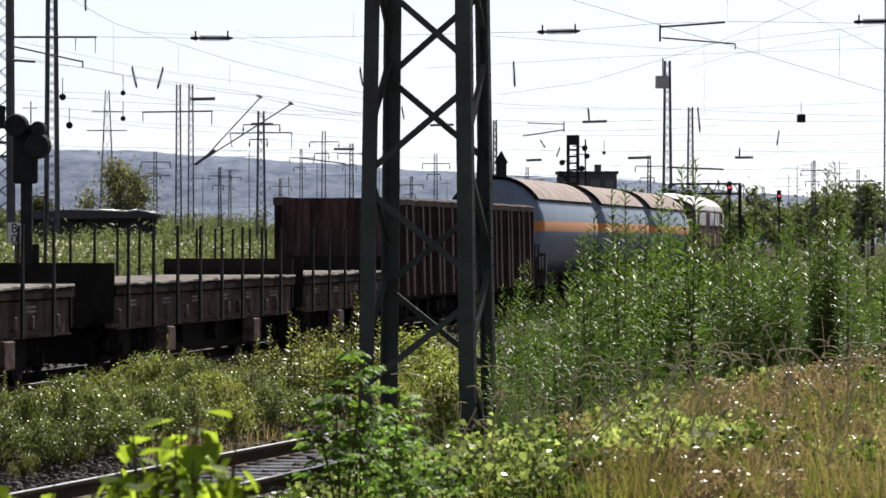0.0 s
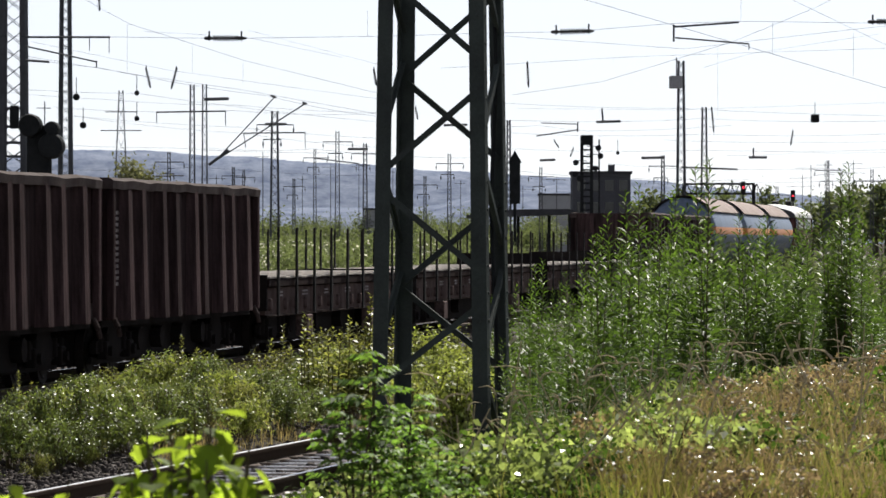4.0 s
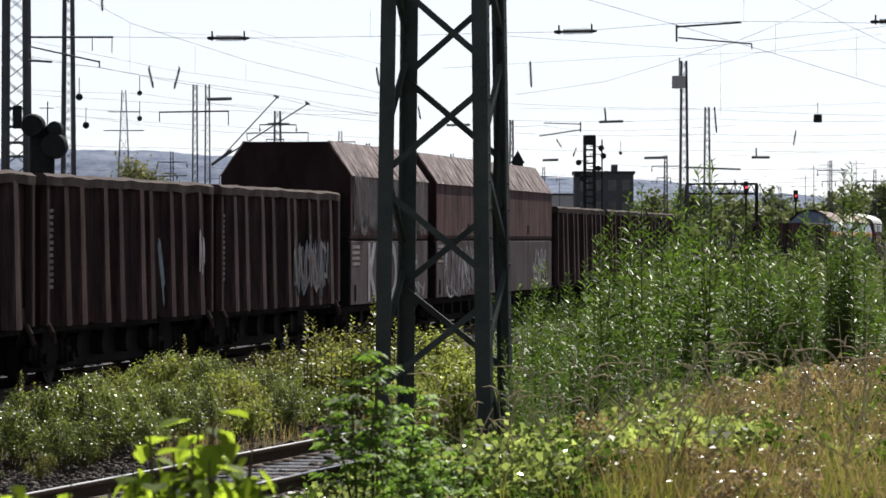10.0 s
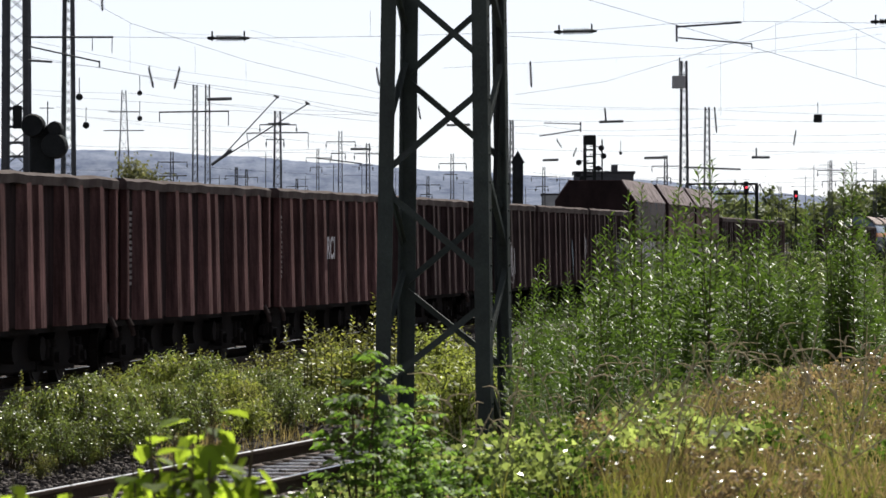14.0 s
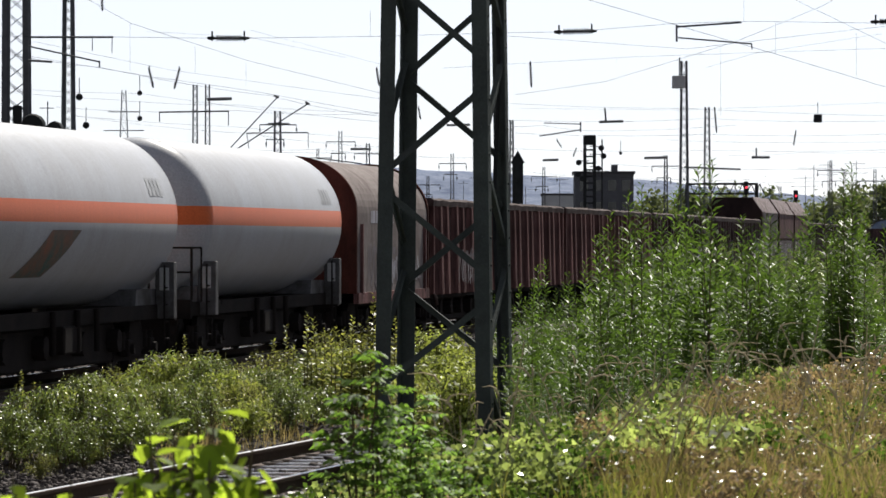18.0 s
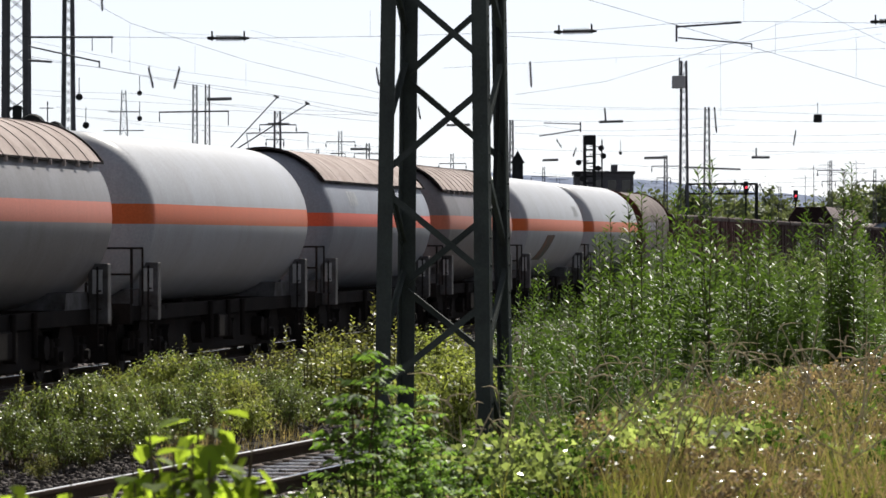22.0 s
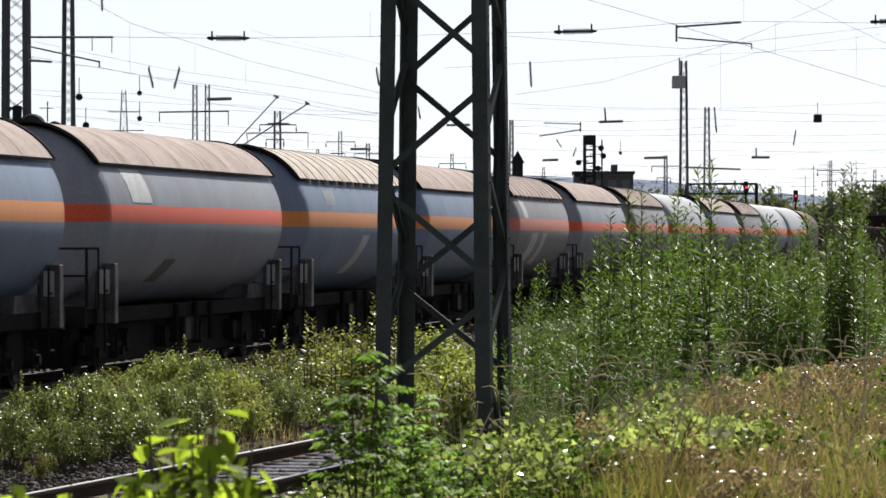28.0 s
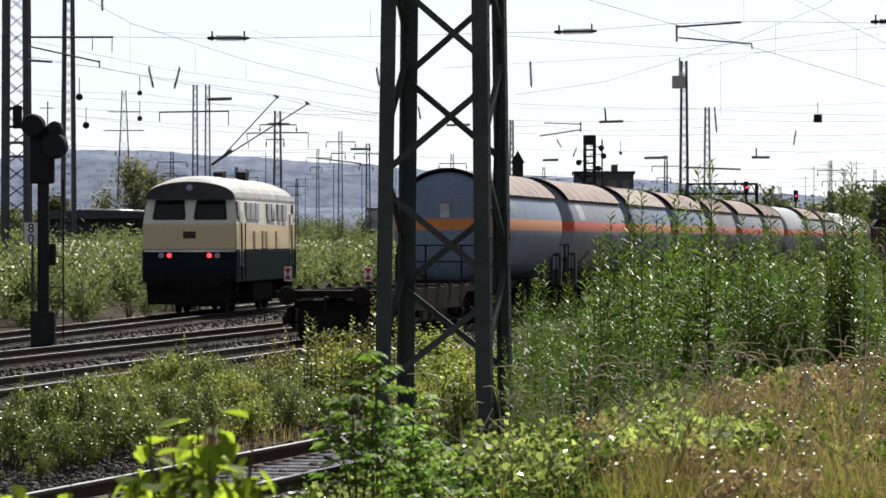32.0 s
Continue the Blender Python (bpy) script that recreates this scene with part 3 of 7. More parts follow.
def gondola(paint, label, length=13.0, top=3.38, ribs=9):
    g = thing("gondola_wagon", label, "freight wagon", group="gondola wagons of the freight train")
    h, w = length / 2, 1.36
    bm = bmesh.new()
    box(bm, -h, h, -w, w, 1.15, 1.25)
    part("floor", bm, M["under"], g)
    for s in (-1, 1):
        # Panels darker than the posts: shade of the recesses put into the colour.
        bm = bmesh.new()
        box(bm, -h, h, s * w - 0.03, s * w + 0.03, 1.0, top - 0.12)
        part("side_wall", bm, M["panel"], g, "grimy brown wall panel darkened as if in shade")
        bm = bmesh.new()
        dented_rim(bm, s, w, top, h + 0.06, ribs + s)
        part("top_rim", bm, M["rim"], g, "worn steel top rim")
        bm = bmesh.new()
        box(bm, h * s - 0.05, h * s + 0.05, -w + 0.03, w - 0.03, 1.0, top - 0.02)
        part("end_wall", bm, paint, g)
        for y in (-0.7, 0, 0.7):
            bm = bmesh.new()
            box(bm, *sorted((h * s + 0.05 * s, h * s + 0.13 * s)), y - 0.08, y + 0.08, 1.0, top - 0.1)
            part("end_post", bm, paint, g)
        bm = bmesh.new()
        prism(bm, [(s * 1.25 - 0.06, 0.88), (s * 1.25 + 0.06, 0.88), (s * 1.25 + 0.06, 1.15), (s * 1.25 - 0.06, 1.15)], -h, h)
        part("sole_bar", bm, M["under"], g)
        # pressed posts that widen towards the foot
        bm = bmesh.new()
        k = -s
        o = -1
        out = [(-0.27, 0.0), (-0.15, 0.165), (0.15, 0.165), (0.27, 0.0)]
        lo = [bm.verts.new((x * 1.2, o * d * 1.18, 0.98)) for x, d in out]
        hi = [bm.verts.new((x, o * d * 0.85, top - 0.16)) for x, d in out]
        for i in range(4):
            bm.faces.new((lo[i], lo[(i + 1) % 4], hi[(i + 1) % 4], hi[i]))
        bm.faces.new(lo)
        bm.faces.new(hi[::-1])
        bmesh.ops.recalc_face_normals(bm, faces=bm.faces)
        first = None
        for i in range(ribs):
            x = -h + 1.25 + i * (length - 2.5) / (ribs - 1) + (0.0, -0.22, 0.16, -0.05, 0.3, -0.28, 0.1, -0.18, 0.0)[i % 9]
            m = pose(x, s * (w + 0.028), 0, 0, 0, 0 if s < 0 else 180)
            if first is None:
                first = part("post", bm, paint, g)
                first.matrix_basis = m
            else:
                again(first, g, m)
        for x in (-h + 0.09, h - 0.09):
            bm = bmesh.new()
            box(bm, x - 0.09, x + 0.09, *sorted((s * (w + 0.028), s * (w + 0.16))), 1.0, top - 0.15, 0.02)
            part("corner_post", bm, paint, g)
        for x in (-h + 0.3, h - 0.3):
            bm = bmesh.new()
            rod(bm, (x, s * (w + 0.08), 1.05), (x, s * (w + 0.17), 0.88), 0.05)
            rod(bm, (x, s * (w + 0.17), 0.88), (x + 0.12, s * (w + 0.17), 0.74), 0.045)
            part("lashing_hook", bm, M["rim"], g, "pale worn hook")
        for x in (-h + 0.285, h - 0.285):
            bm = bmesh.new()
            box(bm, x - 0.265, x + 0.265, s * w - 0.04, s * (w + 0.05), 1.0, 1.3, 0.02)
            part("corner_casting", bm, M["rim"], g, "pale worn corner casting")
    bars(g, -h + 0.22, 1.55, 0.72, 1.3, -w - 0.036, 13, seed=3)
    for face in (-1, 1):
        buffers(g, face * h, face)
    running_gear(g, (-h + 2.1, h - 2.1))
    return g


def hopper(label, seed, length=11.4):
    g = thing("hopper_wagon", label, "hopper wagon", group="hopper wagons of the freight train")
    h, w, t = length / 2, 1.46, 0.93
    bm = bmesh.new()
    prism(bm, [(-w + 0.06, 2.30), (w - 0.06, 2.30), (w, 2.46), (w, 3.78), (t, 4.52), (-t, 4.52), (-w, 3.78), (-w, 2.46)], -h, h)
    part("upper_body", bm, M["hopper"], g)
    for s in (-1, 1):
        for i, (a, b) in enumerate(((-h + 0.02, -0.05), (0.05, h - 0.02))):
            bm = bmesh.new()
            prism(bm, [(s * w, 3.80), (s * (w + 0.035), 3.76), (s * (t + 0.03), 4.545), (s * t, 4.52)], a, b)
            n = 3
            for j in range(n):
                x = a + (j + 0.5) * (b - a) / n
                beam(bm, (x, s * (w + 0.016), 3.80), (x, s * (t + 0.026), 4.53), 0.04, 0.016)
            part("roof_flap", bm, M["hopper_roof"], g, "pale streaked ribbed roof flap")
            bm = bmesh.new()
            box(bm, a, b, s * (w - 0.02) - 0.02, s * (w - 0.02) + 0.02, 0.90, 2.32, 0.01)
            part("discharge_flap", bm, M["hopper_low"], g, "faded grey flap with graffiti" if s < 0 else "faded grey flap")
        bm = bmesh.new()
        box(bm, -h, h, *sorted((s * (w - 0.12), s * (w - 0.03))), 2.33, 2.40, 0.01)
        part("sill_beam", bm, M["under"], g)
        # Added black backing, so that the gap between the flaps reads dark.
        bm = bmesh.new()
        box(bm, -0.14, 0.14, *sorted((s * (w - 0.14), s * (w - 0.06))), 0.9, 2.32, 0.01)
        part("door_post", bm, M["under"], g)
        bm = bmesh.new()
        box(bm, -0.12, 0.12, *sorted((s * (w - 0.04), s * (w + 0.02))), 2.5, 2.8, 0.04)
        part("latch", bm, M["under"], g, "dark latch")
        for x in (-h + 0.06, h - 0.06):
            bm = bmesh.new()
            box(bm, x - 0.05, x + 0.05, *sorted((s * w - 0.03 * s, s * (w + 0.008))), 2.46, 3.77)
            part("stiffener", bm, M["hopper"], g)
        bm = bmesh.new()
        box(bm, s * h - 0.05, s * h + 0.06, -1.4, 1.4, 0.9, 2.4)
        for y in (-1.2, 1.2):
            box(bm, s * h, s * h + 0.5 * s, y - 0.06, y + 0.06, 1.0, 3.4) if s > 0 else box(bm, s * h + 0.5 * s, s * h, y - 0.06, y + 0.06, 1.0, 3.4)
        part("end_frame", bm, M["under"], g)
        # Added end panels take the shade of the end face into their colour.
        bm = bmesh.new()
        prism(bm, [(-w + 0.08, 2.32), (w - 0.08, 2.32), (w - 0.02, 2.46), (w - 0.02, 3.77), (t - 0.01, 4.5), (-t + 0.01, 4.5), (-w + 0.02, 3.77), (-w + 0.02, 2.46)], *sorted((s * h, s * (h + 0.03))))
        part("end_panel", bm, M["hopper_end"], g, "brown end panel darkened as if in shade")
    bm = bmesh.new()
    box(bm, -h - 0.1, h + 0.1, -1.2, 1.2, 0.72, 0.95)
    part("sole_frame", bm, M["under"], g)
    bm = bmesh.new()
    box(bm, -h + 0.5, -h + 0.62, -w - 0.02, -w + 0.03, 0.98, 1.35)
    part("release_lever", bm, M["under"], g)
    bars(g, -h + 0.2, 1.75, 1.0, 0.5, -w - 0.006, 4, seed=seed)
    for face in (-1, 1):
        buffers(g, face * (h + 0.1), face)
    running_gear(g, (-h + 1.6, h - 1.6))
    return g


def tank(paint, shade, label, length, ribbed=False):
    g = thing("gas_tank_wagon", label, "tank wagon", group="gas tank wagons of the freight train")
    h, r, zc = length / 2, 1.53, 2.72
    bm = bmesh.new()
    seg = 56
    dome = 0.62
    st = [(-h + dome * (1 - math.sin(a)), r * (math.cos(a) ** 0.62 if a < 1.57 else 0.0)) for a in [math.pi / 2 * (1 - k / 9) for k in range(10)]]
    st = st + [(-x, q) for x, q in st[::-1]]
    st = [(x, max(q, 0.001)) for x, q in st]
    rings = [[bm.verts.new((x, q * math.sin(2 * math.pi * j / seg), zc + q * math.cos(2 * math.pi * j / seg))) for j in range(seg)] for x, q in st]
    for a, b in zip(rings, rings[1:]):
        for j in range(seg):
            bm.faces.new((a[j], a[(j + 1) % seg], b[(j + 1) % seg], b[j]))
    bmesh.ops.recalc_face_normals(bm, faces=bm.faces)
    part("tank_shell", bm, paint, g, smooth=True)
    # weld seams
    for x in (-h + dome, h - dome, -h * 0.3, h * 0.3):
        bm = bmesh.new()
        a = [bm.verts.new((x - 0.012, (r + 0.004) * math.sin(2 * math.pi * j / 40), zc + (r + 0.004) * math.cos(2 * math.pi * j / 40))) for j in range(40)]
        b = [bm.verts.new((x + 0.012, (r + 0.004) * math.sin(2 * math.pi * j / 40), zc + (r + 0.004) * math.cos(2 * math.pi * j / 40))) for j in range(40)]
        for j in range(40):
            bm.faces.new((a[j], a[(j + 1) % 40], b[(j + 1) % 40], b[j]))
        part("weld_seam", bm, paint, g)
    if shade:
        span, rs = radians(56), r + 0.07
        hs = h - 0.42
        bm = bmesh.new()
        n, m = 18, 8
        xs = [-hs + 2 * hs * i / m for i in range(m + 1)]
        for q, flip in ((rs, 0), (rs - 0.025, 1)):
            grid = [[bm.verts.new((x, q * math.sin(-span + 2 * span * j / n), zc + q * math.cos(-span + 2 * span * j / n))) for j in range(n + 1)] for x in xs]
            for i in range(m):
                for j in range(n):
                    f = (grid[i][j], grid[i + 1][j], grid[i + 1][j + 1], grid[i][j + 1])
                    bm.faces.new(f if flip else f[::-1])
        part("sunshield", bm, shade, g, "weathered sunshield over the tank top", True)
        bm = bmesh.new()
        for x in (-hs, hs):
            pts = [(x, (rs + 0.01) * math.sin(-span + 2 * span * j / n), zc + (rs + 0.01) * math.cos(-span + 2 * span * j / n)) for j in range(n + 1)]
            for a, b in zip(pts, pts[1:]):
                beam(bm, a, b, 0.06, 0.045)
        for s in (-1, 1):
            beam(bm, (-hs, s * rs * math.sin(span), zc + rs * math.cos(span)), (hs, s * rs * math.sin(span), zc + rs * math.cos(span)), 0.04, 0.035)
        part("sunshield_edge", bm, M["shade_edge"], g, "dark rolled edge of the sunshield")
        nr = 13 if ribbed else 7
        bm = bmesh.new()
        pts = [(0, (rs + 0.008) * math.sin(-span + 2 * span * j / n), zc + (rs + 0.008) * math.cos(-span + 2 * span * j / n)) for j in range(n + 1)]
        for s in (-1, 1) if ribbed else ():
            box(bm, -0.03, 0.03, *sorted((s * rs * math.sin(span), s * (rs * math.sin(span) + 0.05))), zc + rs * math.cos(span) - 0.09, zc + rs * math.cos(span) + 0.02)
        for a, b in zip(pts, pts[1:]):
            beam(bm, a, b, 0.02 if ribbed else 0.008, 0.012 if ribbed else 0.004)
        first = None
        for i in range(1, nr):
            mm = pose(-hs + 2 * hs * i / nr, 0, 0)
            if first is None:
                first = part("shield_rib", bm, shade, g)
                first.matrix_basis = mm
            else:
                again(first, g, mm)
    bm = bmesh.new()
    for s in (-1, 1):
        box(bm, -h - 0.35, h + 0.35, s * 1.15 - 0.09, s * 1.15 + 0.09, 0.95, 1.2)
    box(bm, -h - 0.4, -h - 0.25, -1.3, 1.3, 0.9, 1.25)
    box(bm, h + 0.25, h + 0.4, -1.3, 1.3, 0.9, 1.25)
    part("sole_frame", bm, M["under"], g)
    for x in (-h + 1.6, h - 1.6):
        bm = bmesh.new()
        prism(bm, [(x - 1.0, 1.2), (x + 0.9, 1.2), (x + 0.7, 1.48), (x - 0.9, 1.48)], -1.2, 1.2, "y")
        part("saddle", bm, M["plate"], g, "pale grey saddle under the tank")
    # side cabinets, steps and end rails on the near and far side
    for s in (-1, 1):
        for x in (-h + 0.75, h - 0.95):
            bm = bmesh.new()
            box(bm, x, x + 0.26, *sorted((s * 1.2, s * 1.54)), 0.95, 1.95, 0.015)
            b = part("fitting_plate", bm, M["plate"], g, "pale plate with small labels")
            bm = bmesh.new()
            box(bm, x - 0.012, x, *sorted((s * 1.28, s * 1.45)), 1.45, 1.85)
            part("label_panel", bm, M["plate_light"], b)
            bm = bmesh.new()
            for k in range(4):
                rod(bm, (x - 0.25, s * 1.42, 0.6 + k * 0.3), (x - 0.25 + 0.4, s * 1.42, 0.6 + k * 0.3), 0.016, n=6)
            for k in (-0.25, 0.15):
                rod(bm, (x + k, s * 1.42, 0.5), (x + k, s * 1.42, 1.9), 0.018, n=6)
            part("ladder", bm, M["under"], g)
        bm = bmesh.new()
        box(bm, -h + 2.8, h - 2.8, s * 1.22 - 0.03, s * 1.22 + 0.03, 1.12, 1.2)
        for x in (-1.5, 0.2, 1.6):
            rod(bm, (x, s * 1.3, 0.5), (x, s * 1.3, 1.2), 0.05, n=8)
        box(bm, -0.7, 0.5, s * 1.0 - 0.3, s * 1.0 + 0.3, 0.5, 0.95, 0.03)
        part("brake_gear", bm, M["under"], g)
    for y in (-1.3, -0.5, 0.5, 1.3):
        bm = bmesh.new()
        rod(bm, (-h - 0.3, y, 1.25), (-h - 0.3, y, 2.2), 0.025, n=6)
        part("rail_post", bm, M["under"], g)
    bm = bmesh.new()
    rod(bm, (-h - 0.3, -1.3, 2.2), (-h - 0.3, 1.3, 2.2), 0.018, n=6)
    rod(bm, (-h - 0.3, -1.3, 1.75), (-h - 0.3, 1.3, 1.75), 0.018, n=6)
    rod(bm, (-h - 0.3, -1.3, 2.2), (-h + 0.35, -1.35, 2.2), 0.018, n=6)
    rod(bm, (-h + 0.35, -1.35, 2.2), (-h + 0.35, -1.35, 1.2), 0.018, n=6)
    rod(bm, (-h - 0.3, 0.5, 1.25), (-h - 0.3, 1.3, 2.2), 0.02, n=6)
    part("platform_rail", bm, M["under"], g, "dark tubular rail round the end platform")
    for face in (-1, 1):
        buffers(g, face * (h + 0.4), face)
    running_gear(g, (-h + 1.9, h - 1.9))
    return g


def tank_patch(parent, x0, x1, z0, z1, mat, slant=0.0, label="lighter patch on the tank side"):
    """A patch of another colour that follows the near side of a tank."""
    r, zc, n = 1.533, 2.72, 8
    bm = bmesh.new()
    rows = []
    for k in range(n + 1):
        z = z0 + (z1 - z0) * k / n
        y = -math.sqrt(max(r * r - (z - zc) ** 2, 0.01))
        rows.append([bm.verts.new((x + slant * (k / n - 0.5), y * 1.002, z)) for x in (x0, x1)])
    for a, b in zip(rows, rows[1:]):
        bm.faces.new((a[0], a[1], b[1], b[0]))
    return part("paint_patch", bm, mat, parent, label)


def covered(label, length=10.6):
    g = thing("covered_wagon", label, "covered wagon")
    h, w = length / 2, 1.45
    arch = [(-w, 1.15), (-w, 2.95)] + [(-w * math.cos(a), 2.95 + 1.22 * math.sin(a)) for a in [math.pi * k / 26 for k in range(1, 26)]] + [(w, 2.95), (w, 1.15)]
    bm = bmesh.new()
    prism(bm, arch, -h, h)
    for x in (-h + 0.12, h - 0.12):
        for (ya, za), (yb, zb) in zip(arch, arch[1:]):
            rod(bm, (x, ya * 0.993, za - 0.012), (x, yb * 0.993, zb - 0.012), 0.018, n=6)
    part("tarpaulin", bm, M["tarp"], g, "grey-brown tarpaulin over hoops")
    for s in (-1, 1):
        bm = bmesh.new()
        prism(bm, [(y * 1.02, z + (0.05 if z > 2.9 else 0)) for y, z in arch], s * (h + 0.04) - 0.06, s * (h + 0.04) + 0.06)
        part("end_wall", bm, M["coil_end"], g, "dull red end wall")
        bm = bmesh.new()
        box(bm, -h, h, s * w - 0.06, s * w + 0.06, 0.92, 1.16)
        for x in (-h + 0.6, h - 0.6):
            box(bm, x - 0.05, x + 0.05, s * (w + 0.03) - 0.04, s * (w + 0.03) + 0.04, 1.1, 2.7)
        part("side_sill", bm, M["rust_b"], g)
    bars(g, -h + 2.0, 2.62, 3.4, 0.5, -w - 0.004, 1, M["graffiti"], 5)
    bars(g, -h + 2.3, 1.95, 3.4, 0.3, -w - 0.004, 1, M["graffiti_soft"], 8)
    scrawl(g, -h + 1.4, 1.3, 8.2, 0.95, -w - 0.006, M["graffiti_soft"], 21, 15)
    scrawl(g, -h + 4.2, 1.35, 5.0, 0.6, -w - 0.012, M["graffiti"], 22, 14)
    for face in (-1, 1):
        buffers(g, face * (h + 0.1), face)
    running_gear(g, (-h + 1.7, h - 1.7))
    return g


def flat_stakes(label, length, board=False):
    g = thing("stake_wagon", label, "flat wagon", group="stake wagons of the freight train")
    h, w = length / 2, 1.38
    n = int(length / 0.6)
    bm = bmesh.new()
    box(bm, 0.01, length / n - 0.01, -w - 0.06, w + 0.06, 1.565, 1.61, 0.008)
    first = part("deck_plank", bm, M["deck"], g)
    first.matrix_basis = pose(-h, 0, 0)
    for i in range(1, n):
        again(first, g, pose(-h + i * length / n, 0, 0.01 * (i * 7 % 3) - 0.006))
    for s in (-1, 1):
        bm = bmesh.new()
        box(bm, -h, h, s * w - 0.05, s * w + 0.05, 1.40, 1.55, 0.015)
        part("side_board", bm, M["flat_rust"], g, "low brown side board")
        bm = bmesh.new()
        box(bm, -h, h, s * (w - 0.1) - 0.06, s * (w - 0.1) + 0.06, 0.84, 1.38)
        part("sole_bar", bm, M["flat_side"], g, "worn brown frame with pale patches")
        bm = bmesh.new()
        box(bm, -h, h, s * (w - 0.06) - 0.06, s * (w - 0.06) + 0.06, 0.80, 0.835)
        part("lower_flange", bm, M["flat_rust"], g)
        for x in (-h + 4.4, h - 4.6):
            bm = bmesh.new()
            box(bm, x - 0.33, x + 0.33, s * (w - 0.1) - 0.2, s * (w - 0.1) + 0.05, 0.34, 0.79, 0.02)
            part("tool_box", bm, M["pocket"], g, "pale rusty box below the frame")
        for j in range(int(length / 2.7)):
            bars(g, -h + 1.5 + 2.7 * j, 1.18, 0.5 + 0.2 * (j % 2), 0.14, s * (w - 0.04) + (0 if s > 0 else -0.003), 2, None, j)
        bm = bmesh.new()
        box(bm, -0.09, 0.09, -0.05, 0.05, 0.92, 1.16, 0.03)
        pocket = None
        for k in range(int(length / 1.35)):
            m = pose(-h + 0.6 + k * 1.35 + 0.2 * (k * 5 % 3 - 1), s * (w - 0.02), 0)
            if pocket is None:
                pocket = part("lashing_pocket", bm, M["pocket"], g, "pale worn lashing pocket")
                pocket.matrix_basis = m
            else:
                again(pocket, g, m)
        # Underframe black puts the shade of the end face into the board.
        bm = bmesh.new()
        box(bm, s * h - 0.05, s * h + 0.05, -w, w, 0.92, 1.95 if board else 1.64)
        part("end_board", bm, M["under"], g, "end board blackened as if in shade")
        bm = bmesh.new()
        prism(bm, [(-0.075, 0.82), (0.075, 0.82), (0.065, 1.5), (0.022, 2.46), (0.05, 2.56), (0.03, 2.6), (-0.01, 2.56), (-0.022, 2.46), (-0.065, 1.5)], -0.022, 0.022, "y")
        first = None
        x = -h + 0.7
        while x < h - 0.4:
            m = pose(x, s * (w + 0.1), 0)
            if first is None:
                first = part("stake", bm, M["stake"], g)
                first.matrix_basis = m
            else:
                again(first, g, m)
            x += 2.1
    for face in (-1, 1):
        buffers(g, face * h, face)
    running_gear(g, (-h + 2.3, h - 2.3))
    return g


def container_flat(label, length=11.8):
    g = thing("container_flat_wagon", label, "flat wagon")
    h = length / 2
    for s in (-1, 1):
        bm = bmesh.new()
        prism(bm, [(-h, 0.98), (-h + 2.2, 0.98), (-h + 3.4, 0.6), (h - 3.4, 0.6), (h - 2.2, 0.98), (h, 0.98), (h, 1.15), (-h, 1.15)], s * 1.15 - 0.09, s * 1.15 + 0.09, "y")
        part("side_beam", bm, M["flat_rust"], g, "rusty brown side beam")
        bm = bmesh.new()
        box(bm, -0.12, 0.12, s * 1.22 - 0.08, s * 1.22 + 0.08, 1.15, 1.2)
        rod(bm, (0, s * 1.22, 1.2), (0, s * 1.22, 1.25), 0.05, n=6)
        first = part("container_spigot", bm, M["rust_c"], g)
        first.matrix_basis = pose(-h + 1.0, 0, 0)
        for k in range(1, 8):
            again(first, g, pose(-h + 1.0 + k * (length - 2) / 7, 0, 0))
    bm = bmesh.new()
    box(bm, -0.08, 0.08, -1.1, 1.1, 1.0, 1.13)
    first = part("cross_beam", bm, M["under"], g)
    first.matrix_basis = pose(-h + 0.1, 0, 0)
    for k in range(1, 14):
        again(first, g, pose(-h + 0.1 + k * (length - 0.2) / 13, 0, 0))
    for s in (-1, 1):
        bm = bmesh.new()
        box(bm, *sorted((s * h, s * (h - 1.6))), -1.15, 1.15, 1.1, 1.16)
        part("end_deck", bm, M["under"], g)
    bm = bmesh.new()
    for y in (-0.95, 0.95):
        rod(bm, (-h + 0.1, y, 1.15), (-h + 0.1, y, 1.75), 0.025, n=6)
    part("end_post", bm, M["stake"], g)
    for y in (-0.95, 0.95):
        bm = bmesh.new()
        box(bm, -h + 0.04, -h + 0.07, y - 0.09, y + 0.09, 1.38, 1.72)
        b = part("tail_board", bm, M["white_board"], g, "red and white train end board")
        bm = bmesh.new()
        prism(bm, [(y - 0.085, 1.42), (y + 0.085, 1.42), (y, 1.55)], -h + 0.03, -h + 0.036)
        prism(bm, [(y - 0.085, 1.68), (y + 0.085, 1.68), (y, 1.55)], -h + 0.03, -h + 0.036)
        part("red_triangles", bm, M["red_board"], b)
    for face in (-1, 1):
        buffers(g, face * h, face)
    running_gear(g, (-h + 1.9, h - 1.9))
    return g


def loco_section(w, low, shoulder, top, n=8):
    """Outline of a locomotive body with rounded roof edges."""
    pts = [(-w, low), (-w, shoulder)]
    for k in range(1, n):
        a = math.pi * k / n
        pts.append((-w * math.cos(a) * (1.0), shoulder + (top - shoulder) * math.sin(a) ** 0.95))
    return pts + [(w, shoulder), (w, low)]


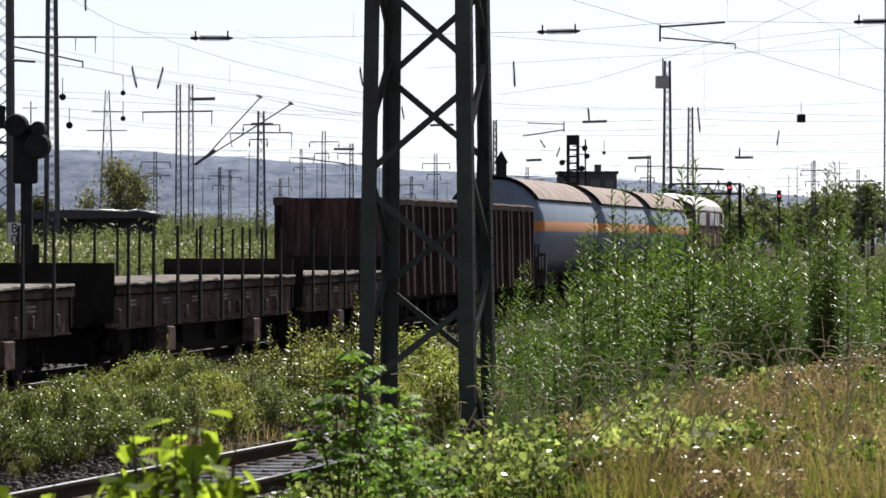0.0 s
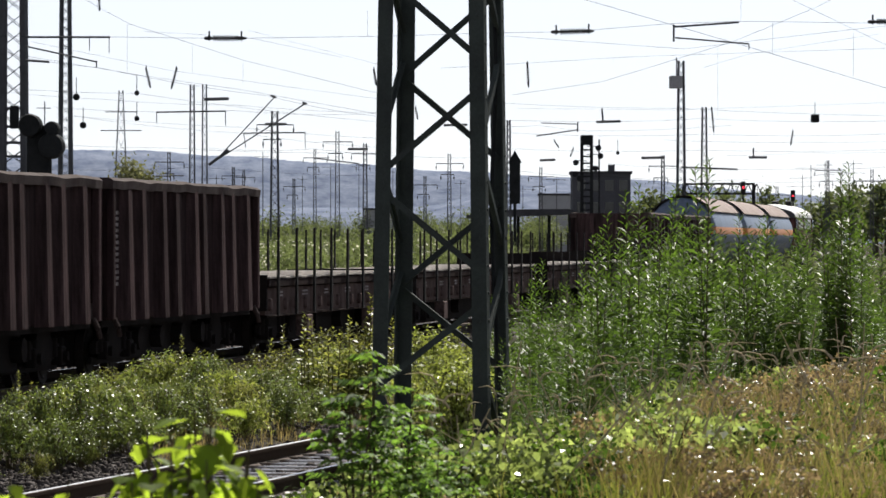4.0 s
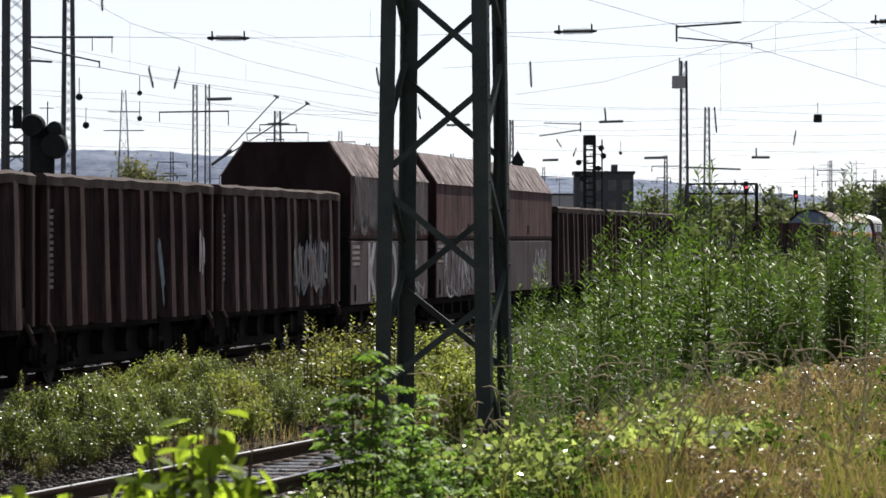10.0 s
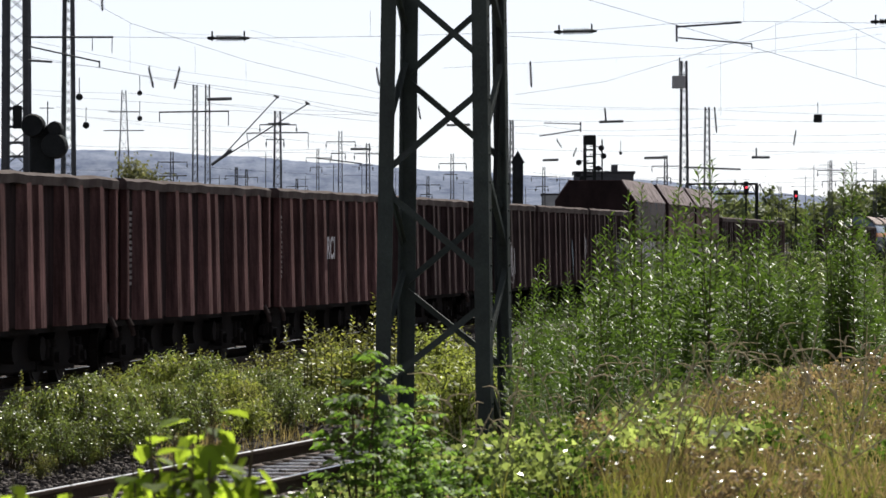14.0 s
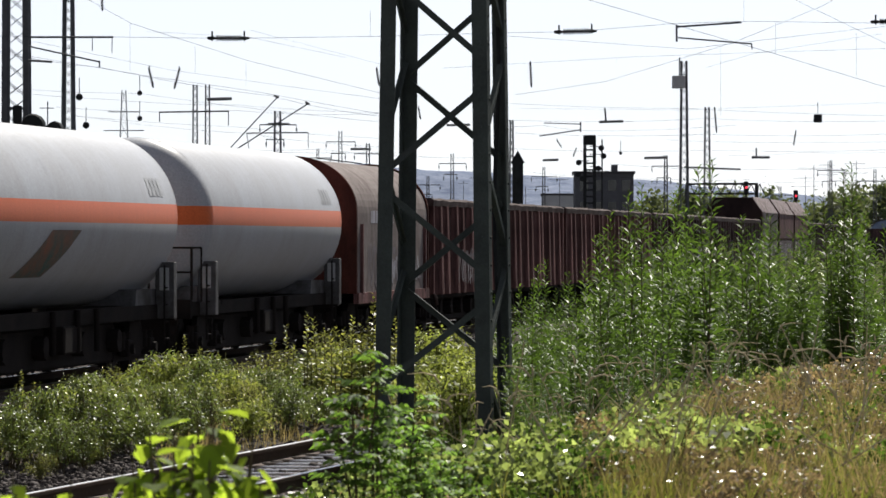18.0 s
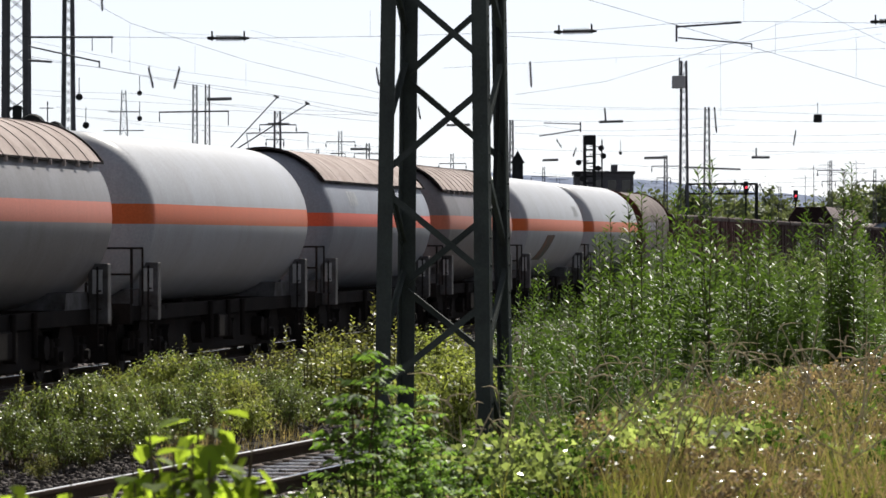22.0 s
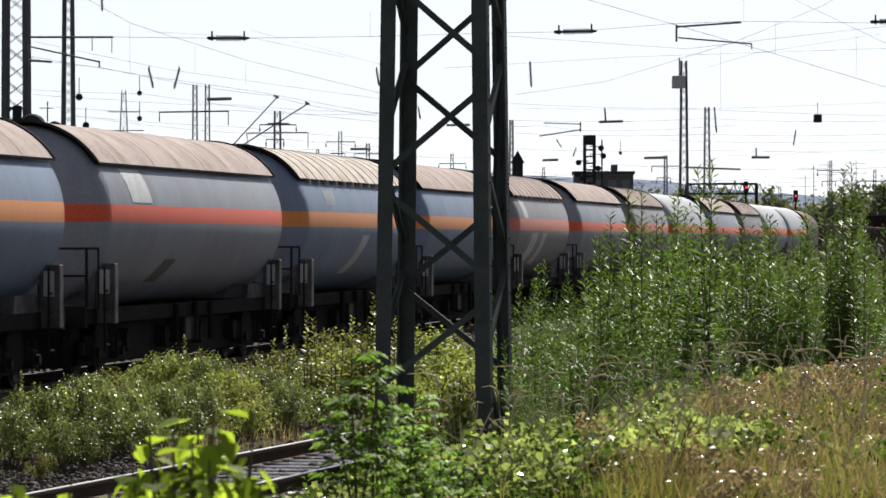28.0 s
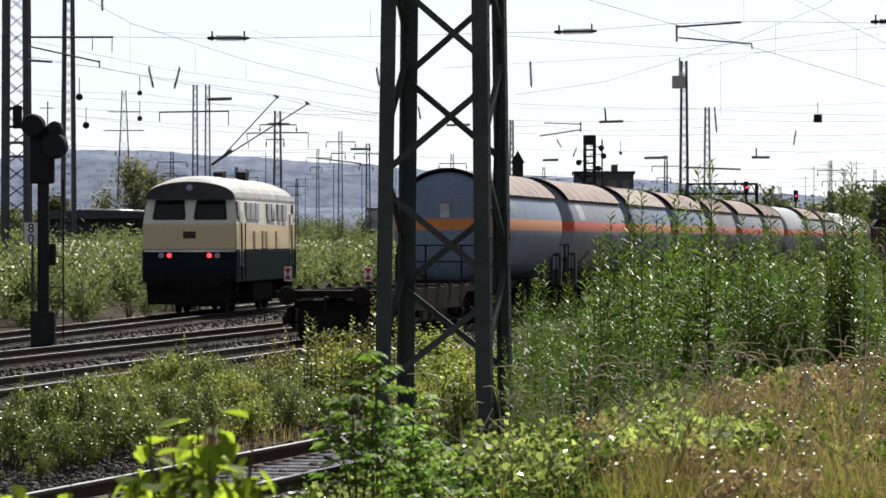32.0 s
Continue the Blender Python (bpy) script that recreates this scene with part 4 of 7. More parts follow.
def diesel(name, label, upper, lower, roof, length=15.6, lit=True):
    g = thing(name, label, "locomotive")
    h, w = length / 2, 1.52
    bm = bmesh.new()
    box(bm, -h, h, -w, w, 1.0, 2.02, 0.04)
    part("lower_body", bm, lower, g, "dark lower body side")
    # upper body with ends that lean inwards
    bm = bmesh.new()
    a = [(-h, 2.0), (-h, 2.85), (-h + 0.35, 3.74), (h - 0.35, 3.74), (h, 2.85), (h, 2.0)]
    left = [bm.verts.new((x, -w + (0.10 if z > 3 else 0), z)) for x, z in a]
    right = [bm.verts.new((x, w - (0.10 if z > 3 else 0), z)) for x, z in a]
    bm.faces.new(left)
    bm.faces.new(right[::-1])
    for i in range(6):
        bm.faces.new((left[i], right[i], right[(i + 1) % 6], left[(i + 1) % 6]))
    bmesh.ops.recalc_face_normals(bm, faces=bm.faces)
    bmesh.ops.bevel(bm, geom=[e for e in bm.edges], offset=0.06, segments=2, affect="EDGES")
    part("upper_body", bm, upper, g, smooth=False)
    bm = bmesh.new()
    rows = []
    for x, k in ((-h + 0.14, 0.70), (-h + 0.5, 0.86), (-h + 1.2, 0.96), (-h + 2.2, 1.0), (h - 2.2, 1.0), (h - 1.2, 0.96), (h - 0.5, 0.86), (h - 0.14, 0.70)):
        sec = loco_section(1.44, 3.66, 3.72, 3.74 + 0.68 * k, 14)
        rows.append([bm.verts.new((x, y, z)) for y, z in sec])
    for p, q in zip(rows, rows[1:]):
        for i in range(len(p) - 1):
            bm.faces.new((p[i], p[i + 1], q[i + 1], q[i]))
    bm.faces.new(rows[0])
    bm.faces.new(rows[-1][::-1])
    bmesh.ops.recalc_face_normals(bm, faces=bm.faces)
    part("roof", bm, roof, g, "pale grey rounded roof")
    for s in (-1, 1):
        bm = bmesh.new()
        prism(bm, [(y * 0.985, z) for y, z in loco_section(1.44, 3.64, 3.72, 3.74 + 0.68 * 0.66, 14)], *sorted((s * (h - 0.16), s * (h - 0.06))))
        part("visor", bm, M["roofing"], g, "dark visor under the roof end")
        bm = bmesh.new()
        rod(bm, (s * (h - 0.1), 0, 4.02), (s * (h + 0.02), 0, 4.02), 0.10, n=14)
        part("top_lamp", bm, M["lamp_off"], g)
    for y in (-0.48, 0.30):
        bm = bmesh.new()
        prism(bm, [(1.3, 4.2), (1.8, 4.2), (2.1, 4.70), (1.1, 4.64)], y - 0.12, y + 0.2, "y")
        part("exhaust_hood", bm, M["black"], g, "black exhaust hood")
    for x in (-5.2, -3.4, 0.4, 5.0):
        bm = bmesh.new()
        box(bm, x - 0.3, x + 0.3, -0.4, 0.4, 4.26, 4.42, 0.03)
        part("roof_vent", bm, roof, g)
    for s in (-1, 1):
        # cab windows on each end
        for y in (-0.66, 0.66):
            bm = bmesh.new()
            zs = (3.02, 3.60)
            def face_x(z):
                return s * (h - 0.35 * max(z - 2.85, 0) / 0.89 + 0.012)
            q = [(y - 0.50, zs[0]), (y + 0.50, zs[0]), (y + 0.44, zs[1]), (y - 0.44, zs[1])]
            va = [bm.verts.new((face_x(z), yy, z)) for yy, z in q]
            vb = [bm.verts.new((face_x(z) - s * 0.03, yy, z)) for yy, z in q]
            bm.faces.new(va)
            bm.faces.new(vb[::-1])
            for i in range(4):
                bm.faces.new((va[i], va[(i + 1) % 4], vb[(i + 1) % 4], vb[i]))
            bmesh.ops.recalc_face_normals(bm, faces=bm.faces)
            wd = part("cab_window", bm, M["glass"], g, "dark cab windscreen")
            bm = bmesh.new()
            for (ya, za), (yb, zb) in zip(q, q[1:] + q[:1]):
                beam(bm, (face_x(za) + s * 0.005, ya, za), (face_x(zb) + s * 0.005, yb, zb), 0.05, 0.05)
            part("window_rubber", bm, M["black"], wd)
        for y in (-0.92, 0.92):
            bm = bmesh.new()
            rod(bm, (s * h, y * 0.70, 1.86), (s * (h + 0.05), y * 0.70, 1.86), 0.075, n=16)
            part("tail_lamp", bm, M["red_lamp"] if s < 0 and lit else M["lamp_off"], g, "glowing red tail lamp" if s < 0 and lit else "")
            bm = bmesh.new()
            rod(bm, (s * h, y * 0.98, 1.86), (s * (h + 0.05), y * 0.98, 1.86), 0.09, n=16)
            part("head_lamp", bm, M["lamp_off"], g)
        bm = bmesh.new()
        box(bm, s * (h + 0.008) - 0.01, s * (h + 0.008) + 0.01, -0.2, 0.2, 2.4, 2.62)
        part("badge", bm, M["rim"], g, "plain brown badge")
        bm = bmesh.new()
        box(bm, s * (h + 0.02) - 0.03, s * (h + 0.02) + 0.03, -1.46, 1.46, 1.97, 2.03)
        part("trim_strip", bm, M["window_frame"], g)
        bm = bmesh.new()
        box(bm, s * (h + 0.1) - 0.12, s * (h + 0.1) + 0.12, -1.35, 1.35, 0.75, 1.3, 0.03)
        prism(bm, [(-1.3, 0.3), (1.3, 0.3), (1.35, 0.8), (-1.35, 0.8)], s * (h + 0.12) - 0.05, s * (h + 0.12) + 0.05)
        part("buffer_beam", bm, M["under"], g)
        buffers(g, s * (h + 0.2), s)
        # sides
        for x in (-h + 1.25, h - 1.25):
            bm = bmesh.new()
            box(bm, x - 0.4, x + 0.4, s * (w - 0.03) - 0.03, s * (w - 0.03) + 0.035, 1.5, 3.25)
            part("cab_door", bm, upper, g)
        for i, x in enumerate((-h + 0.62, -h + 2.9, -h + 4.0, -h + 5.1, 0.4, 1.5, 3.2, 4.6, h - 0.62)):
            bm = bmesh.new()
            ww = 0.32 if i in (0, 8) else 0.46
            box(bm, x - ww, x + ww, s * (w - 0.055) - 0.05, s * (w - 0.055) + 0.03, 3.0, 3.58, 0.02)
            wd = part("side_window", bm, M["glass"] if i in (0, 5, 8) else M["window_frame"], g)
        for x in (-3.4, -1.2, -0.3, 2.4):
            bm = bmesh.new()
            for k in range(9):
                z = 2.1 + k * 0.065
                box(bm, x - 0.35, x + 0.35, s * w - 0.03, s * w + 0.02, z, z + 0.035)
            part("louvre", bm, M["cream"], g)
        bm = bmesh.new()
        box(bm, -2.4, 2.4, s * 1.1 - 0.25, s * 1.1 + 0.25, 0.35, 1.0, 0.05)
        part("fuel_tank", bm, M["under"], g)
        for x in (-h + 1.7, -h + 0.8, h - 0.8, h - 1.7):
            bm = bmesh.new()
            rod(bm, (x, s * (w + 0.05), 1.1), (x, s * (w + 0.05), 2.9), 0.02, n=6)
            part("handrail", bm, M["under"], g)
    running_gear(g, (-h + 3.6, h - 3.6))
    return g


# ---- the train, rear and front of each body in metres along the track at 19 s ----
def train():
    cars = []

    def put(ob, a, b, back=0.7):
        cars.append((ob, (a + b) / 2 - back))
        return ob

    put(diesel("electric_locomotive", "red and white locomotive at the head of the freight train", M["rust_b"], M["rust_c"], M["white_board"], 16.0, False), 418.5, 435.5)
    yel = tank(M["tank_yellow"], M["shade_tan"], "blue-grey gas tank wagon with tan sunshield and yellow stripe", 16.6)
    for a, b in ((399.5, 416.5), (381.3, 398.0), (362.5, 379.8)):
        put(copy_thing(yel, pose(0, 0, 0)), a, b)
    gd = {k: gondola(M[k], t, 13.1) for k, t in (("rust", "rust-brown high-sided open wagon with ribbed walls"), ("rust_b", "dull red high-sided open wagon with ribbed walls"), ("rust_c", "grey-brown high-sided open wagon with ribbed walls"))}
    put(copy_thing(gd["rust"], pose(0, 0, 0)), 347.6, 360.7)
    put(copy_thing(gd["rust"], pose(0, 0, 0)), 333.5, 346.6)
    put(flat_stakes("dark flat wagon with raised end board and steel stakes", 12.0, True), 321.0, 333.0)
    put(flat_stakes("brown flat wagon with pale deck and steel stakes", 17.4, True), 302.4, 319.8)
    put(flat_stakes("long brown flat wagon with pale deck and rows of steel stakes", 23.4), 275.8, 299.2)
    put(flat_stakes("brown flat wagon with pale deck and steel stakes", 17.4), 256.0, 273.4)
    kinds = ["rust", "rust", "rust_c"]
    for i, a in enumerate((241.4, 227.4, 213.2)):
        put(copy_thing(gd[kinds[i]], pose(0, 0, 0)), a, a + 13.1)
    for i, (a, b) in enumerate(((200.6, 212.0), (188.1, 199.5), (175.2, 186.6))):
        hp = hopper("mauve-brown covered hopper wagon with graffiti on its grey flaps", i)
        if i == 0:
            scrawl(hp, 1.0, 1.05, 3.8, 0.6, -1.466, M["graffiti"], 4, 5)
            scrawl(hp, 1.6, 1.6, 2.6, 0.5, -1.466, M["graffiti"], 5, 4)
        elif i == 1:
            scrawl(hp, -4.6, 0.98, 9.6, 1.25, -1.466, M["graffiti"], 11, 8)
            scrawl(hp, -4.4, 1.0, 9.2, 1.1, -1.472, M["graffiti_soft"], 13, 10)
            scrawl(hp, -2.2, 2.47, 4.9, 0.16, -1.478, M["graffiti_soft"], 12, 10)
        else:
            words(hp, "KMOP", -3.5, 1.0, 1.9, -1.468, M["graffiti"], "large pale graffiti letters", 0.95, 0.03)
            words(hp, "OH", 3.1, 1.62, 0.55, -1.468, M["graffiti"], "small pale graffiti letters", 1.0, 0.02)
            scrawl(hp, 1.6, 0.95, 3.6, 0.42, -1.466, M["graffiti"], 15, 6)
            for k, m in enumerate(("graffiti_dim", "graffiti_soft", "graffiti_dim", "graffiti_blue", "hopper_roof", "graffiti_soft")):
                scrawl(hp, -5.4, 2.5 + 0.03 * k, 10.6, 1.2, -1.473 - 0.006 * k, M[m], 30 + k, (22, 31, 26, 12, 24, 36)[k], "looping faded graffiti")
        put(hp, a, b)
    kinds = ["rust_c", "rust", "rust_c", "rust", "rust_b", "rust_b", "rust_b", "rust_b"]
    for i, a in enumerate((160.3, 146.4, 132.5, 118.4, 104.3, 90.2, 76.4, 62.1)):
        w = copy_thing(gd[kinds[i]], pose(0, 0, 0))
        if i == 0:
            scrawl(w, 0.6, 1.25, 4.2, 1.1, -1.585, M["graffiti_blue"], 41, 8)
            scrawl(w, 0.6, 1.3, 4.0, 0.95, -1.592, M["graffiti_soft"], 50, 8)
        elif i == 1:
            scrawl(w, 1.2, 1.2, 1.1, 1.2, -1.585, M["graffiti_blue"], 42, 1)
            scrawl(w, 4.7, 1.7, 1.0, 0.8, -1.585, M["graffiti"], 43, 2)
        elif i == 2:
            scrawl(w, -2.8, 1.15, 4.4, 1.15, -1.585, M["graffiti_soft"], 44, 9)
            scrawl(w, -2.6, 1.25, 4.0, 0.95, -1.592, M["graffiti"], 49, 7)
        elif i == 4:
            words(w, "RCI", -1.5, 1.95, 0.66, -1.60, M["graffiti"], "white painted letters", 1.0, 0.02)
        elif i == 7:
            scrawl(w, -2.6, 1.2, 5.4, 0.9, -1.585, M["graffiti_soft"], 46, 12)
        put(w, a, a + 13.1)
    put(covered("tarpaulin-covered coil wagon with red ends and lettering"), 50.8, 61.4)
    kinds = {
        "white": (M["tank_white"], None, "clean white gas tank wagon with orange stripe", False),
        "tan": (M["tank_dull"], M["shade_tan"], "dirty brown-grey gas tank wagon with tan sunshield and faded stripe", True),
        "rib": (M["tank_grey"], M["shade_tan"], "grey gas tank wagon with ribbed tan sunshield and orange stripe", True),
        "red": (M["tank_grey_red"], M["shade_tan"], "light grey gas tank wagon with tan sunshield and red stripe", False),
        "yellow": (M["tank_yellow"], M["shade_tan"], "blue-grey gas tank wagon with tan sunshield and yellow stripe", False),
        "pale": (M["tank_yellow"], M["shade_pale"], "blue-grey gas tank wagon with pale speckled sunshield and yellow stripe", True)}
    plan = [("white", 33.0, 48.3), ("white", 15.75, 30.95), ("tan", -0.1, 13.2), ("red", -17.6, -2.4), ("white", -35.85, -19.65), ("rib", -51.35, -38.1), ("red", -68.6, -53.75),
            ("rib", -84.3, -71.25), ("yellow", -101.8, -86.5), ("pale", -118.8, -103.7), ("red", -137.5, -120.8), ("yellow", -154.9, -139.75)]
    for i, (src, a, b) in enumerate(plan):
        paint, shade, text, ribbed = kinds[src]
        t = tank(paint, shade, text, b - a, ribbed)
        if i < 2 or i in (3, 9, 11):
            for k in range(4):
                u = (4.9 if i < 2 else -4.6) + 0.3 * k
                tank_patch(t, u, u + 0.22, 3.1, 3.42, M["tank_mark"], 0.05 * (k % 2), "faded maker's mark as a plain bar")
        if i == 1:
            tank_patch(t, -3.2, -1.2, 1.75, 2.5, M["graffiti_dark"], 1.5, "dark green and red graffiti patch")
        elif i == 7:
            tank_patch(t, -3.6, -2.2, 1.55, 2.55, M["plate_light"], 1.0)
            tank_patch(t, -1.0, -0.1, 1.65, 2.55, M["plate_light"], 0.8)
            tank_patch(t, -5.0, -4.1, 2.99, 3.5, M["plate_light"], -0.2)
        elif i == 10:
            tank_patch(t, -6.2, -4.6, 2.98, 3.55, M["plate_light"], -0.2)
            tank_patch(t, -3.0, -2.0, 1.6, 2.0, M["graffiti_dark"], 0.5, "dark smeared graffiti patch")
        elif i == 9:
            tank_patch(t, -0.5, 0.4, 1.6, 2.45, M["plate_light"], 1.0)
        if i == 11:
            bm = bmesh.new()
            box(bm, -7.62, -7.54, -0.12, 0.14, 2.95, 3.35, 0.02)
            part("end_plate", bm, M["plate_light"], t, "small white plate on the tank end")
        put(t, a, b, 0.0)
    put(container_flat("empty rusty container flat wagon at the end of the train", 16.7), -173.9, -157.2, 0.0)
    for src in (yel, *gd.values()):
        for o in (*src.children_recursive, src):
            bpy.data.objects.remove(o)
    return cars


make_ground()
make_tracks()
CARS = train()
LOCO = diesel("diesel_locomotive", "cream and dark blue diesel locomotive with lit red tail lamps", M["cream"], M["loco_blue"], M["loco_roof"])


# ---- masts, wires and signals ----
def lattice(bm, w0, w1, hgt, leg, panel, lace):
    """Four tapering legs with zigzag lacing on each face, about the origin."""
    def corner(i, z):
        w = (w0 + (w1 - w0) * z / hgt) / 2
        return Vector(((-w, -w), (w, -w), (w, w), (-w, w))[i] + (z,))
    for i in range(4):
        beam(bm, corner(i, 0), corner(i, hgt), leg, leg)
    n = max(int(hgt / panel), 2)
    for k in range(n):
        za, zb = hgt * k / n, hgt * (k + 1) / n
        for i in range(4):
            j = (i + 1) % 4
            for a, b in ((i, j), (j, i)):
                beam(bm, corner(a, za), corner(b, zb), lace, lace * 0.6)


def near_mast():
    """The green lattice mast beside the siding: angle-section legs and flat lacing bars."""
    g = thing("catenary_mast", "dark green riveted lattice mast standing beside the siding", "mast", pose(0.012, 43.0, 0.1, 0, 0, -11.6))
    hgt, w0, w1, foot = 11.0, 1.18, 0.885, -0.3
    L = 0.15

    def half(z):
        return (w0 + (w1 - w0) * (z - foot) / hgt) / 2
    for sx, sy in ((-1, -1), (1, -1), (1, 1), (-1, 1)):
        bm = bmesh.new()
        rings = []
        for z in (foot, foot + hgt):
            c = half(z)
            t = 0.016
            sec = [(c, c), (c - L, c), (c - L, c - t), (c - t, c - t), (c - t, c - L), (c, c - L)]
            rings.append([bm.verts.new((sx * x, sy * y, z)) for x, y in sec])
        for i in range(6):
            bm.faces.new((rings[0][i], rings[0][(i + 1) % 6], rings[1][(i + 1) % 6], rings[1][i]))
        bm.faces.new(rings[0])
        bm.faces.new(rings[1][::-1])
        bmesh.ops.recalc_face_normals(bm, faces=bm.faces)
        part("leg", bm, M["mast"], g)
        bm = bmesh.new()
        z = foot + 0.4
        while z < foot + hgt - 0.2:
            c = half(z)
            rod(bm, (sx * (c - L * 0.5), sy * c, z), (sx * (c - L * 0.5), sy * (c + 0.012), z), 0.016, n=6)
            rod(bm, (sx * c, sy * (c - L * 0.5), z), (sx * (c + 0.012), sy * (c - L * 0.5), z), 0.016, n=6)
            z += 0.27
        stuff_part("rivets", bm, M["mast"], g)
    pitch = 1.045
    rise, shift = (0.98, 1.045, 1.22, 1.045), (0.03, 0.3, -0.08, 0.3)
    for face in range(4):
        for k in range(0, 9):
            lo = 1.90 + (k // 2 - 1) * 2 * pitch + (k % 2) * rise[face] + shift[face]
            hi = lo + 0.78
            if lo < foot + 0.1:
                continue
            flip = (k % 2 == 0) ^ (face == 3)
            ca, cb = half(lo) - 0.07, half(hi) - 0.07
            a, b = (-ca, lo), (cb, hi)
            if flip:
                a, b = (ca, lo), (-cb, hi)
            y0, y1 = half(lo) - 0.02, half(hi) - 0.02
            pa, pb = Vector((a[0], -y0, a[1])), Vector((b[0], -y1, b[1]))
            r = Matrix.Rotation(face * math.pi / 2, 3, "Z")
            bm = bmesh.new()
            d = (pb - pa).normalized()
            nrm = Vector((0, -1, 0))
            up = d.cross(nrm).normalized()
            vs = []
            for p in (pa, pb):
                for u, v in ((-0.031, 0), (0.031, 0), (0.031, 0.012), (-0.020, 0.012), (-0.020, 0.05), (-0.031, 0.05)):
                    vs.append(bm.verts.new(r @ (p + up * u + nrm * -v)))
            for i in range(6):
                bm.faces.new((vs[i], vs[(i + 1) % 6], vs[6 + (i + 1) % 6], vs[6 + i]))
            bm.faces.new(vs[:6])
            bm.faces.new(vs[6:][::-1])
            bmesh.ops.recalc_face_normals(bm, faces=bm.faces)
            part("lacing_bar", bm, M["mast"], g)
    bm = bmesh.new()
    box(bm, -0.7, 0.7, -0.7, 0.7, -0.7, -0.42, 0.04)
    part("footing", bm, M["sleeper"], g, "concrete footing hidden in weeds")
    # bundled cable that runs up beside one leg
    bm = bmesh.new()
    pts = [(half(z) - 0.09 + 0.03 * math.sin(z * 1.9), half(z) - 0.20 - 0.05 * math.sin(z * 1.3), z) for z in [0.1 + 0.2 * k for k in range(52)]]
    prev = None
    for p in pts:
        ring = [bm.verts.new((p[0] + 0.02 * math.cos(k * 1.047), p[1] + 0.02 * math.sin(k * 1.047), p[2])) for k in range(6)]
        if prev:
            for k in range(6):
                bm.faces.new((prev[k], prev[(k + 1) % 6], ring[(k + 1) % 6], ring[k]))
        prev = ring
    part("cable", bm, M["black"], g, "dark cable tied along a leg")


def far_mast(x, y, top, width, label="haze-grey steel lattice mast in the yard", taper=0.6, ground=-0.3, arms=(), thick=0.0, panel=0.0):
    g = thing("lattice_mast", label, "mast", pose(x, y, ground, 0, 0, random.uniform(-12, 12)), "lattice masts of the yard")
    hgt = top - ground
    leg, panel, lace = thick or max(width * 0.12, 0.07), panel or max(width * 0.95, 0.55), max(width * 0.045, 0.035)

    def corner(i, z):
        w = width * (1 + (taper - 1) * z / hgt) / 2
        return Vector(((-w, -w), (w, -w), (w, w), (-w, w))[i] + (z,))
    for i in range(4):
        bm = bmesh.new()
        beam(bm, corner(i, 0), corner(i, hgt), leg, leg)
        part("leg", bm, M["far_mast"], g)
    n = max(int(hgt / panel), 2)
    for i in range(4):
        bm = bmesh.new()
        for k in range(n):
            for a, b in ((i, (i + 1) % 4), ((i + 1) % 4, i)):
                beam(bm, corner(a, hgt * k / n), corner(b, hgt * (k + 1) / n), lace, lace * 0.6)
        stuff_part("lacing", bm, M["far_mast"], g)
    for z, a, b in arms:
        bm = bmesh.new()
        beam(bm, (a, 0, z - ground), (b, 0, z - ground), 0.11, 0.11)
        for e in (a, b):
            rod(bm, (e, 0, z - ground), (e, 0, z - ground - 0.8), 0.03, n=6)
            rod(bm, (e, 0, z - ground - 0.3), (e, 0, z - ground - 0.6), 0.08, n=8)
        part("cross_arm", bm, M["far_mast"], g)
    return g


def tube(name, pts, r, mat, parent, sag=0.0, n=4):
    """A wire through the given places; sag in metres between the ends."""
    full = []
    for a, b in zip(pts, pts[1:]):
        a, b = Vector(a), Vector(b)
        k = 8 if sag else 1
        for i in range(k):
            t = i / k
            full.append(a.lerp(b, t) - Vector((0, 0, sag * 4 * t * (1 - t))))
    full.append(Vector(pts[-1]))
    bm = bmesh.new()
    rows = []
    for i, p in enumerate(full):
        d = (full[min(i + 1, len(full) - 1)] - full[max(i - 1, 0)]).normalized()
        u = d.cross(Vector((0, 1, 0.01))).normalized()
        v = d.cross(u)
        rows.append([bm.verts.new(p + (u * math.cos(2 * math.pi * j / n) + v * math.sin(2 * math.pi * j / n)) * r) for j in range(n)])
    for a, b in zip(rows, rows[1:]):
        for j in range(n):
            bm.faces.new((a[j], a[(j + 1) % n], b[(j + 1) % n], b[j]))
    return part(name, bm, mat, parent)


def insulator(parent, a, b, r, discs=9):
    """A string of discs between two places, with end fittings."""
    a, b = Vector(a), Vector(b)
    d = b - a
    bm = bmesh.new()
    rod(bm, (0, 0, 0), d, r * 0.35, n=6)
    for k in range(discs):
        p = d * (0.22 + 0.56 * k / (discs - 1))
        q = p + d.normalized() * (d.length * 0.035)
        rod(bm, p, q, r, r * 0.75, n=10)
    g = part("insulator", bm, M["insulator"], parent, "brown ribbed insulator")
    g.matrix_basis = Matrix.Translation(a)
    bm = bmesh.new()
    for t in (0.12, 0.88):
        p = d * t
        rod(bm, p - Vector((0, 0, r * 0.9)), p + Vector((0, 0, r * 2.2)), r * 0.3, n=6)
        rod(bm, p - d * 0.1, p + d * 0.06, r * 0.55, n=8)
    part("end_fitting", bm, M["black"], g)
    return g


def spot(x, y, d):
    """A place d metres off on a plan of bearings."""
    return ((x - 784) / 7710 * d, d, 2.33 - (y - 426.15) / 7710 * d)


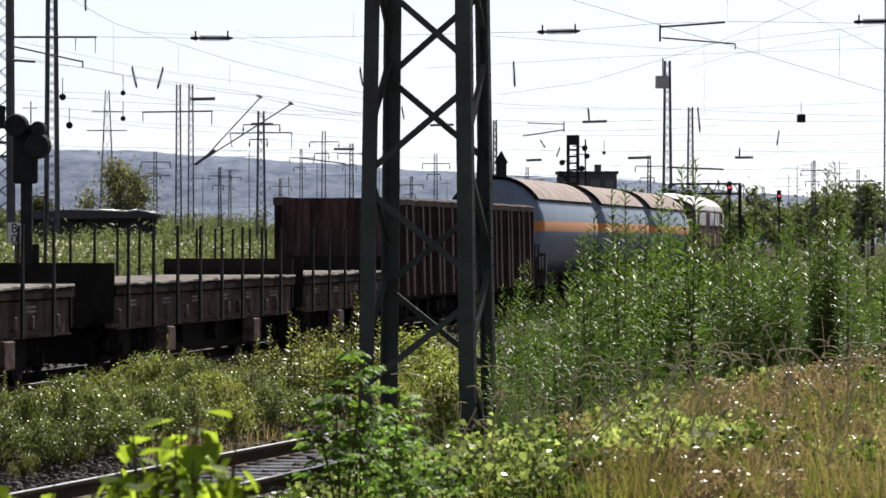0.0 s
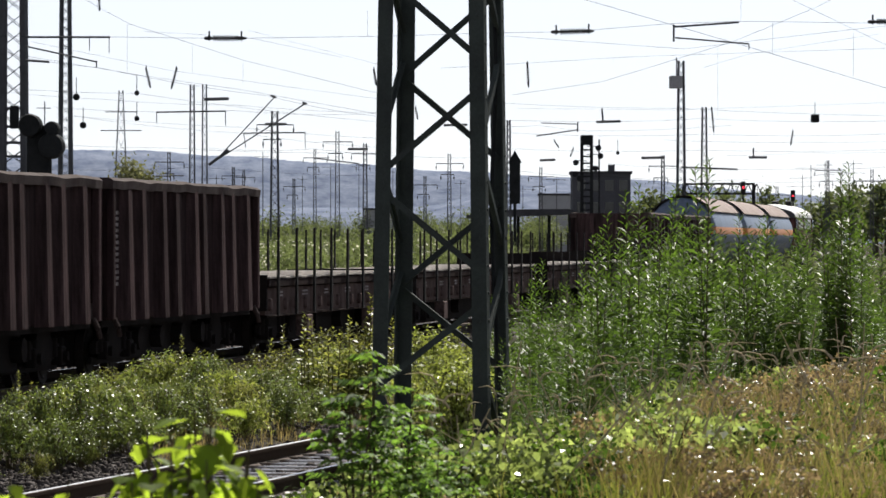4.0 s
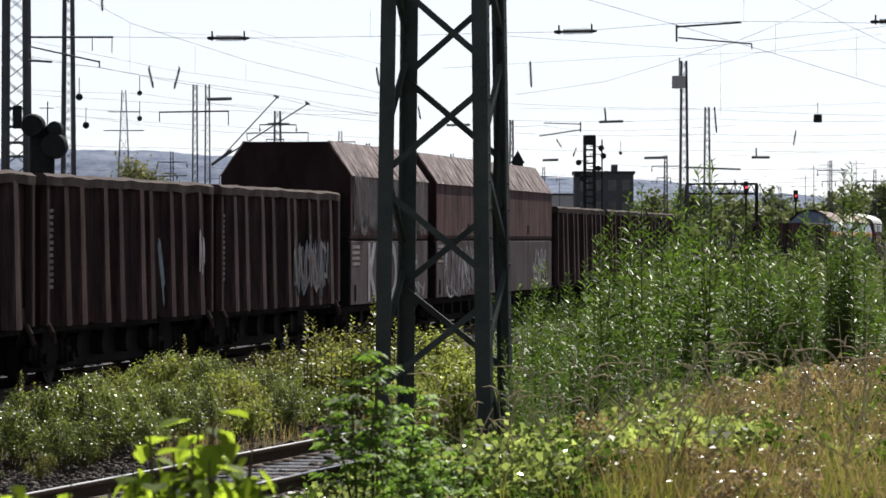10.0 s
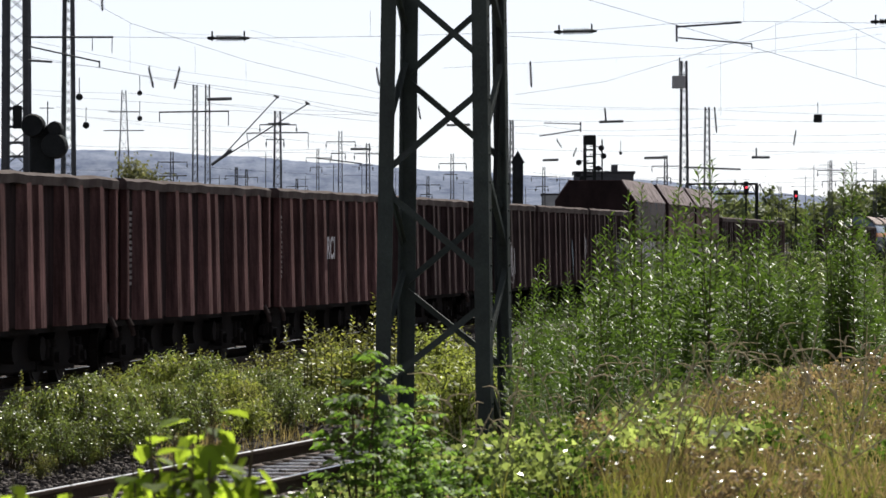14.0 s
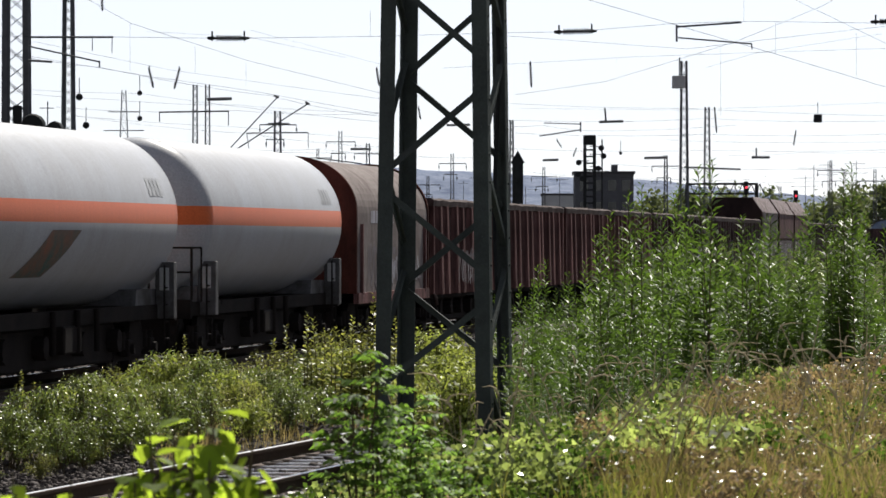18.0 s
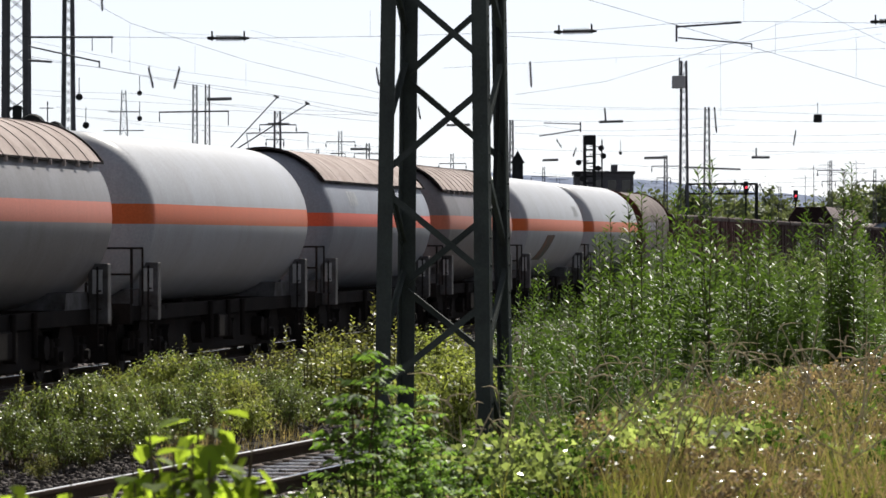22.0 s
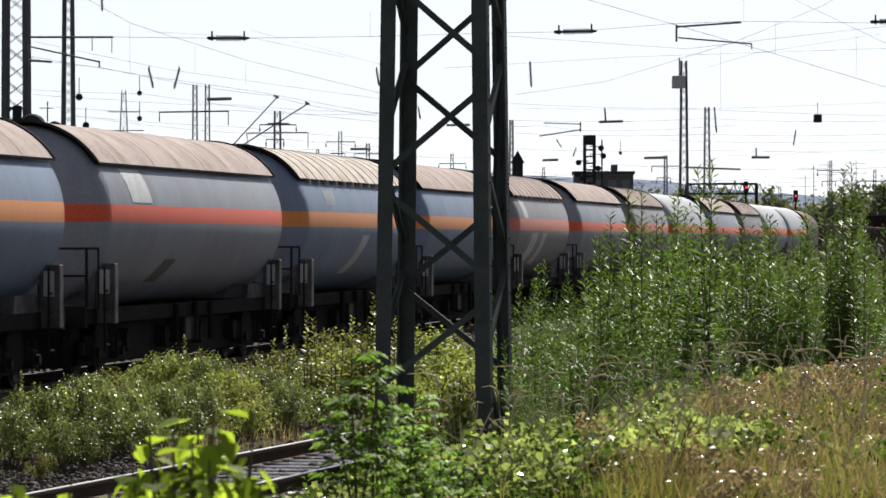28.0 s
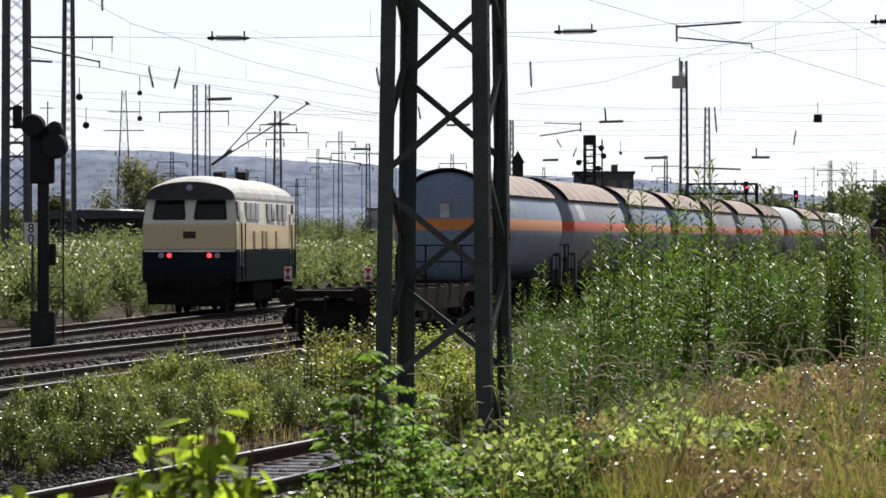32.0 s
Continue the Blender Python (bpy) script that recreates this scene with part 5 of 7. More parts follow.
def overhead():
    net = thing("overhead_line", "thin dark overhead wires with arms and insulators above the yard", "overhead line", kind="structure")
    runs = [
        ([(-16.42, 150.00, 9.38), (-11.36, 150.00, 9.34), (-8.15, 150.00, 9.30), (-6.69, 150.00, 9.30), (-2.41, 150.00, 9.36), (2.35, 150.00, 9.49), (3.91, 150.00, 9.51), (5.08, 150.00, 9.57), (7.90, 150.00, 9.80), (10.27, 150.00, 9.88), (16.65, 150.00, 9.80)], 0.012, 0.0),
        ([(-14.64, 170.00, 12.17), (-12.17, 170.00, 10.80), (-7.58, 170.00, 9.34), (-2.47, 170.00, 8.09)], 0.012, 0.0),
        ([(3.36, 120.00, 9.15), (6.16, 120.00, 8.34), (9.12, 120.00, 7.48), (13.32, 120.00, 6.22)], 0.011, 0.0),
        ([spot(898, 64, 200), spot(1215, 87, 200), spot(1350, 71, 200), spot(1600, 43, 200)], 0.013, 0.0),
        ([(12.58, 160.00, 11.34), (17.76, 160.00, 8.85)], 0.011, 0.0),
        ([spot(912, 168, 160), spot(1070, 145, 160), spot(1160, 118, 160), spot(1302, 74, 160), spot(1450, 13, 160), spot(1490, -8, 160)], 0.011, 0.0),
        ([spot(784, 121, 180), spot(1120, 101, 180), spot(1350, 93, 180), spot(1600, 85, 180)], 0.010, 0.0),
        ([spot(0, 91, 190), spot(262, 135, 190), spot(444, 161, 190), spot(673, 202, 190)], 0.012, 0.0),
        ([spot(444, 54, 210), spot(673, 114, 210)], 0.008, 0.0),
        ([(-21.37, 200.00, 11.18), (-15.67, 200.00, 10.27), (-7.89, 200.00, 8.97), (-2.91, 200.00, 8.04)], 0.013, 0.1),
        ([(-27.79, 260.00, 11.58), (-18.01, 260.00, 11.10), (-3.78, 260.00, 9.42)], 0.014, 0.1),
        ([(-26.61, 300.00, 11.52), (-14.16, 300.00, 11.29), (-3.27, 300.00, 11.13)], 0.015, 0.2),
        ([(3.74, 300.00, 11.83), (16.58, 300.00, 11.44), (33.31, 300.00, 10.90)], 0.015, 0.1),
        ([(3.98, 320.00, 11.22), (19.34, 320.00, 11.30), (35.53, 320.00, 11.22)], 0.016, 0.2),
        ([(4.23, 340.00, 10.80), (20.55, 340.00, 10.63), (37.75, 340.00, 10.80)], 0.016, 0.2),
        ([(4.73, 380.00, 10.42), (22.97, 380.00, 10.22), (42.19, 380.00, 10.42)], 0.018, 0.2),
        ([(-40.61, 380.00, 11.21), (-23.85, 380.00, 10.42), (-4.14, 380.00, 10.03)], 0.018, 0.2),
        ([(-35.63, 420.00, 14.38), (-19.28, 420.00, 12.69), (-4.58, 420.00, 11.27)], 0.018, 0.2),
        ([spot(919, 192, 260), spot(1201, 195, 260), spot(1600, 181, 260)], 0.010, 0.0),
        ([(16.12, 420.00, 9.75), (29.74, 420.00, 9.20), (46.63, 420.00, 9.64)], 0.02, 0.2),
        ([(6.59, 420.00, 9.20), (15.58, 420.00, 8.55), (29.74, 420.00, 8.22)], 0.02, 0.2),
        ([(-21.48, 400.00, 10.85), (-11.62, 400.00, 10.74), (2.91, 400.00, 9.91)], 0.02, 0.2),
        ([(-20.66, 220.00, 12.38), (-13.81, 220.00, 10.95), (-6.39, 220.00, 9.92), (-2.97, 220.00, 9.47)], 0.011, 0.0),
        ([(-29.20, 280.00, 12.07), (-21.57, 280.00, 11.41), (-13.22, 280.00, 11.05), (-3.41, 280.00, 10.54)], 0.013, 0.1),
        ([(-13.59, 200.00, 11.93), (-8.92, 200.00, 11.67), (-4.51, 200.00, 10.74)], 0.010, 0.0),
        ([(-27.14, 320.00, 11.51), (-15.11, 320.00, 10.68), (-3.90, 320.00, 9.81)], 0.014, 0.1),
        ([(4.11, 330.00, 11.07), (7.53, 330.00, 11.07), (11.81, 330.00, 10.64), (22.09, 330.00, 11.07)], 0.014, 0.1),
        ([(26.25, 400.00, 10.12), (33.00, 400.00, 10.43), (44.41, 400.00, 10.53)], 0.016, 0.1),
        ([(18.49, 360.00, 10.65), (31.10, 360.00, 10.46), (39.97, 360.00, 10.69)], 0.014, 0.1),
        ([(5.73, 460.00, 9.14), (23.63, 460.00, 8.31), (51.07, 460.00, 8.90)], 0.018, 0.1),
        ([(14.51, 240.00, 11.86), (17.00, 240.00, 12.61), (24.16, 240.00, 13.73)], 0.011, 0.0),
        ([(-43.20, 460.00, 9.86), (-25.30, 460.00, 10.10), (-5.61, 460.00, 9.14)], 0.018, 0.2),
    ]
    for pts, r, sag in runs:
        tube("overhead_wire", pts, r * 0.5, M["wire"], net, sag)
    # droppers
    for x, y0, y1, d in ((230, 42, 128, 170), (345, 82, 128, 170), (435, 113, 150, 170), (655, 20, 66, 150), (1090, 104, 112, 180), (1275, 82, 205, 200), (1316, 0, 37, 150), (1372, 40, 95, 150), (1515, 60, 135, 150)):
        a, b = spot(x, y0, d), spot(x, y1, d)
        tube("dropper_wire", [a, b], 0.004, M["wire"], net)
    for a, b, r, n in (((-8.13, 150.00, 9.30), (-6.67, 150.00, 9.30), 0.11, 11), ((3.81, 150.00, 9.51), (5.29, 150.00, 9.55), 0.11, 11), ((14.71, 150.00, 9.86), (16.19, 150.00, 9.90), 0.11, 11)):
        insulator(net, a, b, r, n)
    for a, b in (((-16.22, 240.00, 11.86), (-15.97, 240.00, 10.74)), ((-14.51, 240.00, 11.86), (-14.82, 240.00, 10.68)), ((-3.67, 240.00, 11.80), (-3.52, 240.00, 10.86)), ((4.79, 240.00, 12.17), (4.86, 240.00, 10.77)), ((-18.80, 240.00, 15.78), (-18.77, 240.00, 14.97)), ((18.68, 300.00, 11.52), (18.83, 300.00, 9.77)),
                 ((26.71, 330.00, 10.64), (26.54, 330.00, 9.53)), ((-1.88, 330.00, 12.44), (-1.71, 330.00, 11.50)), ((10.43, 400.00, 11.57), (10.89, 400.00, 10.85)), ((12.24, 400.00, 10.85), (11.93, 400.00, 10.02))):
        insulator(net, a, b, 0.10, 7)
    # registration arms
    arms = [(((10.18, 190.00, 11.65), (13.01, 190.00, 11.85)), 0.045), (((10.25, 190.00, 11.18), (13.46, 190.00, 10.91)), 0.035), (((13.46, 190.00, 10.91), (13.46, 190.00, 10.66)), 0.03), (((10.18, 190.00, 11.75), (10.18, 190.00, 11.01)), 0.05),
            (((-17.90, 188.00, 11.11), (-14.24, 188.00, 11.11)), 0.045), (((-17.90, 188.00, 10.72), (-14.83, 188.00, 10.04)), 0.035), (((-14.83, 188.00, 10.09), (-14.83, 188.00, 9.80)), 0.035), (((-17.90, 188.00, 10.11), (-16.87, 188.00, 10.04)), 0.05), (((-14.29, 188.00, 11.11), (-14.29, 188.00, 10.43)), 0.02), (((-15.14, 188.00, 11.11), (-15.14, 188.00, 10.53)), 0.02),
            (((-21.16, 325.00, 11.91), (-15.98, 325.00, 11.99)), 0.06), (((-21.16, 325.00, 11.91), (-21.16, 325.00, 11.19)), 0.04), (((-16.02, 325.00, 11.99), (-16.02, 325.00, 10.94)), 0.04), (((-17.62, 325.00, 12.87), (-15.77, 325.00, 12.92)), 0.12),
            (((-18.73, 415.00, 12.57), (-12.86, 415.00, 12.62)), 0.06), (((-16.69, 415.00, 13.43), (-14.64, 415.00, 13.43)), 0.13), (((-12.86, 415.00, 12.62), (-12.86, 415.00, 11.17)), 0.04), (((-18.73, 415.00, 12.57), (-18.52, 415.00, 11.17)), 0.04),
            (((7.50, 340.00, 10.49), (10.72, 340.00, 10.98)), 0.05), (((7.85, 340.00, 11.51), (10.72, 340.00, 11.42)), 0.04), (((10.72, 340.00, 11.60), (10.72, 340.00, 10.80)), 0.06),
            (((11.81, 330.00, 11.32), (13.65, 330.00, 11.37)), 0.10), (((12.24, 330.00, 12.35), (12.33, 330.00, 11.32)), 0.07), (((19.39, 420.00, 10.29), (21.57, 420.00, 10.35)), 0.13), (((29.74, 420.00, 10.35), (31.49, 420.00, 10.35)), 0.12), (((30.18, 420.00, 11.27), (30.18, 420.00, 10.35)), 0.08),
            (((-16.61, 325.00, 8.45), (-12.31, 325.00, 13.09)), 0.045), (((-17.11, 325.00, 8.07), (-10.03, 325.00, 12.58)), 0.05), (((-17.28, 325.00, 7.98), (-15.77, 325.00, 9.08)), 0.11), (((-12.65, 325.00, 13.17), (-12.27, 325.00, 13.00)), 0.09), (((-10.29, 325.00, 12.66), (-9.95, 325.00, 12.50)), 0.09),
            (((0.26, 330.00, 11.07), (2.05, 330.00, 11.11)), 0.09), (((-8.93, 420.00, 11.16), (-6.97, 420.00, 11.16)), 0.12), (((-27.46, 420.00, 8.55), (-24.73, 420.00, 8.60)), 0.06), (((-12.20, 420.00, 10.29), (-7.84, 420.00, 9.75)), 0.06), (((9.59, 420.00, 10.07), (11.11, 420.00, 10.13)), 0.12), (((23.21, 420.00, 9.42), (28.65, 420.00, 9.20)), 0.09)]
    for (a, b), r in arms:
        bm = bmesh.new()
        rod(bm, a, b, r, n=6)
        part("registration_arm", bm, M["far_mast"], net)
    # tension weights and feeder boxes that hang in the wires
    for x, y, s, d in ((1447, 210, 0.56, 300), (140, 172, 0.4, 240), (247, 165, 0.32, 260), (247, 210, 0.32, 260), (152, 222, 0.42, 260), (1098, 271, 0.3, 350)):
        c = Vector(spot(x, y, d))
        bm = bmesh.new()
        box(bm, -s / 2, s / 2, -s / 2, s / 2, -s / 2, s / 2, s * 0.12) if x == 1447 else bmesh.ops.create_uvsphere(bm, u_segments=10, v_segments=8, radius=s / 2)
        g = part("tension_weight", bm, M["black"], net, "dark hanging weight")
        g.matrix_basis = Matrix.Translation(c)
        bm = bmesh.new()
        rod(bm, (0, 0, s * 0.4), (0, 0, s * 0.4 + 0.9), 0.025, n=6)
        part("hanger", bm, M["black"], g)


def yard_masts():
    m = far_mast(-18.61, 190, 14.5, 1.02, "tall lattice mast with wire arms", 0.85, thick=0.22, panel=0.74)
    for z in (6.3, 6.9, 7.6, 8.4):
        for y in (-0.5, 0.5):
            bm = bmesh.new()
            beam(bm, (-0.5, y, z), (0.5, y, z), 0.09, 0.09)
            part("cross_brace", bm, M["far_mast"], m)
    bm = bmesh.new()
    box(bm, -0.2, 0.2, -0.62, -0.4, 7.5, 8.5, 0.04)
    part("switch_box", bm, M["black"], m, "dark switch box on the mast")
    far_mast(-25.80, 300, 21.0, 0.85, "tall lattice mast with wire arms", 0.6, thick=0.14, panel=0.62)
    for x, d, top, w in ((345, 325, 13.97, 0.46), (367, 325, 13.97, 0.46), (491, 415, 14.66, 0.85), (602, 520, 15.42, 0.6), (651, 540, 14.39, 0.6), (800, 560, 13.53, 0.55), (962, 600, 12.46, 0.5),
                         (1178, 520, 12.52, 0.5), (304, 520, 13.00, 0.5), (562, 640, 15.79, 0.5), (905, 380, 12.84, 0.4), (1600, 300, 20.0, 0.5), (1470, 560, 12.65, 0.4), (1548, 480, 10.18, 0.4),
                         (418, 640, 13.13, 0.5), (436, 700, 13.78, 0.5), (525, 700, 12.33, 0.5), (757, 640, 11.81, 0.5), (1380, 640, 10.31, 0.5)):
        far_mast((x - 784) / 7710 * d, d, top, w, arms=((top - 1.3, -1.7, 1.8), (top - 2.7, -1.1, 0.6)) if d > 400 else ())
    m = far_mast(21.00, 380, 18.01, 0.78, "tall slim lattice mast with a grey box near its top", 0.55)
    bm = bmesh.new()
    box(bm, -1.0, 0.05, -0.5, 0.4, 15.9, 17.0, 0.05)
    part("equipment_box", bm, M["render_wall"], m, "grey box")
    bm = bmesh.new()
    rod(bm, (-0.4, 0, 17.0), (-0.4, 0, 18.6), 0.06, n=6)
    part("lightning_rod", bm, M["far_mast"], m)
    far_mast(26.05, 430, 15.50, 0.75, "slim lattice mast with short arms", 0.5)
    # thin poles far down the yard
    for x, top, d in ((84, 180, 330), (1440, 292, 640), (1465, 286, 600), (1515, 284, 620), (1495, 300, 700), (1425, 310, 700), (1345, 330, 700), (640, 290, 700), (700, 300, 700), (860, 310, 700), (388, 310, 600), (540, 312, 720), (820, 320, 720), (1300, 318, 640), (1110, 322, 640), (990, 312, 640), (930, 330, 700), (250, 318, 600), (590, 290, 640), (470, 270, 520)):
        z = 2.33 - (top - 426.15) / 7710 * d
        g = thing("yard_pole", "thin dark pole in the far yard", "pole", pose((x - 784) / 7710 * d, d, -0.3), "thin poles of the far yard")
        bm = bmesh.new()
        rod(bm, (0, 0, 0), (0, 0, z + 0.3), 0.075, 0.05, n=6)
        part("shaft", bm, M["far_mast"], g)
        bm = bmesh.new()
        k = 0.6 + (x % 7) * 0.35
        beam(bm, (-k, 0, z - 0.2), (k * 0.8, 0, z - 0.2), 0.06, 0.06)
        if x % 2:
            beam(bm, (-k * 1.3, 0, z - 1.6), (k, 0, z - 1.5), 0.05, 0.05)
        part("cross_arm", bm, M["far_mast"], g)
    # power pylon beyond the yard
    g = thing("power_pylon", "pale power pylon on the far side of the yard", "pylon", pose(-102.59, 1400, -0.3))
    bm = bmesh.new()
    lattice(bm, 5.5, 1.2, 51.0, 0.16, 5.0, 0.09)
    part("lattice", bm, M["far_mast"], g)
    bm = bmesh.new()
    for z, k in ((38, 6.5), (44, 5.0)):
        beam(bm, (-k, 0, z), (k, 0, z), 0.25, 0.3)
    part("cross_arm", bm, M["far_mast"], g)


def signals():
    # main signal beside the outer track
    d = 101.0
    g = thing("railway_signal", "black colour-light signal with two round shields on a dark post", "signal", pose(-9.27, d, -0.25))
    z = lambda y: 7.91 - y / 7710 * 101 + 0.25
    bm = bmesh.new()
    box(bm, -0.13, 0.13, -0.1, 0.1, 0.0, 5.0, 0.02)
    part("post", bm, M["black"], g)
    bm = bmesh.new()
    box(bm, -0.28, 0.28, -0.25, 0.25, 0.0, 0.95, 0.04)
    part("base_cabinet", bm, M["black"], g)
    bm = bmesh.new()
    box(bm, -0.30, 0.26, -0.18, 0.12, 3.9, 5.25, 0.05)
    part("signal_head", bm, M["black"], g)
    for x, zz, r in ((-0.21, 5.24, 0.27), (0.28, 4.77, 0.30), (0.3, 5.17, 0.17)):
        bm = bmesh.new()
        rod(bm, (x, -0.42, zz), (x, 0.05, zz), r, n=20)
        rod(bm, (x, -0.55, zz), (x, -0.40, zz), r * 0.9, r, n=20)
        part("lamp_hood", bm, M["black"], g)
    bm = bmesh.new()
    box(bm, -0.1, 0.28, 0.1, 0.2, 2.0, 2.5, 0.02)
    part("junction_box", bm, M["black"], g)
    bm = bmesh.new()
    for k in range(9):
        rod(bm, (0.13, 0.12, 0.8 + 0.35 * k), (0.45, 0.12, 0.8 + 0.35 * k), 0.012, n=5)
    rod(bm, (0.45, 0.12, 0.3), (0.45, 0.12, 4.0), 0.02, n=6)
    part("ladder", bm, M["black"], g)
    # kilometre board
    b = thing("kilometre_board", "white board with black figures behind the signal post", "sign", pose(-9.81, 104.0, 0))
    bm = bmesh.new()
    box(bm, -0.19, 0.19, 0, 0.02, 2.25, 2.76, 0.01)
    part("board", bm, M["white_board"], b)
    for t, zz in (("8", 2.52), ("0", 2.26)):
        words(b, t, -0.11, zz, 0.32, -0.008, M["black"], "black figure")
    bm = bmesh.new()
    rod(bm, (0, 0.05, -0.3), (0, 0.05, 2.76), 0.03, n=8)
    part("post", bm, M["grey_steel"], b)
    # pointed signal seen end-on between the masts
    g = thing("pointed_signal", "black narrow signal head with a pointed roof", "signal", pose(4.45, 260, -0.3))
    bm = bmesh.new()
    rod(bm, (0, 0, 0), (0, 0, 5.2), 0.09, n=8)
    part("post", bm, M["black"], g)
    bm = bmesh.new()
    box(bm, -0.32, 0.32, -0.2, 0.2, 4.83, 7.33, 0.02)
    part("signal_head", bm, M["black"], g)
    bm = bmesh.new()
    za = 7.26
    prism(bm, [(-0.42, za), (0.42, za), (0.0, za + 0.75)], -0.25, 0.25, "y")
    part("pointed_roof", bm, M["black"], g)
    # ladder-like signal mast
    g = thing("ladder_signal", "dark signal mast with ladder and lamps", "signal", pose(10.08, 300, -0.3))
    for x in (-0.33, 0.33):
        bm = bmesh.new()
        box(bm, x - 0.11, x + 0.11, -0.1, 0.1, 0, 9.87)
        part("upright", bm, M["black"], g)
    for k in range(20):
        bm = bmesh.new()
        box(bm, -0.3, 0.3, -0.05, 0.05, 1.0 + 0.46 * k, 1.12 + 0.46 * k)
        part("rung", bm, M["black"], g)
    bm = bmesh.new()
    rod(bm, (0.86, 0.1, 0), (0.86, 0.1, 9.6), 0.06, n=6)
    part("side_post", bm, M["black"], g)
    for zz, x in ((9.0, 0.8), (8.45, 0.95), (8.0, -0.75), (7.6, 0.6), (7.2, -0.8), (6.9, -0.5)):
        bm = bmesh.new()
        rod(bm, (x, -0.3, zz), (x, 0.15, zz), 0.2, n=12)
        beam(bm, (0, 0, zz + 0.12), (x, 0, zz + 0.12), 0.05, 0.05)
        part("lamp", bm, M["black"], g)
    bm = bmesh.new()
    box(bm, -0.42, 0.42, -0.16, 0.16, 9.2, 9.9, 0.04)
    part("signal_head", bm, M["black"], g)
    # red light signals far down the yard
    for x, y, d, s in ((1320, 332, 400, 0.30), (1408, 347, 420, 0.26)):
        g = thing("light_signal", "black signal showing a red light", "signal", pose((x - 784) / 7710 * d, d, -0.3), "red signals in the far yard")
        zz = 2.33 - (y - 426.15) / 7710 * d + 0.3
        bm = bmesh.new()
        rod(bm, (0, 0, 0), (0, 0, zz + 0.3), 0.08, n=8)
        part("post", bm, M["black"], g)
        bm = bmesh.new()
        box(bm, -0.21, 0.21, -0.15, 0.2, zz - 0.55, zz + 0.55, 0.05)
        part("signal_head", bm, M["black"], g)
        bm = bmesh.new()
        rod(bm, (0, -0.3, zz), (0, -0.16, zz), s * 0.36, n=14)
        part("red_lens", bm, M["red_light"], g, "lit red lens")
    # signal gantry
    g = thing("signal_gantry", "dark steel gantry across the far tracks", "gantry", pose(25.47, 400, -0.3))
    bm = bmesh.new()
    z1 = 7.53 + 0.3
    for zz in (z1, z1 - 0.9):
        beam(bm, (-3.2, 0, zz), (3.4, 0, zz), 0.18, 0.18)
    for k in range(9):
        beam(bm, (-3.2 + 0.8 * k, 0, z1 - 0.9), (-2.8 + 0.8 * k, 0, z1), 0.08, 0.08)
        beam(bm, (-2.8 + 0.8 * k, 0, z1), (-2.4 + 0.8 * k, 0, z1 - 0.9), 0.08, 0.08)
    part("bridge", bm, M["black"], g)
    for x in (-3.1, 3.3):
        bm = bmesh.new()
        box(bm, x - 0.15, x + 0.15, -0.15, 0.15, 0, z1)
        part("upright", bm, M["black"], g)


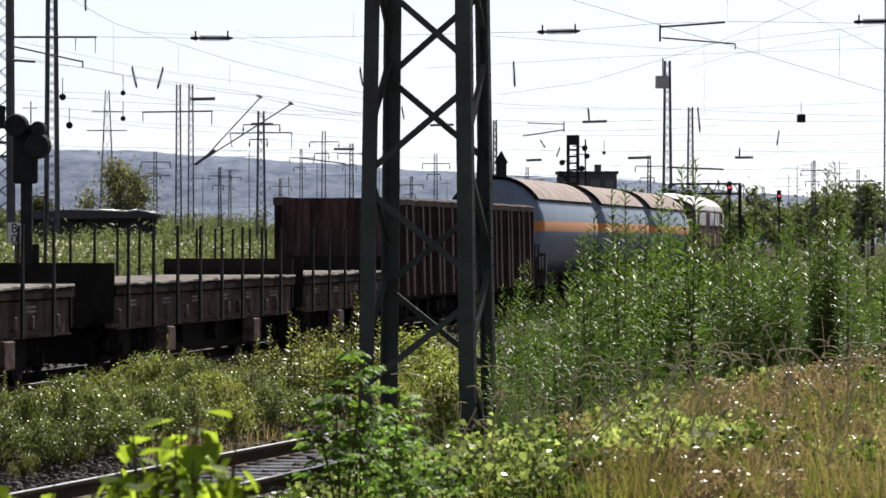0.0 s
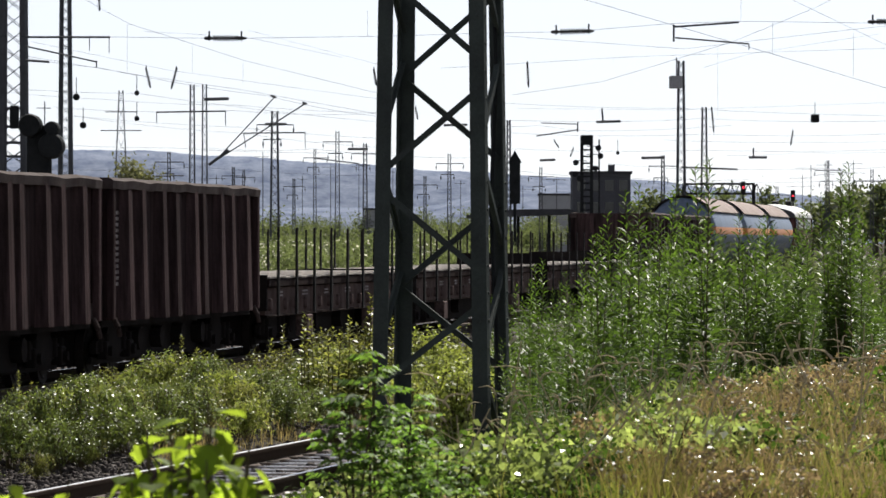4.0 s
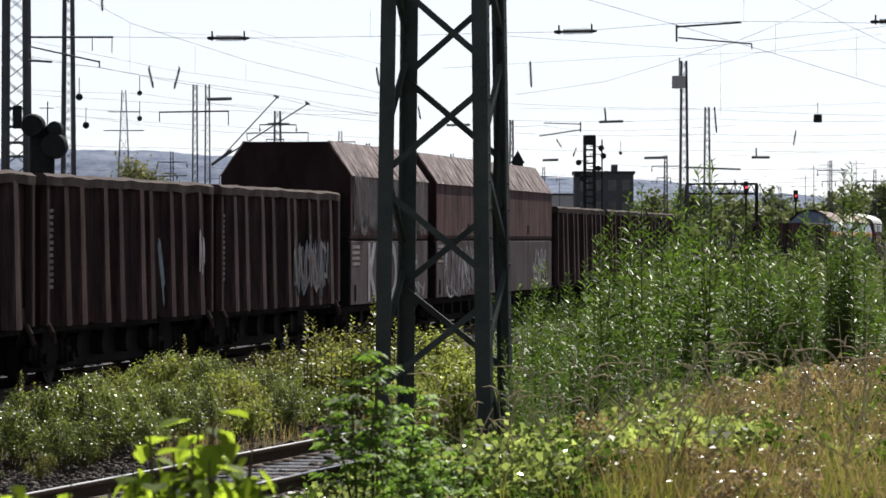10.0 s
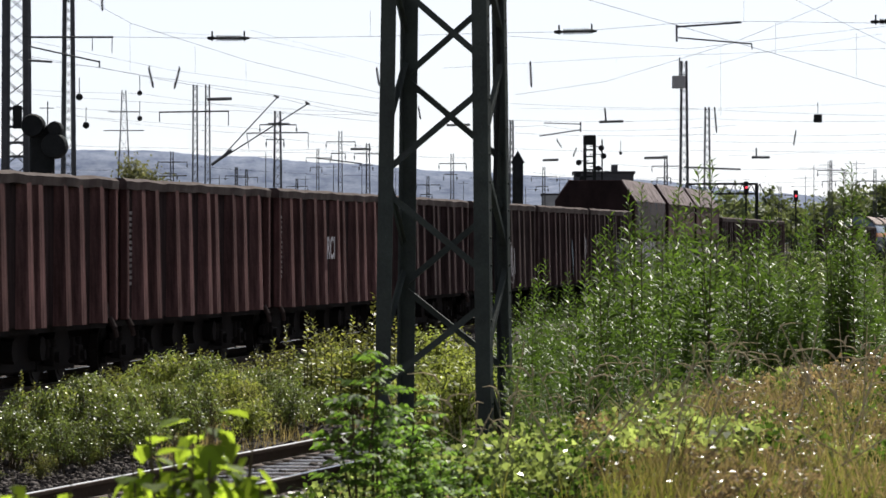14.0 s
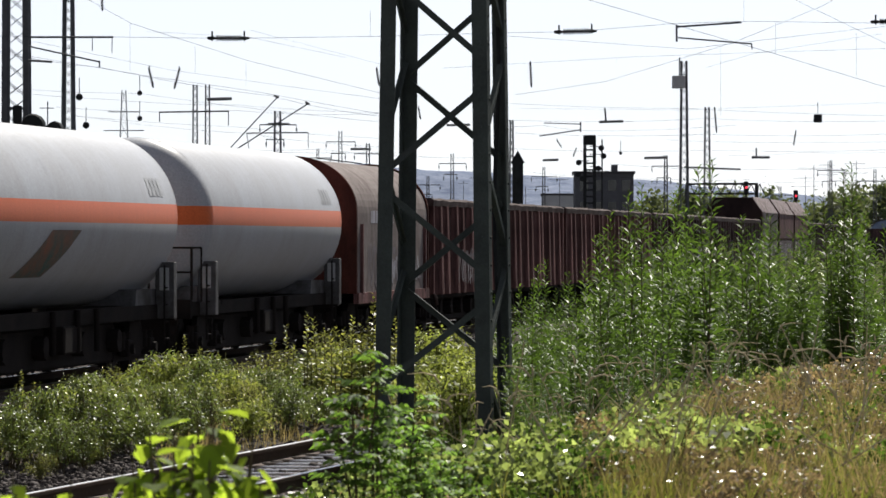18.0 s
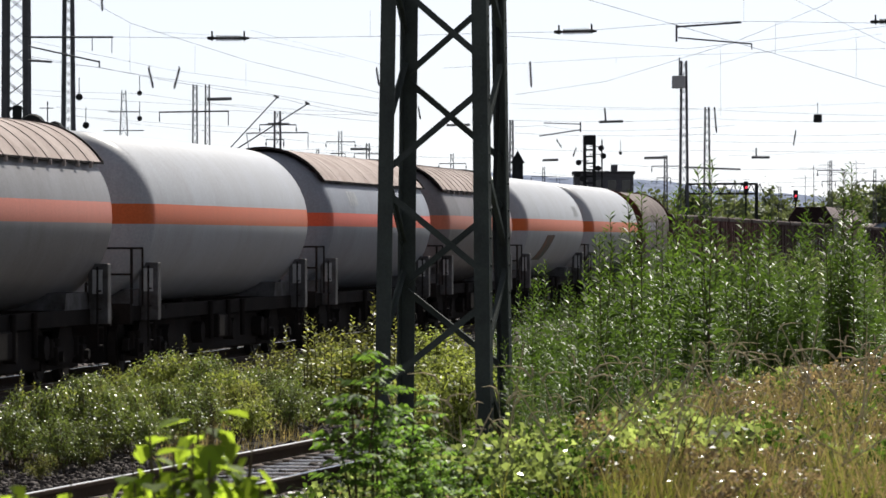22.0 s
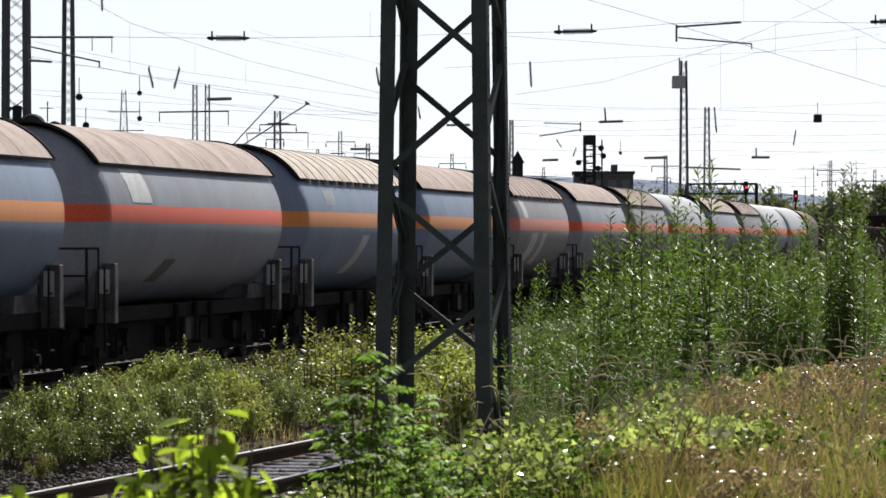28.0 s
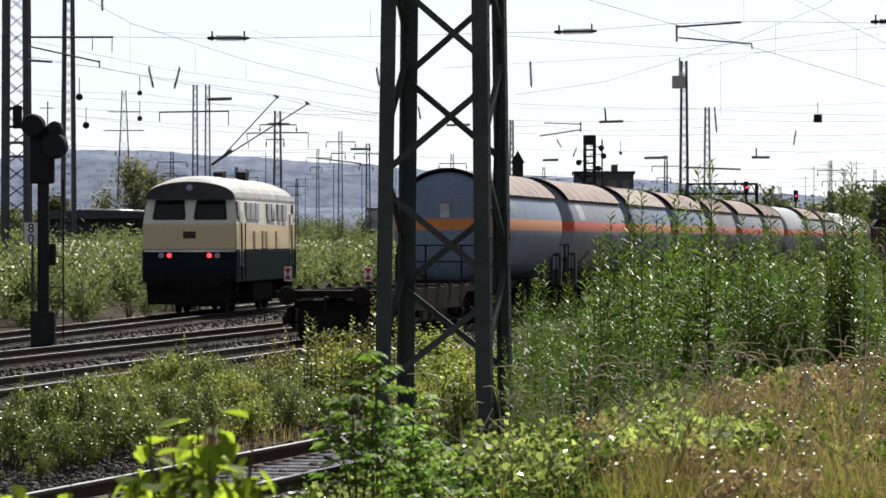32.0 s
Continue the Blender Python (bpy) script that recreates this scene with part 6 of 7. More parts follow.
def buildings():
    g = thing("signal_box_building", "sooty brick signal box with flat roof and stair turret", "building", pose(20.77, 560, -0.3))
    zt = 10.91 + 0.3
    bm = bmesh.new()
    box(bm, -3.8, 3.7, 0, 8, 0, zt)
    part("wall", bm, M["brickwork"], g)
    bm = bmesh.new()
    box(bm, -4.0, 3.9, -0.3, 8.3, zt, zt + 0.35)
    part("roof", bm, M["roofing"], g)
    bm = bmesh.new()
    box(bm, 0.9, 1.7, 1, 3, zt + 0.35, zt + 1.2)
    part("turret", bm, M["brickwork"], g)
    for k in range(4):
        for zz in (zt - 2.2, zt - 5.0):
            bm = bmesh.new()
            box(bm, -3.2 + 1.8 * k, -2.1 + 1.8 * k, -0.06, 0.05, zz, zz + 1.4)
            part("window", bm, M["glass"], g)
    g = thing("low_shed", "long dark low shed with a bright roof edge beyond the tracks", "shed", pose(-25.0, 330, -0.3))
    zt = 4.85
    for x0, x1 in ((-4.7, -1.6), (-1.3, 1.4), (1.7, 4.2)):
        bm = bmesh.new()
        box(bm, x0, x1, 1.2, 6, 0, zt - 0.5)
        part("wall", bm, M["roofing"], g)
    for x in (-4.6, -1.45, 1.55, 4.1):
        bm = bmesh.new()
        box(bm, x - 0.12, x + 0.12, 0, 0.24, 0, zt - 0.45)
        part("post", bm, M["black"], g)
    bm = bmesh.new()
    prism(bm, [(-5.6, zt - 0.12), (-1.9, zt + 0.12), (2.4, zt - 0.04), (3.1, zt + 0.08), (4.9, zt - 0.25), (4.9, zt - 0.5), (-5.6, zt - 0.6)], -0.5, 6.5, "y")
    part("roof", bm, M["roofing"], g)
    # Bright metal rods added to give the roof edge its sunlit line.
    for a, b in (((-1.9, zt + 0.12), (2.4, zt - 0.04)), ((2.4, zt - 0.04), (3.1, zt + 0.08)), ((3.1, zt + 0.08), (4.9, zt - 0.25))):
        bm = bmesh.new()
        rod(bm, (a[0], -0.58, a[1] + 0.03), (b[0], -0.58, b[1] + 0.03), 0.085, n=10)
        part("gutter", bm, M["gutter"], g, "added bright rod for the sunlit roof edge", True)
    g = thing("platform_canopy", "dark flat canopy on posts beyond the tracks", "canopy", pose(9.04, 420, -0.3))
    zt = 5.28 + 0.3
    bm = bmesh.new()
    prism(bm, [(-6.5, zt - 0.5), (-2.5, zt + 0.05), (3.4, zt + 0.1), (4.1, zt - 0.15), (4.1, zt - 0.4), (-6.5, zt - 0.8)], 0, 5, "y")
    part("roof", bm, M["roofing"], g)
    for x in (-4.5, -1.5, 1.5, 3.5):
        bm = bmesh.new()
        box(bm, x - 0.15, x + 0.15, 2, 2.3, 0, zt - 0.3)
        part("post", bm, M["black"], g)
    for x, w, y in ((990, 60, 346), (690, 80, 372)):
        d = 900
        g = thing("far_building", "pale low building on the edge of the yard", "building", pose((x - 784) / 7710 * d, d, -0.3), "far buildings")
        k = w / 2 / 7710 * d
        zt = 2.63 - (y - 426.15) / 7710 * d
        bm = bmesh.new()
        box(bm, -k, k, 0, 12, 0, zt)
        part("wall", bm, M["render_wall"], g)
        bm = bmesh.new()
        box(bm, -k - 0.2, k + 0.2, -0.2, 12.2, zt, zt + 0.4)
        part("roof", bm, M["roofing"], g)


def hills():
    """Two wooded ridges kilometres away."""
    for y0, pts, nm in ((4300, ((-900, 60), (-430, 84), (-365, 92), (-298, 91.5), (-214, 86), (-103, 79), (9, 71), (126, 65), (210, 62), (265, 55), (332, 49), (399, 44), (900, 24)), 3),
                        (3600, ((-800, 20), (-20, 30), (60, 46), (130, 50), (180, 45), (250, 40), (420, 30), (900, 22)), 5)):
        bm = bmesh.new()
        prev = None
        n = 800
        for i in range(n + 1):
            x = pts[0][0] + (pts[-1][0] - pts[0][0]) * i / n
            for (xa, za), (xb, zb) in zip(pts, pts[1:]):
                if xa <= x <= xb:
                    t = (x - xa) / (xb - xa)
                    t = t * t * (3 - 2 * t)
                    z = za + (zb - za) * t
            z += 1.0 * noise.noise((x * 0.05, nm, 0)) + 1.2 * abs(noise.noise((x * 0.18, nm, 2))) + 0.9 * abs(noise.noise((x * 0.5, nm, 7)))
            row = [bm.verts.new((x, y0 + dy, -0.4 + z * k)) for dy, k in ((-260, 0.0), (-150, 0.45), (-60, 0.82), (0, 1.0), (120, 0.6))]
            if prev:
                for a in range(4):
                    bm.faces.new((prev[a], row[a], row[a + 1], prev[a + 1]))
            prev = row
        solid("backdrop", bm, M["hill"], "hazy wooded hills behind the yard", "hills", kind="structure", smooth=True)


# ---- plants ----
def leaf_quads(base, along_dir, side, length, width, droop=0.25):
    """One folded four-cornered leaf for each row."""
    mid = base + along_dir * (length * 0.45)[:, None]
    tip = base + along_dir * length[:, None]
    tip[:, 2] -= droop * length
    lft = mid - side * (width / 2)[:, None]
    rgt = mid + side * (width / 2)[:, None]
    v = np.stack([base, rgt, tip, lft], 1).reshape(-1, 3)
    q = np.arange(len(v)).reshape(-1, 4)
    return v, q


def unit(v):
    return v / np.maximum(np.linalg.norm(v, axis=1, keepdims=True), 1e-9)


def bramble_meshes(seed, leaf, mat, count):
    """A mound of arching canes one metre high, leafy on the outside."""
    rng = np.random.default_rng(seed)
    bm = bmesh.new()
    n_cane = 26
    vs = []
    for k in range(n_cane):
        a, reach, top = rng.uniform(0, 6.28), rng.uniform(0.12, 0.72), rng.uniform(0.5, 1.08)
        d = np.array([math.cos(a), math.sin(a), 0.0])
        root = rng.normal(0, 0.07, 3) * np.array([1, 1, 0])

        def at(t):
            t = np.asarray(t, float)[:, None]
            return root + d * reach * t + np.array([0, 0, 1.0]) * top * (1 - (1 - 1.55 * t) ** 2)
        line = at(np.linspace(0, 1, 6))
        for p, q in zip(line, line[1:]):
            rod(bm, Vector(p), Vector(q), 0.006, 0.005, n=3)
        t = 1 - 0.85 * rng.uniform(0, 1, count // n_cane) ** 1.3
        vs.append(at(t) + rng.normal(0, 0.055, (len(t), 3)))
    base = np.concatenate(vs)
    base[:, 2] = np.maximum(base[:, 2], 0.02)
    n = len(base)
    d = unit(rng.normal(0, 0.8, (n, 3)) + base * np.array([1.0, 1.0, 0]) + np.array([0, 0, 0.15]))
    side = unit(np.cross(d, np.array([0, 0, 1.0])) + rng.normal(0, 0.35, (n, 3)))
    length = leaf * rng.uniform(0.55, 1.35, n)
    v, q = leaf_quads(base, d, side, length, length * rng.uniform(0.5, 0.75, n), 0.3)
    return finish("stem", bm, M["stem"]), arrays("leaves", v, q, mat)


def pinnate_meshes(seed, mat):
    """A sucker one metre high with long feathered leaves of paired leaflets."""
    rng = np.random.default_rng(seed)
    bm = bmesh.new()
    bs, ds, ss, ls = [], [], [], []
    up = np.array([0, 0, 1.0])
    for k in range(3):
        lean = rng.normal(0, 0.1, 2)
        h = (1.0, 0.8, 0.66)[k]
        top = Vector((lean[0], lean[1], h))
        rod(bm, (0.03 * k, 0, 0), top, 0.009, 0.004, n=5)
        for j in range(11):
            t = 0.6 + 0.4 * (j + 0.6) / 11
            o = np.array([*(top * t)])
            a = j * 2.4 + rng.normal(0, 0.4)
            d = np.array([math.cos(a), math.sin(a), 0.55 - 0.2 * rng.random()])
            d /= np.linalg.norm(d)
            l = rng.uniform(0.13, 0.22)
            pts = [o + d * l * u - up * (0.28 * l * u * u) for u in np.linspace(0, 1, 8)]
            for p, q in zip(pts, pts[1:]):
                rod(bm, Vector(p), Vector(q), 0.0025, n=3)
            s = np.cross(d, up)
            s /= np.linalg.norm(s)
            for i in range(2, 8):
                for g in (-1, 1) if i < 7 else (0,):
                    bs.append(pts[i])
                    ds.append(s * g * 0.9 + d * (0.45 if g else 1.0) + rng.normal(0, 0.12, 3) - up * 0.15)
                    ss.append(np.cross(ds[-1], up + rng.normal(0, 0.3, 3)))
                    ls.append(rng.uniform(0.045, 0.07))
    l = np.array(ls)
    v, q = leaf_quads(np.array(bs), unit(np.array(ds)), unit(np.array(ss)), l, l * 0.46, 0.45)
    return finish("stem", bm, M["stem"]), arrays("leaves", v, q, M[mat])


def tall_weed_meshes(seed, hgt, wide=1.0, mat="leaf_tall"):
    rng = np.random.default_rng(seed)
    shoots = []
    for k in range(rng.integers(3, 6)):
        a, q = rng.uniform(0, 6.28), 0.16 * rng.random()
        shoots.append(((q * math.cos(a), q * math.sin(a), 0.0), hgt * (1.0 if k == 0 else rng.uniform(0.55, 0.97)), rng.uniform(-0.07, 0.07, 2)))
    bm = bmesh.new()
    vs, qs, nv = [], [], 0
    for (bx, by, bz), l, lean in shoots:
        top = Vector((bx + lean[0] * l, by + lean[1] * l, bz + l))
        rod(bm, (bx, by, bz), top, 0.009, 0.003, n=5)
        n = int(l * (50 if wide == 1.0 else 60))
        t = np.linspace(0.12, 1.0, n)
        ang = np.arange(n) * 2.4 + rng.uniform(0, 6) + rng.normal(0, 0.3, n)
        rise = 0.45 + 0.7 * t ** 3 + rng.normal(0, 0.12, n)
        d = unit(np.stack([np.cos(ang), np.sin(ang), rise], 1))
        base = np.array([bx, by, bz]) + t[:, None] * (np.array([*top]) - np.array([bx, by, bz]))
        side = unit(np.cross(d, np.array([0, 0, 1.0])) + rng.normal(0, 0.25, (n, 3)))
        length = (0.21 - 0.11 * t ** 2) * rng.uniform(0.7, 1.2, n) * (1.0 if wide == 1.0 else 0.5)
        v, q = leaf_quads(base, d, side, length, length * wide * rng.uniform(0.15, 0.22, n), 0.22)
        vs.append(v)
        qs.append(q + nv)
        nv += len(v)
    return finish("stem", bm, M["stem"]), arrays("leaves", np.concatenate(vs), np.concatenate(qs), M[mat])


def shrub_meshes(seed, r, hgt, leaf, mat, count=1100, rise=0.25, slim=1.0):
    rng = np.random.default_rng(seed)
    bm = bmesh.new()
    tips = []
    for k in range(16):
        a, q = rng.uniform(0, 6.28), r * math.sqrt(rng.uniform(0.02, 1))
        z = hgt * (1 - 0.6 * (q / r) ** 2) * rng.uniform(0.65, 1.1)
        tip = Vector((q * math.cos(a), q * math.sin(a), z))
        mid = Vector((tip.x * 0.4, tip.y * 0.4, z * 0.65))
        rod(bm, (tip.x * 0.08, tip.y * 0.08, 0), mid, 0.012, 0.008, n=4)
        rod(bm, mid, tip, 0.008, 0.003, n=4)
        tips.append((mid, tip))
    per = count // len(tips)
    bs = []
    for mid, tip in tips:
        t = rng.uniform(-0.6, 1.0, per)
        p = np.array([*mid]) + t[:, None] * (np.array([*tip]) - np.array([*mid]))
        p = p + rng.normal(0, 0.085 * r / 0.6, (per, 3)) * np.array([1, 1, 0.8])
        bs.append(p)
    base = np.concatenate(bs)
    base[:, 2] = np.maximum(base[:, 2], 0.03)
    n = len(base)
    d = unit(rng.normal(0, 1, (n, 3)) + np.array([0, 0, rise]) + base * np.array([0.8, 0.8, 0]) / r)
    side = unit(np.cross(d, rng.normal(0, 1, (n, 3))))
    length = leaf * rng.uniform(0.6, 1.3, n)
    v, q = leaf_quads(base, d, side, length, length * slim * rng.uniform(0.45, 0.75, n), 0.25)
    return finish("stem", bm, M["stem"]), arrays("leaves", v, q, mat)


def plant(name, label, meshes, x, y, z, turn, size, group, category="plant"):
    g = thing(name, label, category, Matrix.Translation((x, y, z)) @ Matrix.Rotation(turn, 4, "Z") @ Matrix.Diagonal((size, size, size, 1)), group)
    for nm, me in zip(("stem", "leaves"), meshes):
        ob = new(nm, me)
        ob.parent = g
        if len(me.polygons) > 60:
            tagged(ob, kind="stuff")
    return g


def massed(name, label, sources, places, mat):
    """Many plants of a few kinds joined into one uncounted mass: places are x, y, z, turn, size, kind."""
    vs, qs, nv = [], [], 0
    for x, y, z, turn, size, k in places:
        v, q = sources[k]
        c, s = math.cos(turn) * size, math.sin(turn) * size
        w = np.empty_like(v)
        w[:, 0] = v[:, 0] * c - v[:, 1] * s + x
        w[:, 1] = v[:, 0] * s + v[:, 1] * c + y
        w[:, 2] = v[:, 2] * size + z
        vs.append(w)
        qs.append(q + nv)
        nv += len(v)
    return tagged(new(name, arrays(name, np.concatenate(vs), np.concatenate(qs), mat)), label, "weeds", kind="stuff")


def mesh_arrays(me):
    v = np.empty(len(me.vertices) * 3, np.float32)
    me.vertices.foreach_get("co", v)
    q = np.empty(len(me.loops), np.int32)
    me.loops.foreach_get("vertex_index", q)
    return v.reshape(-1, 3), q.reshape(-1, 4)


def across_siding(x, y):
    sx, sy, a = along_siding(0)
    return (x - sx) * math.cos(a) - (y - sy) * math.sin(a)


def across_main(x, y):
    return (x - AXIS[0]) * math.cos(TH) - (y - AXIS[1]) * math.sin(TH)


def tall_weeds():
    rng = random.Random(5)
    kinds = [tall_weed_meshes(100 + k, 1.55 + 0.1 * k) for k in range(8)]
    flat = [mesh_arrays(k[1]) for k in kinds]
    rise = ((0, 0.72), (900, 0.72), (1030, 0.80), (1120, 1.0), (1190, 1.12), (1330, 1.1), (1400, 0.97), (1480, 1.06), (3000, 1.06))
    made, rest = 0, []
    while made < 800:
        y = rng.uniform(36.0, 64)
        x = rng.uniform(0.6, 0.107 * y + 0.7)
        b = (x / y * 7710 + 784)
        lim = (36.5 if 900 < b < 1180 else 40.5) + 9 * max(0, (b - 1050) / 520)
        if y < lim + rng.uniform(0, 5) or (b < 960 and rng.random() < 0.3):
            continue
        k = rng.randrange(8)
        s = (0.45 + 0.80 * rng.random() ** 1.8) * (1.0 if b < 1000 else 1.04) * (0.8 if y < lim + 4 else 1.0)
        if y < 41:
            s *= 0.72
        s *= next(za + (zb - za) * (b - xa) / (xb - xa) for (xa, za), (xb, zb) in zip(rise, rise[1:]) if xa <= b <= xb)
        z = height(x, y) - 0.02
        if made < 240:
            plant("willow_weed", "tall leafy green weed with narrow leaves on the bank", kinds[k], x, y, z, rng.uniform(0, 6.28), s, "tall weeds on the bank")
        else:
            rest.append((x, y, z, rng.uniform(0, 6.28), s * 0.92, k))
        made += 1
    massed("weed_thicket", "dense thicket of tall green weeds on the bank", flat, rest, M["leaf_tall"])
    plant("willow_weed", "single tall willow weed above the thicket", kinds[7], 2.73, 44.0, height(2.73, 44.0), 1.0, 1.2, "tall weeds on the bank")
    # leafy suckers above the brambles
    sucker = [tall_weed_meshes(130 + k, 1.0, 3.0, "leaf_shrub") for k in range(4)]
    for x, y, hgt in ((-1.00, 57, 1.75), (-1.25, 56, 1.45), (-1.62, 57, 1.5), (-2.05, 58, 1.3), (-0.72, 56, 1.6), (-3.45, 58.5, 1.2), (-1.45, 58, 1.2), (-5.3, 55, 0.95), (0.1, 57, 1.3), (0.35, 56, 1.1)):
        plant("sucker_shoot", "upright leafy shoot above the brambles", sucker[rng.randrange(4)], x, y, height(x, y) - 0.02, rng.uniform(0, 6.28), hgt / 1.05, "shoots between the tracks")


def brambles():
    rng = random.Random(8)
    kinds = [bramble_meshes(200 + k, (0.048, 0.058, 0.05)[k % 3], M[("leaf_shrub", "leaf_lime", "leaf_dark")[k % 3]], 2600) for k in range(9)]
    flat = [mesh_arrays(k[1]) for k in kinds]
    crest = ((-200, 0.36), (0, 0.40), (100, 0.52), (200, 0.70), (300, 1.0), (450, 0.98), (540, 1.2), (640, 1.55), (900, 1.4))
    made = 0
    rest = {0: [], 1: [], 2: []}
    stood = []
    for i in range(2600):
        y = rng.uniform(42.0, 63)
        x = rng.uniform(-0.108, 0.02) * y
        d, far = across_siding(x, y), across_main(x, y)
        u = (far - 2.5) / (far - 2.5 - 2.3 - d) if d < -2.3 and far > 2.5 else -1
        if u < 0 or noise.noise((x * 0.5, y * 0.3, 9)) < -0.5 + 0.5 * u:
            continue
        b = 784 + 7710 * x / y
        tall = next(za + (zb - za) * (b - xa) / (xb - xa) for (xa, za), (xb, zb) in zip(crest, crest[1:]) if xa <= b <= xb)
        if any(math.hypot(x - px, (y - py) * 0.5) < 0.5 for px, py in stood):
            continue
        stood.append((x, y))
        s = 1.15 * tall * (1 - 0.55 * u) * (0.85 + 0.5 * noise.noise((x * 1.1, y * 0.5, 21)) + rng.uniform(-0.12, 0.15))
        p = (x, y, height(x, y) - 0.03, rng.uniform(0, 6.28), max(s, 0.28), rng.randrange(9))
        if made < 110:
            plant("bramble", "low bramble shrub with small glossy leaves", kinds[p[5]], *p[:3], p[3], p[4], "brambles between the tracks", "shrub")
            made += 1
        else:
            rest[p[5] % 3].append(p)
    for b, y, hgt in ((20, 44.6, 0.62), (75, 45.2, 0.78), (130, 45.6, 0.82), (175, 46.2, 0.75), (105, 44.0, 0.55), (45, 46.5, 0.72), (220, 47.5, 0.7), (290, 48.5, 0.72), (350, 50, 0.7), (5, 47, 0.6), (150, 44.4, 0.5)):
        x = (b - 784) / 7710 * y
        plant("bramble", "dark dense bramble shrub beside the siding", kinds[(2, 0, 3, 8, 1)[b % 5]], x, y, height(x, y) - 0.04, b * 0.7, hgt, "brambles between the tracks", "shrub")
    for k, (m, t) in enumerate((("leaf_shrub", "tangled green brambles between the tracks"), ("leaf_lime", "yellow-green brambles between the tracks"), ("leaf_dark", "dark green brambles between the tracks"))):
        if rest[k]:
            massed("bramble_mass", t, flat, rest[k], M[m])
    for i in range(34):
        y = rng.uniform(46, 57)
        x = rng.uniform(-0.5, 0.75)
        plant("bramble", "low bramble shrub rooted in the disused siding", kinds[rng.randrange(9)], x, y, height(x, y), rng.uniform(0, 6.28), rng.uniform(0.45, 0.95), "brambles on the siding", "shrub")
    # leafy clumps on the bank and round the mast foot
    clump = [shrub_meshes(260 + k, 0.26 + 0.04 * k, 0.26 + 0.06 * k, (0.04, 0.07, 0.055, 0.085, 0.06)[k], M["leaf_weed"], (460, 240, 340, 190, 290)[k]) for k in range(5)]
    cflat = [mesh_arrays(k[1]) for k in clump]
    withered = [mesh_arrays(shrub_meshes(280 + k, 0.24, 0.30 + 0.05 * k, 0.028 + 0.007 * k, M["leaf_dry"], 300)[1]) for k in range(5)]
    places, dry, green = [], [], []
    for i in range(4300):
        y = 24 + 25 * math.sqrt(rng.random())
        b = rng.uniform(-0.05, 0.112)
        x = b * y
        if across_siding(x, y) < (1.25 if y > 38 else 1.9) or (b < -0.02 and y > 27 and rng.random() < 0.75):
            continue
        p = (x, y, height(x, y) - 0.03, rng.uniform(0, 6.28), (0.35 + 0.75 * rng.random() ** 1.5) * (1.25 if y > 41 else 1.0), rng.randrange(5))
        n = noise.noise((x * 0.8, y * 0.35, 2)) + (b - 0.045) * 16
        if n > 0.25:
            q = rng.random()
            if q < 0.62:
                dry.append((*p[:4], p[4] * 0.75, p[5]))
            elif q < 0.82:
                places.append((*p[:4], p[4] * 0.7, p[5]))
            elif q < 0.9:
                green.append((*p[:4], p[4] * 0.8, p[5]))
        elif y > 40 and rng.random() < 0.55:
            green.append(p)
        else:
            q = rng.random()
            if q < 0.55:
                places.append(p)
            elif q < 0.68:
                dry.append((*p[:4], p[4] * 0.8, p[5]))
            elif q < 0.84:
                green.append(p)
    for p in places[:140]:
        plant("leafy_weed", "low leafy weed clump on the bank", clump[p[5]], *p[:3], p[3], p[4], "low weeds on the bank")
    massed("low_weeds", "low leafy weeds round the mast foot", cflat, places[140:], M["leaf_weed"])
    massed("dry_weeds", "brown dry weeds on the bank", withered, dry, M["leaf_dry"])
    massed("undergrowth", "green undergrowth below the tall weeds", cflat, green, M["leaf_tall"])
    # scrub beyond the outer track
    far = [shrub_meshes(230 + k, 1.5, 2.3 + 0.25 * k, 0.24, M["leaf_scrub"], 1100, 1.5, 0.5) for k in range(4)]
    for i in range(130):
        y = rng.uniform(126, 230)
        b = rng.uniform(-0.108, 0.02)
        lx, ly, a = along_loco((y - 124.0))
        x = b * y
        if abs(x - lx) < 3.6 or abs(across_main(x, y)) < 3.4:
            continue
        if -8.5 < across_main(x, y) < 2 and y < 150:
            continue
        plant("scrub_bush", "bright green scrub bush beside the far tracks", far[rng.randrange(4)], x, y, -0.33, rng.uniform(0, 6.28), rng.uniform(0.65, 1.15), "scrub in the yard", "bush")
    mass = []
    for i in range(420):
        y = rng.uniform(185, 420)
        x = rng.uniform(-0.112, 0.01) * y
        if abs(x - along_loco(y - 124.0)[0]) < 3.6 or abs(across_main(x, y)) < 3.4 or abs(across_main(x, y) + 4.3) < 3.0:
            continue
        mass.append((x, y, -0.35, rng.uniform(0, 6.28), rng.uniform(0.6, 1.3), rng.randrange(4)))
    woods = []
    for i in range(280):
        y = rng.uniform(620, 1500)
        woods.append((rng.uniform(-0.115, 0.06) * y, y, -0.5, rng.uniform(0, 6.28), rng.uniform(2.0, 3.4) * (y / 900) ** 0.6, rng.randrange(4)))
    massed("far_woodland", "belt of dark trees along the far edge of the yard", [mesh_arrays(k[1]) for k in far], woods, M["leaf_tree"])
    massed("yard_scrub", "bright green scrub spreading over the far yard", [mesh_arrays(k[1]) for k in far], mass, M["leaf_scrub"])
    for i in range(46):
        y = rng.uniform(92, 150)
        x = along_loco(y - 124.0)[0] - rng.uniform(2.7, 9)
        plant("scrub_bush", "bright green scrub bush beside the far tracks", far[rng.randrange(4)], x, y, -0.33, rng.uniform(0, 6.28), rng.uniform(0.35, 0.7), "scrub in the yard", "bush")
